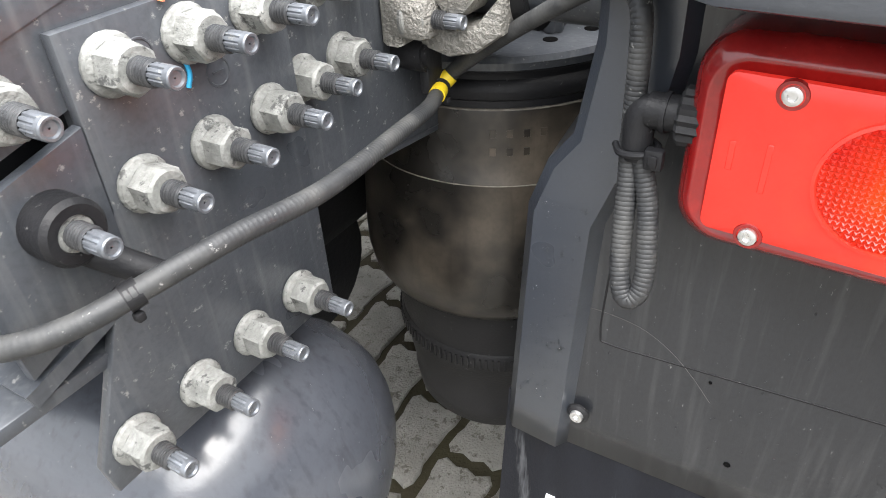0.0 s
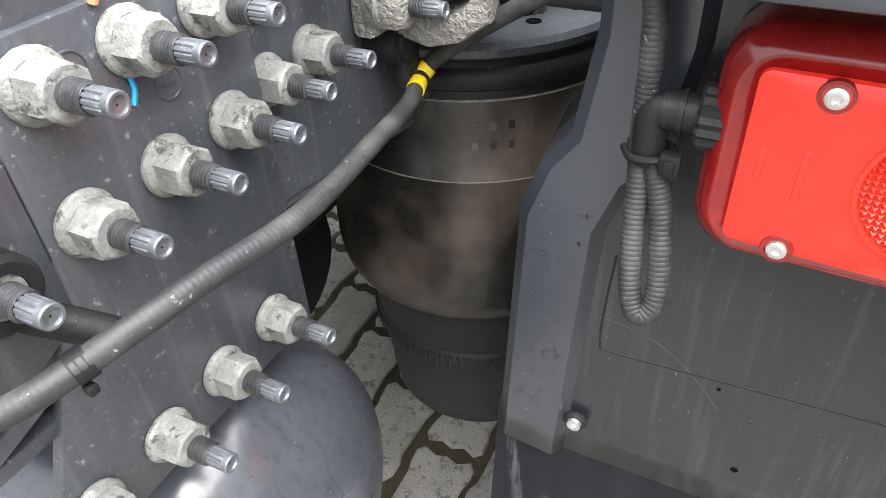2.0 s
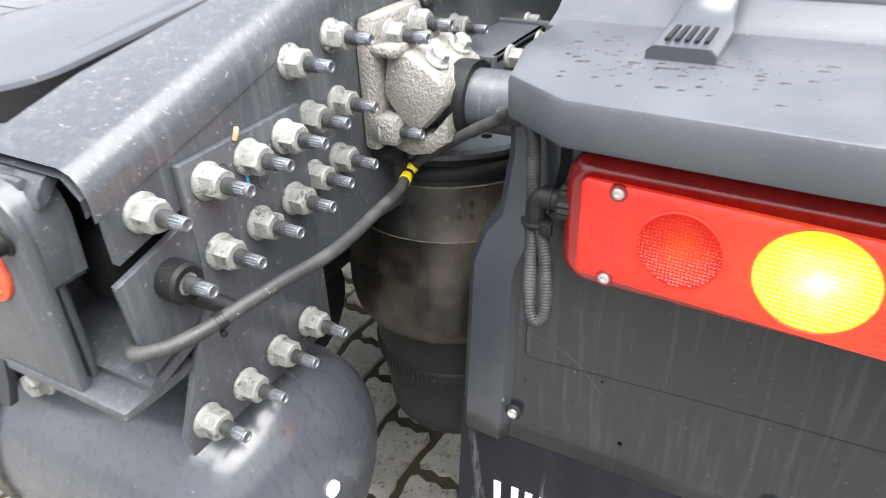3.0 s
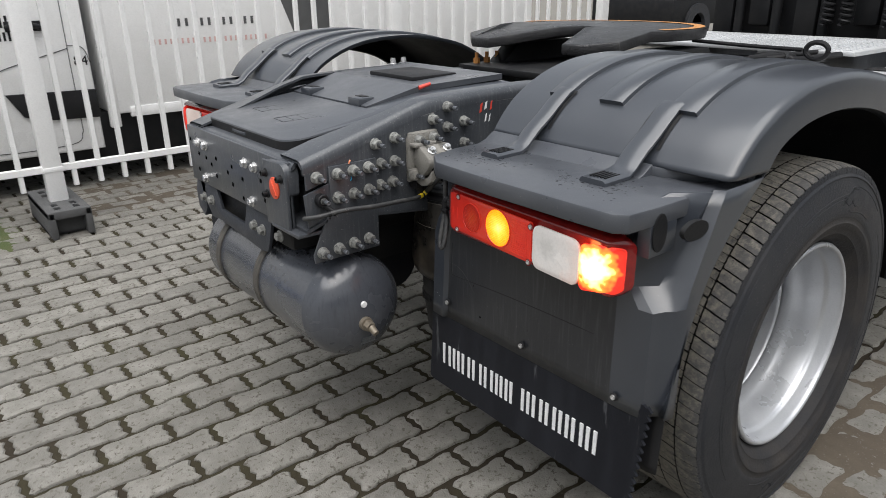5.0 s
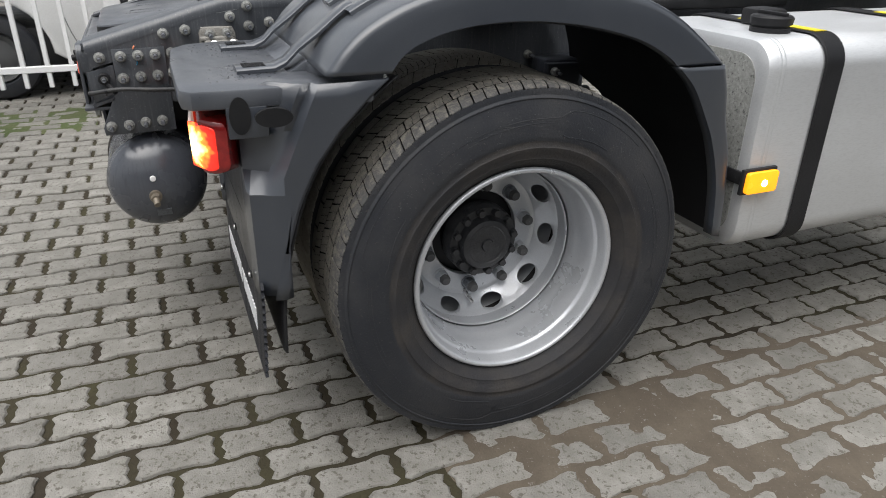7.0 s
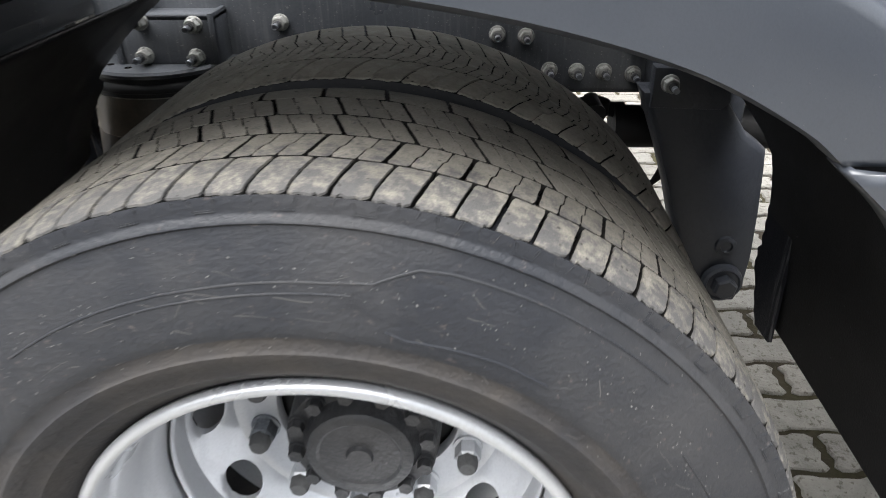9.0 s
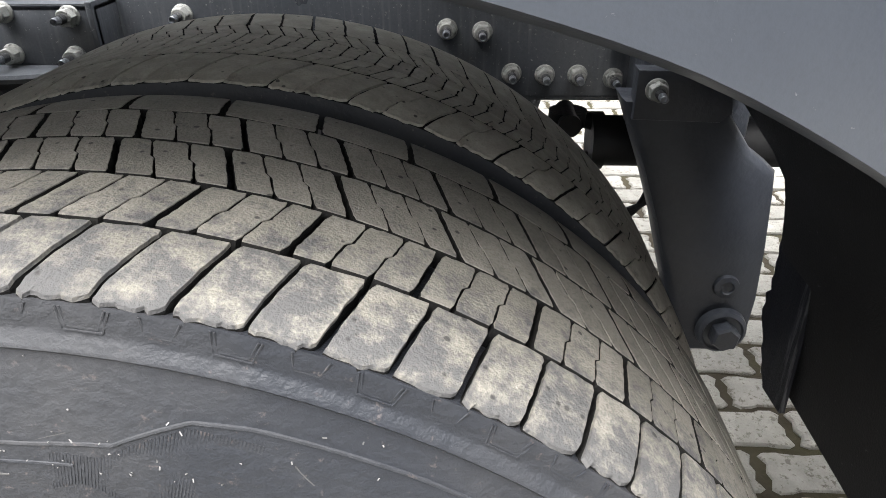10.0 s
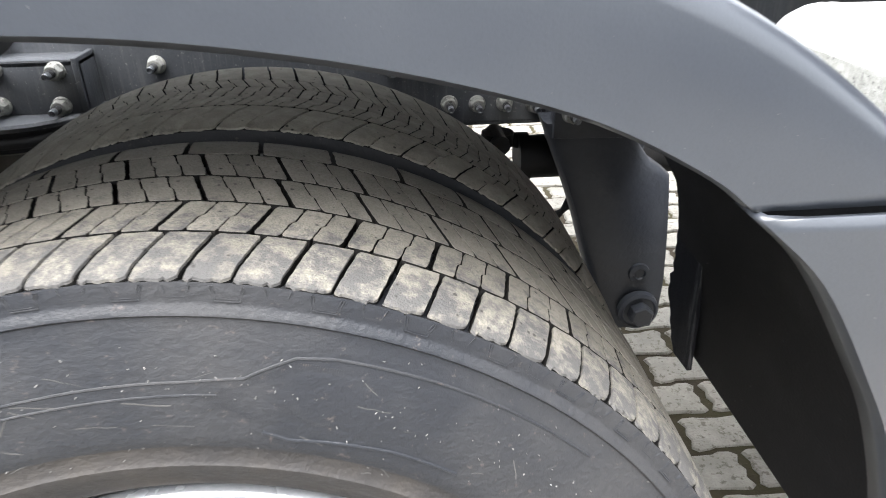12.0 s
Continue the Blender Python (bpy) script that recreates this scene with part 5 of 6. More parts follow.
def tread_block(xa, xb, count, skew, step, thin, wide, before, after, seed):
    """One rubber block at the top of the wheel, its base on the axle's line, so that a turn about x sets it.
    before, after: whether the slot on that side is a wide one."""
    rnd = random.Random(seed)
    bm = BM()
    pitch = 2 * math.pi * TYR / count
    n = 13

    def side(sign, is_wide):
        gap = wide if is_wide else thin
        out = []
        for i in range(n + 1):
            f = i / n
            sh = skew * (f - 0.5)
            if not is_wide:
                sh += step * (0.5 if f > 0.5 else -0.5) * (1 if skew > 0 else -1)
            wear = 0.0010 if i in (0, n) else 0.0
            jag = rnd.uniform(-0.0004, 0.0004)
            out.append((xa + (xb - xa) * f, sign * (pitch / 2 - gap / 2 - wear + jag) + sh))
        return out

    left, right = side(-1, before), side(1, after)
    end = []
    if xb > 0.13:
        # the shoulder end is ragged
        left[-1], right[-1] = (xb - 0.0022, left[-1][1]), (xb - 0.0022, right[-1][1])
        (ax, ay), (cx, cy) = left[-1], right[-1]
        end = [(xb + rnd.uniform(-0.0024, 0.0006), ay + (cy - ay) * (i + rnd.uniform(-0.3, 0.3)) / 9) for i in range(1, 9)]
    near = []
    (ax, ay), (cx, cy) = left[0], right[0]
    near = [(xa + rnd.uniform(-0.0007, 0.0007), cy + (ay - cy) * i / 5) for i in range(1, 5)]
    outline = left + end + right[::-1] + near
    # worn, chipped edges
    outline = [(x + (rnd.uniform(-0.0004, 0.0004) if x < 0.13 else 0.0), y) for x, y in outline]
    mx = sum(p[0] for p in outline) / len(outline)

    def up(x):
        e = max(0.0, abs(x) - 0.085) / 0.047
        return TYR - 0.0060 * e * e - (0.0012 if x > 0.13 else 0.0)

    rings = []
    for k, dz in (((1.0, -0.016), (1.0, -0.0022), (0.982, 0.0)) if xb > 0.13 else ((1.0, -0.016), (0.996, -0.0006), (0.988, 0.0))):
        rings.append([(mx + (x - mx) * k, y * k, math.sqrt(max(0.0, (up(x) + dz) ** 2 - y * y))) for x, y in outline])
    skin(bm, rings[:2], True, False, False, 1)
    skin(bm, rings[1:], True, False, False)
    # the top as a fan round its middle
    my = sum(p[1] for p in outline) / len(outline)

    def inner(f):
        return [(mx + (x - mx) * f, my + (y - my) * f, math.sqrt(up(mx + (x - mx) * f) ** 2 - (my + (y - my) * f) ** 2)) for x, y in outline]

    skin(bm, [rings[2], inner(0.5)], True, False, False)
    top = [bm.verts.new(p) for p in inner(0.5)]
    mid = bm.verts.new((mx, my, math.sqrt(up(mx) ** 2 - my * my)))
    for a, c in zip(top, top[1:] + top[:1]):
        bm.faces.new((a, c, mid))
    return bm


def drive_wheel(cx, outer, side=1):
    # rim
    bm = BM()
    if outer:
        rp = [(0.104, 0.2975), (0.108, 0.3020), (0.116, 0.3040), (0.1215, 0.3010), (0.1235, 0.2965), (0.1225, 0.2915), (0.118, 0.2885), (0.108, 0.2868), (0.085, 0.2842), (0.0765, 0.2825), (0.0735, 0.2795), (0.066, 0.2765), (0.020, 0.2715), (0.000, 0.2690), (-0.010, 0.2655), (-0.022, 0.2622), (-0.040, 0.2612), (-0.047, 0.2622), (-0.050, 0.2650),
              (-0.075, 0.266), (-0.095, 0.267), (-0.102, 0.273), (-0.107, 0.277), (-0.112, 0.276)]
    else:
        rp = [(0.12, 0.30), (0.10, 0.286), (0.02, 0.262), (-0.10, 0.275), (-0.12, 0.30)]
    lathe(bm, [(cx + x, r) for x, r in rp], 96, at=(0, 0, WZ))
    rim = part("drive_wheel", bm, RIM, truck, "silver steel drive wheel with black tyre", 50)
    bm = BM()
    part("tyre", tyre_mesh(bm, cx), [RUBBER, BEAD], rim, "worn black rubber tyre with dusty tread", 45)
    return rim


OUTX, INX = 1.093, 0.775
SIDE = ((0.312, 0.112), (0.320, 0.124), (0.337, 0.141), (0.352, 0.150), (0.370, 0.1535), (0.397, 0.1555), (0.420, 0.1545), (0.438, 0.1518), (0.455, 0.149), (0.477, 0.1440), (0.4865, 0.1418), (0.4890, 0.1440), (0.4945, 0.1400), (0.500, 0.1388), (0.511, 0.1378))


def wall_x(r):
    for (r0, a), (r1, c) in zip(SIDE, SIDE[1:]):
        if r <= r1:
            return a + (c - a) * (r - r0) / (r1 - r0)
    return SIDE[-1][1]


def on_wall(deg, r, lift=0.0):
    a = radians(deg)
    return (OUTX + wall_x(r) + lift, r * math.sin(a), WZ + r * math.cos(a))

wheel = drive_wheel(OUTX, True)
wheel_in = drive_wheel(INX, False)
drive_wheel(MIRROR - OUTX, False)

# raised lines moulded in the outer sidewall
for k in range(4):
    t0 = 90 * k
    for line, rr in (([(t0 - 36, 0.4365), (t0 - 7, 0.4372), (t0 + 5, 0.4400), (t0 + 9.8, 0.4440), (t0 + 12.2, 0.4550), (t0 + 14.2, 0.4632), (t0 + 17.7, 0.4668), (t0 + 28, 0.4690), (t0 + 50, 0.4710)], 0.0012),
                     ([(t0 - 22, 0.4268), (t0 - 7, 0.4270), (t0 + 3, 0.4292), (t0 + 9, 0.4306)], 0.0010),
                     ([(t0 + 12, 0.4010), (t0 + 14.8, 0.3965), (t0 + 20, 0.4002), (t0 + 26, 0.4038), (t0 + 36, 0.4040)], 0.0014)):
        pts = []
        for (d0, r0), (d1, r1) in zip(line, line[1:]):
            pts += [(d0 + (d1 - d0) * i / 4, r0 + (r1 - r0) * i / 4) for i in range(4)]
        bm = BM()
        tube(bm, [on_wall(d, r) for d, r in pts], rr, 6, 2)
        part("moulded_line", bm, RUBBER, wheel)
    bm = BM()
    for i in range(60):
        d = t0 + 6 + i * 0.21
        top = 0.436 if d - t0 < 9 else 0.436 + min(1.0, (d - t0 - 9) / 5) * 0.024
        a, c = Vector(on_wall(d, 0.416 + 0.004 * math.sin(d))), Vector(on_wall(d, top))
        rod(bm, a, c, 0.0005, seg=4)
    tagged(part("moulded_fluting", bm, RUBBER, wheel), kind="stuff")
bm = BM()
for i in range(96):
    d = 8.2 + 3.75 * i
    if i % 2 == 0:
        loops = [[on_wall(d - k, 0.5095), on_wall(d - k + 0.30, r), on_wall(d + k - 0.30, r), on_wall(d + k, 0.5095)] for k, r in ((1.30, 0.4985), (1.10, 0.5000))]
    else:
        loops = [[on_wall(d - 1.00, 0.5095), on_wall(d - 0.70, 0.5008), on_wall(d + 0.70, 0.5008), on_wall(d + 1.00, 0.5095)]]
    for loop in loops:
        for a, c in zip(loop, loop[1:]):
            rod(bm, a, c, 0.0006, seg=5)
for v in bm.verts:
    v.co.z = max(v.co.z, 0.004)
tagged(part("shoulder_pattern", bm, RUBBER, wheel), kind="stuff")
# short rubber hairs and stones in the sidewall
bm = BM()
rh = random.Random(3)
for i in range(330):
    d, r = rh.uniform(-60, 90), rh.choice((rh.uniform(0.36, 0.49), rh.uniform(0.424, 0.452)))
    p = Vector(on_wall(d, r))
    rod(bm, p, p + Vector((rh.uniform(0.0004, 0.0014), rh.uniform(-0.0016, 0.0016), rh.uniform(-0.0016, 0.0016))), 0.0004, seg=3)
tagged(part("rubber_hair", bm, surf("pale_grit", (0.14, 0.137, 0.132), 0.7), wheel), kind="stuff")

# light scuffs along the sidewall
bm = BM()
for i in range(34):
    d, r = rh.uniform(-65, 80), rh.choice((rh.uniform(0.37, 0.47), rh.uniform(0.40, 0.44)))
    n, slope = rh.uniform(0.8, 4.5), rh.uniform(-0.0035, 0.0035)
    pts = [on_wall(d + n * k / 4, r + slope * k + rh.uniform(-0.0006, 0.0006), -0.0002) for k in range(5)]
    tube(bm, pts, rh.uniform(0.0003, 0.0007), 4, 1)
tagged(part("scuff", bm, SCUFF, wheel, "light scratches in the rubber"), kind="stuff")

# dished disc with ten hand holes
bm = BM()
RC = 0.2405


def dish(r):
    """x of the disc at radius r."""
    pts = ((0.138, 0.926), (0.200, 0.926), (0.207, 0.929), (0.2205, 0.943), (0.2525, 0.985), (0.2565, 0.994))
    for (r0, a), (r1, b) in zip(pts, pts[1:]):
        if r <= r1:
            f = (r - r0) / (r1 - r0)
            return a + (b - a) * f
    return pts[-1][1]


def ringpts(r, a):
    return Vector((dish(r), r * math.cos(a), WZ + r * math.sin(a)))


for k in range(10):
    ac = radians(-77.5 + 36 * k)
    hole, edge, back = [], [], []
    ha, r0, r1, n = radians(18), 0.207, 0.2565, 8
    way = [(r1, -ha + 2 * ha * i / n) for i in range(n)] + [(r1 + (r0 - r1) * i / n, ha) for i in range(n)]
    way += [(r0, ha - 2 * ha * i / n) for i in range(n)] + [(r0 + (r1 - r0) * i / n, -ha) for i in range(n)]
    for rr, da in way:
        q = math.atan2(da * RC, (rr - RC + 0.007) * 1.7)
        edge.append(ringpts(rr, ac + da))
        hole.append(ringpts(RC - 0.005 + 0.0182 * math.cos(q), ac + 0.0375 * math.sin(q) / RC))
        back.append(hole[-1] + Vector((-0.012, 0, 0)))
    mid = [h.lerp(e, 0.25) + Vector((0.001, 0, 0)) for h, e in zip(hole, edge)]
    skin(bm, [edge, mid, hole, back], True)
bmesh.ops.remove_doubles(bm, verts=bm.verts, dist=0.0008)
lathe(bm, [(1.043, 0.2600), (1.045, 0.2575), (1.041, 0.2545), (1.034, 0.2540), (1.010, 0.2570), (0.994, 0.2566)], 96, at=(0, 0, WZ))
lathe(bm, [(dish(r), r) for r in (0.208, 0.200, 0.190, 0.160, 0.142)] + [(0.923, 0.140), (0.905, 0.140)], 80, at=(0, 0, WZ))
part("wheel_disc", bm, RIM, wheel, "silver disc with ten round hand holes", 40)
# hub
HUB = surf("greasy_hub", (0.022, 0.023, 0.026), 0.42, col2=(0.05, 0.05, 0.052), amount=0.8, scale=30, fine=160, bump=0.3, speck=(0.11, 0.11, 0.11), speck_scale=70, speck_cut=0.64)
bm = BM()
lathe(bm, [(0.885, 0.139), (0.900, 0.137), (0.905, 0.108), (0.985, 0.104)], 48, at=(0, 0, WZ))
part("hub_well", bm, BLACKMETAL, wheel, "dark gap round the hub")
bm = BM()
lathe(bm, [(0.94, 0.114), (0.985, 0.112), (0.990, 0.108), (0.992, 0.086), (1.004, 0.080), (1.016, 0.077), (1.019, 0.073), (1.020, 0.062), (1.017, 0.058), (1.018, 0.020), (1.024, 0.017), (1.024, 0.0005)], 48, at=(0, 0, WZ))
hub = part("hub", bm, HUB, wheel, "greasy dark axle hub with bolted cover")
for i in range(12):
    a = 2 * math.pi * (i + 0.3) / 12
    y, z = 0.0975 * math.cos(a), WZ + 0.0975 * math.sin(a)
    bm = BM()
    rod(bm, (0.99, y, z), (0.995, y, z), 0.0145, 0.0135, 18)
    rod(bm, (0.995, y, z), (1.009, y, z), 0.0120, 0.0112, 6)
    part("hub_bolt", bm, HUB, wheel, "", 30)
# nuts with grey bodies
for i in range(10):
    a = radians(-96 + 36 * i)
    y, z = 0.1675 * math.cos(a), WZ + 0.1675 * math.sin(a)
    bm = BM()
    lathe(bm, [(0.925, 0.023), (0.930, 0.023), (0.931, 0.020)], 22, at=(0, y, z), cap1=True)
    rings = [[(h, y + r * math.cos(radians(60 * j)), z + r * math.sin(radians(60 * j))) for j in range(6)] for h, r in ((0.930, 0.0205), (0.954, 0.0205), (0.958, 0.017))]
    skin(bm, rings, True, True, True)
    nut = part("wheel_nut", bm, RIM if i % 4 else STUD, wheel, "", 30)
    bm = BM()
    lathe(bm, [(0.956, 0.0165), (0.970, 0.0155), (0.976, 0.012), (0.977, 0.0005)], 12, at=(0, y, z))
    part("nut_cap", bm, CONCRETE, nut, "grey cap")
bm = BM()
tube(bm, [(0.915, -0.03, WZ - 0.19), (0.955, -0.028, WZ - 0.202), (0.980, -0.024, WZ - 0.212)], 0.006, 10, 6)
part("valve", bm, SCREW, wheel, "metal tyre valve")
# axle and brake drum behind
bm = BM()
lathe(bm, [(0.60, 0.02), (0.60, 0.205), (0.868, 0.21), (0.873, 0.135)], 48, at=(0, 0, WZ))
rod(bm, (-0.60, 0, WZ), (0.62, 0, WZ), 0.085, seg=24)
lathe(bm, [(-0.2, 0.1), (-0.13, 0.19), (0.13, 0.19), (0.2, 0.1)], 32, at=(0, 0, WZ))
part("drive_axle", bm, BLACKMETAL, truck, "black drive axle with brake drum")

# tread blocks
for cx, w, lo, hi, rows, tread_mat in ((OUTX, wheel, -52, 70, ROWS, TREAD), (INX, wheel_in, -40, 62, ROWS_INNER, TREAD_LIFTED)):
    rest = BM()
    for ri, (xa, xb, count, skew, step, thin, wide, every, phase) in enumerate(rows):
        forms = []
        for place in range(every):
            for v in range(3):
                ob = part("tread_block", tread_block(xa, xb, count, skew, step, thin, wide, place == 0, place == every - 1, 100 * ri + 10 * place + v), [tread_mat, GROOVE], w, smooth=25)
                ob.matrix_basis = pose(cx, 0, WZ, -(phase + 360 / count * (place + 0.5 + every * v)))
                forms.append(ob)
        for i in range(3 * every, count):
            d = (phase + 360 / count * (i + 0.5) + 180) % 360 - 180
            form = forms[(i % every) * 3 + random.randrange(3)]
            if lo < d < hi:
                again(form, cx, 0, WZ, -d)
            else:
                me = form.data
                m = pose(0, 0, 0, -d)
                base = [rest.verts.new((m @ v.co)) for v in me.vertices]
                for v in base:
                    v.co.z = max(v.co.z, 0.001 - WZ)
                for p in me.polygons:
                    rest.faces.new([base[j] for j in p.vertices]).material_index = p.material_index
    tagged(part("tread", rest, [tread_mat, GROOVE], w, "dusty tread blocks", 25), kind="stuff").matrix_basis = pose(cx, 0, WZ)

# hanger of the suspension in front of the wheel
bm = BM()
prism(bm, [(0.455, 0.880), (0.480, 0.815), (0.500, 0.765), (0.530, 0.680), (0.553, 0.600), (0.580, 0.510), (0.606, 0.432), (0.703, 0.432), (0.716, 0.470), (0.719, 0.540), (0.713, 0.640), (0.704, 0.730), (0.699, 0.768), (0.680, 0.782), (0.658, 0.797), (0.640, 0.822), (0.622, 0.846), (0.600, 0.880)], "x", 0.42, 0.495, bevel=0.014)
box(bm, RX, 0.45, 0.49, 0.66, 0.80, 0.93, 0.008)
hanger = part("hanger_bracket", bm, HANGER, truck, "dark cast suspension hanger", 45)
bm = BM()
lathe(bm, [(0.50, 0.042), (0.512, 0.040), (0.516, 0.034), (0.512, 0.031)], 32, at=(0, 0.664, 0.487), cap1=True)
rings = [[(h, 0.664 + a, 0.487 + b) for a, b in hexagon(r, 20)] for h, r in ((0.512, 0.024), (0.533, 0.024), (0.537, 0.020))]
skin(bm, rings, True, True, True)
part("pivot_bolt", bm, HANGER, hanger, "large hexagon pivot bolt", 30)
bm = BM()
prism(bm, [(0.470, 0.852), (0.470, 0.925), (0.602, 0.922), (0.612, 0.862), (0.596, 0.848)], "x", 0.47, 0.502, bevel=0.004)
part("hanger_plate", bm, HANGER, hanger, "folded steel plate on the hanger", 35)
again(bolt, 0.502, 0.4985, 0.897, 20, parent=hanger)
bm = BM()
lathe(bm, [(0.498, 0.022), (0.506, 0.020), (0.508, 0.012), (0.504, 0.010)], 20, at=(-0.005, 0.660, 0.568), cap1=True)
part("bolt_boss", bm, HANGER, hanger)
bm = BM()
rod(bm, (0.40, 0.30, 0.47), (0.44, 0.66, 0.487), 0.045, 0.05)
part("trailing_arm", bm, BLACKMETAL, truck, "black trailing arm")
bm = BM()
rod(bm, (0.27, 0.46, 0.735), (0.27, 0.80, 0.735), 0.046, seg=24)
rod(bm, (0.27, 0.452, 0.735), (0.27, 0.475, 0.735), 0.052, seg=24)
tube(bm, [(0.27, 0.47, 0.765), (0.27, 0.435, 0.775), (0.27, 0.405, 0.765), (0.27, 0.395, 0.735), (0.27, 0.405, 0.705), (0.27, 0.44, 0.695), (0.27, 0.47, 0.705)], 0.016, 10, 5)
rod(bm, (0.225, 0.41, 0.776), (0.315, 0.41, 0.776), 0.020, seg=18)
rod(bm, (0.27, 0.41, 0.765), (0.27, 0.41, 0.792), 0.034, seg=22)
part("link_rod", bm, BLACKMETAL, truck, "black suspension link with forged eye")
for k in range(3):
    bm = BM()
    tube(bm, [(0.30, 0.54 + 0.008 * k, 0.86), (0.31, 0.566 + 0.006 * k, 0.72), (0.30, 0.560 + 0.006 * k, 0.64), (0.30, 0.53, 0.597 + 0.006 * k), (0.27, 0.48, 0.585)], 0.006, 8, 8)
    part("brake_hose", bm, PLASTIC_DARK, truck, "black brake hose")

# ---- fuel tank ----
bm = BM()
o = rounded(0.62, 1.238, 0.452, 1.098, 0.085, 8)
rings = []
for k, y in ((0.030, 0.742), (0.008, 0.750), (0.0, 0.772), (0.0, 1.45), (0.0, 2.35), (0.01, 2.37)):
    rings.append([(0.93 + (x - 0.93) * (1 - k * 3), y, 0.775 + (z - 0.775) * (1 - k * 3)) for x, z in o])
skin(bm, rings, True, True, True)
ft = part("fuel_tank", bm, ALU, truck, "brushed aluminium fuel tank with black strap", 40)
bm = BM()
prism(bm, [(0.93 + (x - 0.93) * 0.86, 0.775 + (z - 0.775) * 0.86) for x, z in o], "y", 0.7395, 0.743, bevel=0.001)
part("tank_end", bm, GALV, ft, "dull grey tank end")
bm = BM()
for y in (0.785, 0.800):
    skin(bm, [[(0.93 + (x - 0.93) * k, y + d, 0.775 + (z - 0.775) * k) for x, z in o] for k, d in ((0.999, -0.006), (1.0045, -0.002), (1.0045, 0.002), (0.999, 0.006))], True)
part("tank_bead", bm, ALU, ft, "rolled bead round the tank", 60)
for y in (0.985, 1.62, 2.15):
    bm = BM()
    o2 = rounded(0.615, 1.243, 0.447, 1.103, 0.088, 8)
    skin(bm, [[(x, y - 0.038, z) for x, z in o2], [(x + (0.004 if x > 0.9 else -0.004), y - 0.034, z + (0.004 if z > 0.7 else -0.004)) for x, z in o2], [(x + (0.004 if x > 0.9 else -0.004), y + 0.034, z + (0.004 if z > 0.7 else -0.004)) for x, z in o2], [(x, y + 0.038, z) for x, z in o2]], True)
    st = part("tank_strap", bm, PLASTIC_DARK, ft, "black rubber-lined tank strap")
    bm = BM()
    box(bm, 0.86, 1.17, y - 0.022, y + 0.022, 1.1075, 1.1095)
    part("warning_label", bm, surf("yellow_label", (0.78, 0.62, 0.03), 0.5), st, "yellow warning label")
bm = BM()
lathe(bm, [(1.095, 0.058), (1.112, 0.058), (1.114, 0.052), (1.122, 0.052)], 32, "z", at=(1.075, 0.885, 0))
lathe(bm, [(1.120, 0.060), (1.140, 0.062), (1.146, 0.056), (1.146, 0.0005)], 10, "z", at=(1.075, 0.885, 0))
box(bm, 1.02, 1.13, 0.878, 0.892, 1.144, 1.156, 0.003)
part("filler_cap", bm, PLASTIC_DARK, ft, "black fuel filler cap")
bm = BM()
box(bm, 0.90, 1.0, 0.93, 1.03, 1.098, 1.150, 0.012)
part("level_sender", bm, PLASTIC_DARK, ft)
bm = BM()
box(bm, 1.238, 1.252, 0.715, 0.845, 0.655, 0.735, 0.004)
box(bm, 1.10, 1.245, 0.728, 0.738, 0.68, 0.72, 0.002)
mk = part("side_marker", bm, PLASTIC_DARK, truck, "lit amber side marker lamp")
bm = BM()
prism(bm, rounded(0.722, 0.838, 0.662, 0.728, 0.010), "x", 1.252, 1.268, bevel=0.003)
part("marker_lens", bm, AMBERSIDE, mk, "amber lens")
bm = BM()
rod(bm, (1.262, 0.785, 0.693), (1.2695, 0.785, 0.693), 0.011)
part("marker_bulb", bm, HOT, mk)

# ---- fifth wheel ----
bm = BM()
pts = []
for i in range(25):
    a = radians(-28 + 236 * i / 24)
    pts.append((0.455 * math.cos(a) - 0.055, 0.62 + 0.40 * math.sin(a)))
pts += [(x - 0.055, y) for x, y in ((-0.40, 0.25), (-0.30, 0.17), (-0.20, 0.17), (-0.06, 0.46), (-0.03, 0.56), (0.03, 0.56), (0.06, 0.46), (0.20, 0.17), (0.30, 0.17), (0.40, 0.25))]
prism(bm, pts, "z", 1.262, 1.302, bevel=0.007)
for v in bm.verts:
    if v.co.y < 0.42:
        v.co.z -= (0.42 - v.co.y) * 0.16
fw = part("fifth_wheel", bm, GREASE, truck, "greasy black fifth-wheel coupling plate", 40)
bm = BM()
rows = []
for i in range(29):
    a = radians(-20 + 200 * i / 28)
    c, s = math.cos(a), math.sin(a)
    rows.append([(q * c - 0.055, 0.62 + (q - 0.055) * s, 1.3045) for q in (0.405, 0.446)])
skin(bm, rows, False)
part("grease_ring", bm, RUST, fw, "orange grease along the edge")
bm = BM()
for s in (-1, 1):
    prism(bm, [(0.40, 1.23), (0.75, 1.23), (0.85, 1.13), (0.28, 1.13)], "x", s * 0.35 - 0.05, s * 0.35 + 0.05, bevel=0.01)
box(bm, -0.42, 0.42, 0.15, 1.1, 1.125, 1.150, 0.004)
part("coupling_base", bm, BLACKMETAL, fw)
for x, y in ((-0.38, 0.22), (-0.38, 0.28), (-0.38, 0.34), (0.38, 0.2), (0.38, 0.26)):
    bm = BM()
    rod(bm, (x, y, 1.15), (x, y, 1.172), 0.014, seg=6)
    rod(bm, (x, y, 1.172), (x, y, 1.195), 0.008)
    part("base_bolt", bm, RUST, fw)
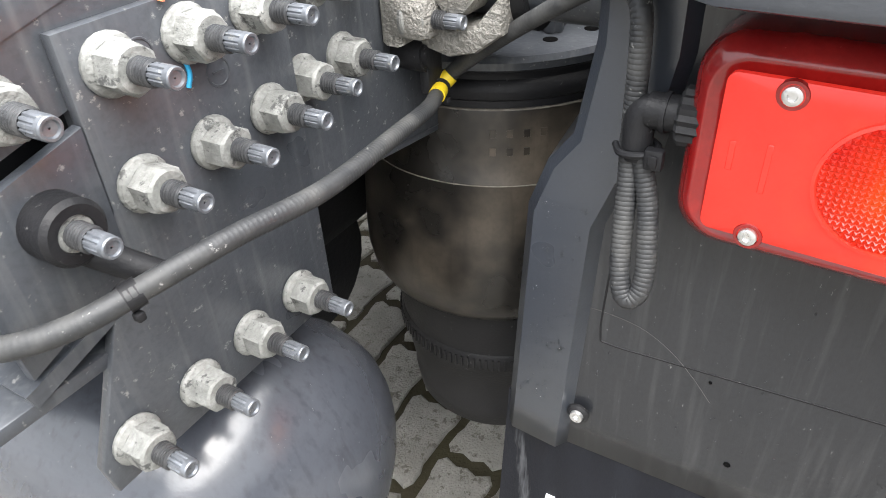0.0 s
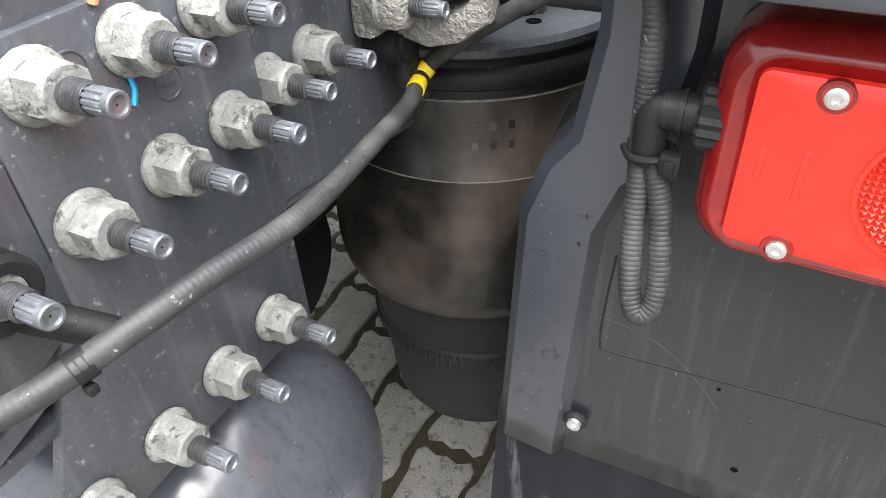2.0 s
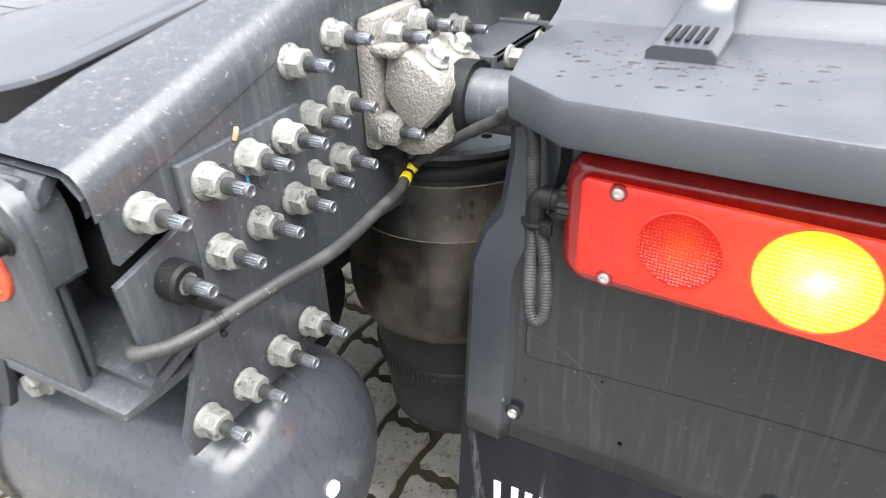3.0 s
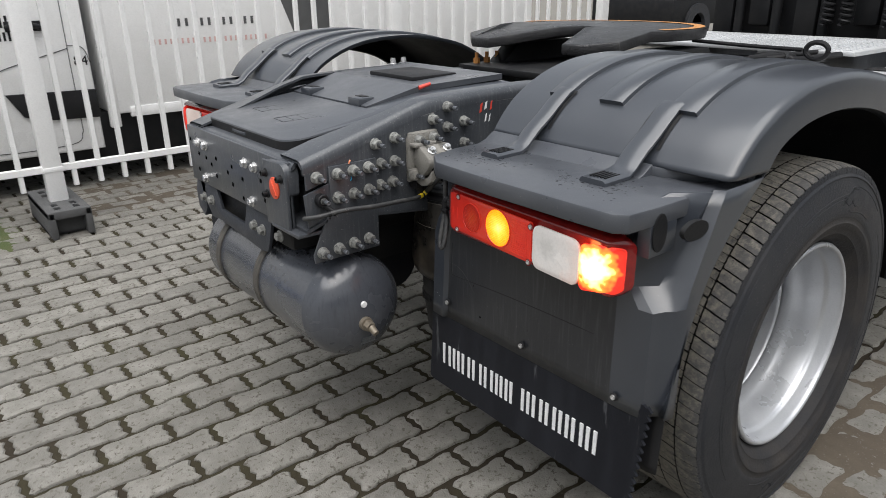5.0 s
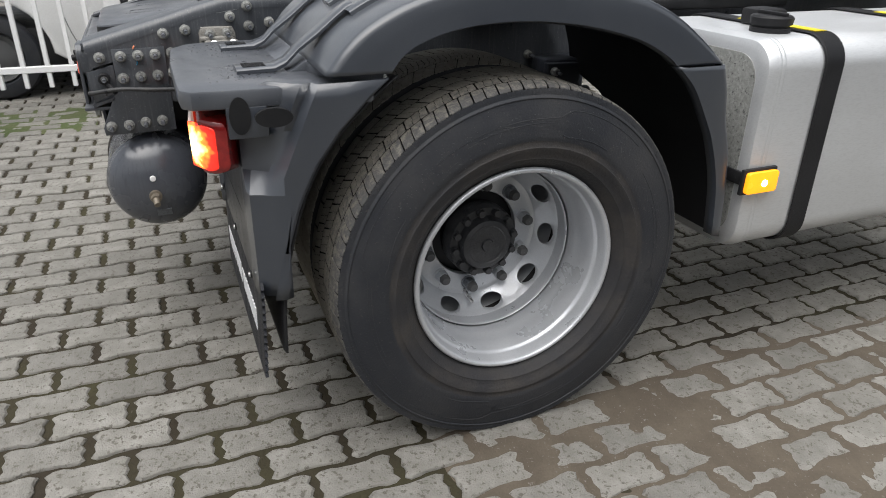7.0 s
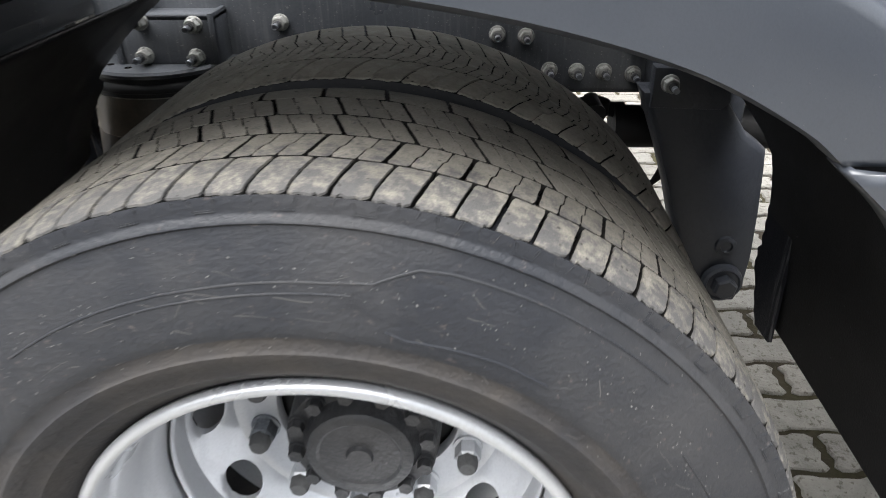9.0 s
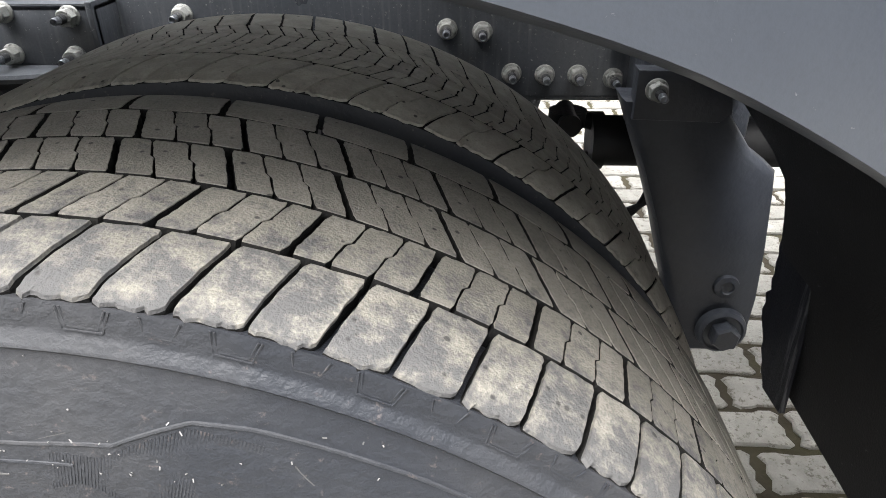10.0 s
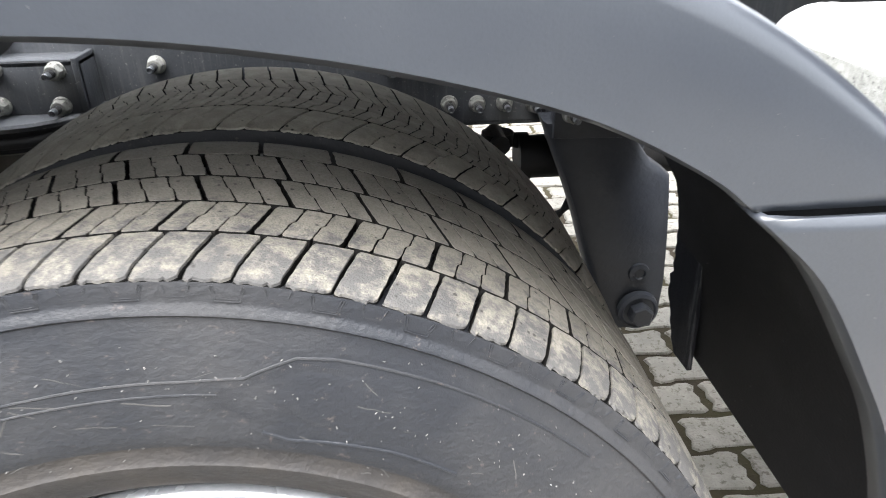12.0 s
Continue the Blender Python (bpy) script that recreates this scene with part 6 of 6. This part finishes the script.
# release rod with ring
bm = BM()
tube(bm, [(0.20, 0.95, 1.235), (0.45, 0.97, 1.225), (0.66, 0.97, 1.222)], 0.008, 8, 4)
ring = [(0.715 + 0.042 * math.cos(a * math.pi / 8), 0.972, 1.222 + 0.030 * math.sin(a * math.pi / 8)) for a in range(17)]
tube(bm, ring, 0.010, 8, 2)
part("release_ring", bm, PLASTIC_DARK, fw, "black pull handle ring")

# ---- behind the cab ----
bm = BM()
for i in range(0, 22):
    for j in range(0, 12):
        x, y = -0.50 + i * 0.052, 1.52 + j * 0.062
        box(bm, x, x + 0.034, y, y + 0.010, 1.181, 1.185)
box(bm, -0.55, 0.66, 1.48, 2.32, 1.160, 1.181, 0.004)
part("walkway_plate", bm, ALU, truck, "bright chequer-plate catwalk")
bm = BM()
box(bm, -1.20, 1.20, 3.45, 5.3, 1.30, 3.4, 0.08, 3)
box(bm, -0.80, 1.10, 2.85, 3.5, 0.95, 1.6, 0.05, 2)
cab = part("cab", bm, PLASTIC_DARK, truck, "dark rear wall of the driver cab")
for x in (-0.70, -0.45, -0.15, 0.2, 0.55, 0.85):
    bm = BM()
    box(bm, x - 0.08, x + 0.06, 2.76, 2.87, 1.12 + 0.1 * math.sin(9 * x), 1.60, 0.02)
    part("rear_unit", bm, BLACKMETAL, cab)
    bm = BM()
    rod(bm, (x + 0.1, 2.78, 1.0), (x + 0.1, 2.78, 1.7), 0.03)
    part("rear_pipe", bm, BLACKMETAL, cab)
for x in (0.02, 0.12, 0.35, 0.42):
    bm = BM()
    pts = []
    for i in range(90):
        a = i * 0.9
        pts.append((x + 0.028 * math.cos(a), 2.66 + 0.028 * math.sin(a), 1.62 - 0.0045 * i))
    tube(bm, pts, 0.0085, 6, 2)
    part("coiled_hose", bm, PLASTIC_DARK, truck, "black coiled air hose")
bm = BM()
tube(bm, [(0.30, 1.35, 1.16), (0.50, 1.20, 1.18), (0.58, 1.10, 1.17), (0.60, 1.6, 1.165), (0.62, 2.4, 1.16)], 0.014, 10, 8)
tube(bm, [(0.35, 0.60, 1.15), (0.46, 0.95, 1.175), (0.50, 1.6, 1.17), (0.52, 2.5, 1.16)], 0.011, 10, 8)
tube(bm, [(0.40, 0.80, 1.16), (0.56, 1.25, 1.16), (0.66, 1.9, 1.165)], 0.009, 10, 8)
part("air_line", bm, PLASTIC_DARK, truck, "black air lines along the frame")
bm = BM()
box(bm, 0.36, 0.56, 0.78, 1.5, 1.10, 1.14, 0.01)
box(bm, 0.40, 0.52, 1.05, 1.25, 1.14, 1.18, 0.01)
part("valve_tray", bm, BLACKMETAL, truck)


# ---- fence ----
FXN = -3.05
fence = thing("fence", "white painted steel picket fence on block feet", "fence", FXN, 0, 0)
bm = BM()
box(bm, -0.016, 0.016, -0.016, 0.016, 0.255, 2.05, 0.003, 1)
pk = part("picket", bm, WHITE, fence)
ys = [-4.2 + 0.1555 * i for i in range(56)]
posts = [-3.80, -1.06, 1.68, 4.42]
first = True
for y in ys:
    if min(abs(y - p) for p in posts) < 0.07:
        continue
    if first:
        pk.matrix_basis, first = pose(0, y, 0), False
    else:
        again(pk, 0, y, 0)
for z in (0.385, 1.88):
    bm = BM()
    box(bm, -0.020, 0.020, -4.3, 4.5, z - 0.022, z + 0.022, 0.003, 1)
    part("rail", bm, WHITE, fence)
for p in posts:
    bm = BM()
    box(bm, -0.045, 0.045, p - 0.055, p + 0.055, 0.16, 2.1, 0.006)
    box(bm, -0.049, 0.049, p - 0.059, p + 0.059, 0.37, 0.40, 0.002)
    part("post", bm, WHITE, fence)


def fence_foot(y):
    t = thing("ballast_block", "dark grey ballast block holding a fence post", "block", FXN, y, 0, group="blocks under the fence")
    bm = BM()
    for a, b, c, d, e, f in ((-0.36, 0.30, -0.125, -0.085, 0, 0.175), (-0.36, 0.30, 0.085, 0.125, 0, 0.175), (-0.36, 0.30, -0.125, 0.125, 0.125, 0.178), (-0.36, 0.20, -0.125, 0.125, 0.0, 0.03), (-0.30, 0.22, -0.09, 0.09, 0.02, 0.13)):
        box(bm, a, b, c, d, e, f, 0.008)
    part("block", bm, CONCRETE, t)
    for x in (-0.26, -0.15, 0.13, 0.22):
        for q in (-0.055, 0.055):
            bm = BM()
            box(bm, x - 0.028, x + 0.028, q - 0.018, q + 0.018, 0.176, 0.1805, 0.001)
            part("socket", bm, BLACKMETAL, t)
    return t


for p in posts:
    fence_foot(p)

# ---- van behind the fence ----
VX = -3.90
van = thing("van", "white delivery van with box body parked behind the fence", "van", VX, 0, 0)
bm = BM()
side = [(-3.1, 0.42), (-2.46, 0.36)]
for i in range(13):
    a = radians(180 - 15 * i)
    side.append((-2.02 + 0.43 * math.cos(a), 0.36 + 0.43 * math.sin(a)))
side += [(-1.50, 0.30), (-0.52, 0.30), (-0.52, 2.30), (-1.30, 2.30), (-2.05, 1.62), (-3.0, 1.30), (-3.15, 1.0)]
prism(bm, side, "x", -1.9, 0.0, bevel=0.02)
part("cab_body", bm, WHITE, van, "white cab body", 45)
bm = BM()
box(bm, -1.95, 0.03, -0.44, 4.2, 0.55, 3.0, 0.02)
part("box_body", bm, WHITE, van, "white box body")
bm = BM()
box(bm, -0.02, 0.034, -0.46, -0.38, 0.45, 3.0, 0.01)
box(bm, 0.0, 0.036, -0.30, 4.0, 0.52, 0.60, 0.004)
part("box_edge", bm, WHITE, van)
bm = BM()
box(bm, -1.8, -0.06, -3.0, 4.1, 0.20, 0.56, 0.02)
part("underbody", bm, BLACKMETAL, van)
bm = BM()
prism(bm, [(-1.12, 0.765), (-0.52, 0.755), (-0.52, 0.545), (-0.93, 0.56), (-1.03, 0.60)], "x", 0.0, 0.022, bevel=0.006)
part("door_trim", bm, PLASTIC_DARK, van, "black door rubbing strip")
bm = BM()
for pts in ([(0.003, -0.68, 2.2), (0.003, -0.66, 1.6), (0.003, -0.66, 1.1), (0.003, -0.66, 0.45)], [(0.003, -0.66, 0.45), (0.003, -0.75, 0.36), (0.003, -1.30, 0.36), (0.003, -1.42, 0.48), (0.003, -1.50, 0.8)],
            [(0.003, -0.66, 1.08), (0.003, -0.56, 1.06), (0.003, -0.52, 0.95)], [(0.003, -1.35, 0.80), (0.003, -1.15, 0.92), (0.003, -0.66, 1.06)]):
    tube(bm, pts, 0.003, 6, 6)
part("panel_gap", bm, CONCRETE, van)
bm = BM()
tube(bm, [(0.01, -1.02, 1.215), (0.045, -0.98, 1.228), (0.05, -0.88, 1.228), (0.01, -0.80, 1.215)], 0.020, 10, 6)
box(bm, 0.0, 0.012, -1.03, -0.79, 1.19, 1.26, 0.005)
part("door_handle", bm, PLASTIC_DARK, van, "black door handle")
bm = BM()
prism(bm, [(-1.95, 1.62), (-1.45, 2.10), (-0.72, 2.12), (-0.72, 1.50), (-1.3, 1.45)], "x", 0.002, 0.010)
part("side_window", bm, GLASS_DARK, van, "dark side window")
bm = BM()
lathe(bm, [(-0.21, 0.20), (-0.21, 0.31), (-0.19, 0.335), (-0.05, 0.335), (-0.02, 0.315), (-0.005, 0.26), (-0.01, 0.215), (-0.05, 0.20)], 40, at=(0, -2.02, 0.336))
w1 = part("wheel", bm, RUBBER, van, "black van wheel with dark hub")
bm = BM()
lathe(bm, [(-0.06, 0.205), (-0.03, 0.19), (-0.05, 0.15), (-0.025, 0.09), (-0.02, 0.0005)], 32, at=(0, -2.02, 0.336))
part("rim", bm, CONCRETE, w1, "dull steel rim")
bm = BM()
lathe(bm, [(-0.30, 0.20), (-0.30, 0.31), (-0.28, 0.335), (-0.10, 0.335), (-0.08, 0.31), (-0.08, 0.05)], 32, at=(0, 2.2, 0.336), cap1=True)
part("wheel", bm, RUBBER, van)
# lettering shown as plain bars
PALE = surf("pale_print", (0.6, 0.4, 0.38), 0.5)


def print_bar(y, w, z0, z1, mat, x=0.0):
    bm = BM()
    box(bm, x, x + 0.004, y, y + w, z0, z1)
    part("lettering_bar", bm, mat, van)


for y, w in ((-1.35, 0.015), (-1.315, 0.015), (-1.28, 0.02), (-1.24, 0.016), (-1.205, 0.016), (-1.17, 0.018), (-1.135, 0.018), (-1.09, 0.015), (-1.055, 0.015), (-1.02, 0.016), (-0.985, 0.016)):
    print_bar(y, w, 1.22, 1.30, BLACKMETAL)
for i in range(14):
    print_bar(-1.42 + i * 0.031, 0.015, 1.13, 1.19, BLACKMETAL)
print_bar(-1.43, 0.017, 1.22, 1.30, REDPRINT)
print_bar(-1.392, 0.017, 1.22, 1.30, REDPRINT)
print_bar(-0.98, 0.03, 1.13, 1.19, REDPRINT)
bm = BM()
tube(bm, [(0.002, -1.40, 1.115), (0.002, -1.36, 1.085), (0.002, -1.30, 1.085), (0.002, -1.26, 1.115)], 0.007, 6, 6)
part("painted_curve", bm, REDPRINT, van, "red painted curve")
for i in range(12):
    print_bar(0.16 + i * 0.062, 0.022, 1.18, 1.24, CONCRETE, 0.030)
for i in range(22):
    print_bar(-0.05 + i * 0.045, 0.016, 1.05, 1.09, PALE, 0.030)
bm = BM()
prism(bm, [(1.0, 1.55), (1.25, 0.9), (1.55, 0.9), (1.55, 1.55)], "x", 0.030, 0.034)
part("stripe", bm, CONCRETE, van, "grey painted stripe")
fc = bpy.data.curves.new("number", "FONT")
fc.body, fc.size, fc.extrude = "84", 0.10, 0.001
num = new("fleet_number", fc)
num.parent = van
num.matrix_basis = pose(0.003, -0.635, 0.935, 90, 0, 90)
fc.materials.append(BLACKMETAL)
tagged(num, "dark figures 84")

# ---- blue barrel beside the fence ----
bar = thing("barrel", "blue plastic barrel standing on the paving", "barrel", -2.62, -2.24, 0)
bm = BM()
lathe(bm, [(0, 0.0005), (0, 0.20), (0.02, 0.215), (0.2, 0.225), (0.21, 0.232), (0.23, 0.232), (0.24, 0.225), (0.38, 0.22), (0.40, 0.20), (0.40, 0.0005)], 40, "z")
part("shell", bm, BLUE, bar)
bm = BM()
lathe(bm, [(0.13, 0.02), (0.13, 0.075), (0.16, 0.08), (0.19, 0.075), (0.19, 0.02)], 24, at=(0.06, 0.20, 0.11))
part("castor", bm, RUBBER, bar)

# ---- yard beyond ----
far = thing("parked_truck", "dark truck parked far off in the yard", "truck", -9.0, 16.0, 0)
bm = BM()
box(bm, -1.2, 1.2, -3, 3, 0.5, 1.1, 0.05)
part("chassis", bm, BLACKMETAL, far)
bm = BM()
box(bm, -1.25, 1.25, -2.9, 2.9, 1.1, 3.2, 0.08)
part("cab", bm, PLASTIC_DARK, far)
for y in (-2.0, 1.8):
    bm = BM()
    lathe(bm, [(1.0, 0.1), (1.0, 0.50), (1.28, 0.50), (1.28, 0.28), (1.2, 0.25), (1.2, 0.02)], 28, at=(0, y, 0.5))
    part("wheel", bm, RUBBER, far)

# ---- paving: interlocking stones in running bond ----
PL, PW, JO = 0.231, 0.131, 0.016


def stone(seed):
    rnd = random.Random(seed)
    hl, hw, a = PL / 2 - 0.009, PW / 2 - JO / 2, 0.0034
    half = [(-hl, 0.0), (-hl + 0.008, hw * 0.40), (-hl - 0.003, hw + a - 0.012), (-hl + 0.012, hw + a), (-hl * 0.62, hw + a - 0.001), (-hl * 0.44, hw - a), (0, hw - a - 0.0015), (hl * 0.44, hw - a), (hl * 0.62, hw + a - 0.001), (hl - 0.012, hw + a), (hl + 0.003, hw + a - 0.012), (hl - 0.008, hw * 0.40), (hl, 0.0)]
    out = half + [(-x, -y) for x, y in half[1:-1]]
    out = [(x + rnd.uniform(-0.0022, 0.0022), y + rnd.uniform(-0.0022, 0.0022)) for x, y in out]
    # long side along y
    rings = [[(-y * k, x * k, z) for x, y in out] for k, z in ((1.0, -0.03), (1.0, -0.007), (0.945, -0.0012), (0.70, 0.0014))]
    bm = BM()
    skin(bm, rings, True, False, True)
    return bm


forms = [part("paving_stone", stone(100 + i), STONE, ground, smooth=25) for i in range(5)]
rest_v, rest_f = [], []
used = [False] * 5
rnd = random.Random(7)
for r in range(-66, 52):
    for c in range(-28, 40):
        x, y = 0.217 + r * PW, -1.185 + c * PL + (PL / 2 if r % 2 else 0)
        k = rnd.randrange(5)
        m = pose(x + rnd.uniform(-0.002, 0.002), y + rnd.uniform(-0.002, 0.002), rnd.uniform(-0.006, 0.001), rnd.uniform(-0.8, 0.8), rnd.uniform(-0.8, 0.8), rnd.choice((0, 180)) + rnd.uniform(-0.8, 0.8))
        if -0.9 < x < 2.0 and -1.9 < y < 1.5 and not (-0.4 < x < 0.3 and y > -0.6) and not (x < 0 and y > -0.8):
            if not used[k]:
                forms[k].matrix_basis, used[k] = m, True
            else:
                o = again(forms[k], 0, 0, 0)
                o.matrix_basis = m
        else:
            me = forms[k].data
            b = len(rest_v)
            rest_v += [tuple(m @ v.co) for v in me.vertices]
            rest_f += [tuple(b + j for j in p.vertices) for p in me.polygons]
me = bpy.data.meshes.new("paving")
me.from_pydata(rest_v, [], rest_f)
me.materials.append(STONE_FAR)
pv = new("paving", me)
pv.parent = ground
tagged(pv, "worn concrete paving stones laid in rows", kind="stuff")

# paving goes on all round the yard
fp = BM()
X0, X1, Y0, Y1 = 0.217 - 66.5 * PW, 0.217 + 51.5 * PW, -1.185 - 28.5 * PL, -1.185 + 40 * PL
for x0, x1, y0, y1 in ((-150, X0, -150, 190), (X1, 150, -150, 190), (X0, X1, -150, Y0), (X0, X1, Y1, 190)):
    fp.faces.new([fp.verts.new(p) for p in ((x0, y0, -0.004), (x1, y0, -0.004), (x1, y1, -0.004), (x0, y1, -0.004))])
part("far_paving", fp, surf("far_yard", (0.15, 0.14, 0.122), 0.85, col2=(0.20, 0.19, 0.17), amount=0.8, scale=1.5, fine=30, bump=0.3), ground, "worn concrete paving far off in the yard")

# dirt washed over the paving beside the wheel, and moss by the fence


def washed(name, x0, x1, y0, y1, mat, label, seed, base, lift, step=0.03, spine=(), heap=0.0):
    nx, ny = int((x1 - x0) / step), int((y1 - y0) / step)
    bm = BM()
    rows = []
    for i in range(nx + 1):
        row = []
        for j in range(ny + 1):
            x, y = x0 + (x1 - x0) * i / nx, y0 + (y1 - y0) * j / ny
            edge = min(i, nx - i, j * 1.0, ny - j) / min(nx, ny) * 2
            h = noise.noise((x * 2.6 + seed, y * 2.6, seed)) + 0.45 * noise.noise((x * 9 + seed, y * 9, 3.1)) + 0.2 * noise.noise((x * 30, y * 30, seed))
            pile = 0.0
            for (ax, ay), (cx, cy) in zip(spine, spine[1:]):
                f = min(1.0, max(0.0, ((x - ax) * (cx - ax) + (y - ay) * (cy - ay)) / ((cx - ax) ** 2 + (cy - ay) ** 2)))
                pile = max(pile, math.exp(-((x - ax - f * (cx - ax)) ** 2 + (y - ay - f * (cy - ay)) ** 2) / 0.0144))
            row.append((x, y, base + heap * pile + lift * (h + 0.45) * min(1.0, 2.2 * edge) - 0.012 * max(0.0, 1 - 3 * edge)))
        rows.append(row)
    skin(bm, rows, False)
    ob = finish(name, bm, mat, ground, label, 60)
    return tagged(ob, kind="stuff")


DIRT = surf("washed_dirt", (0.076, 0.060, 0.043), 0.88, col2=(0.118, 0.098, 0.073), amount=0.8, scale=9, fine=120, bump=0.3, speck=(0.16, 0.145, 0.125), speck_scale=80, speck_cut=0.6)
MOSS = surf("moss", (0.055, 0.076, 0.020), 0.95, col2=(0.085, 0.088, 0.040), amount=0.9, scale=5, fine=150, bump=0.6)
washed("dirt", 0.98, 2.3, -0.35, 1.9, DIRT, "brown dirt washed over the paving", 5.0, -0.0098, 0.0085, 0.022, ((1.33, -0.16), (1.36, 0.20), (1.30, 0.50), (1.25, 0.75), (1.21, 1.15)), 0.0052)
washed("moss", -3.6, -2.7, -2.6, -1.25, MOSS, "green moss spread over the paving", 2.0, -0.0058, 0.0085)
washed("dirt", -4.3, -2.95, -1.2, 2.5, DIRT, "brown dirt under the fence", 8.0, -0.0085, 0.0085)
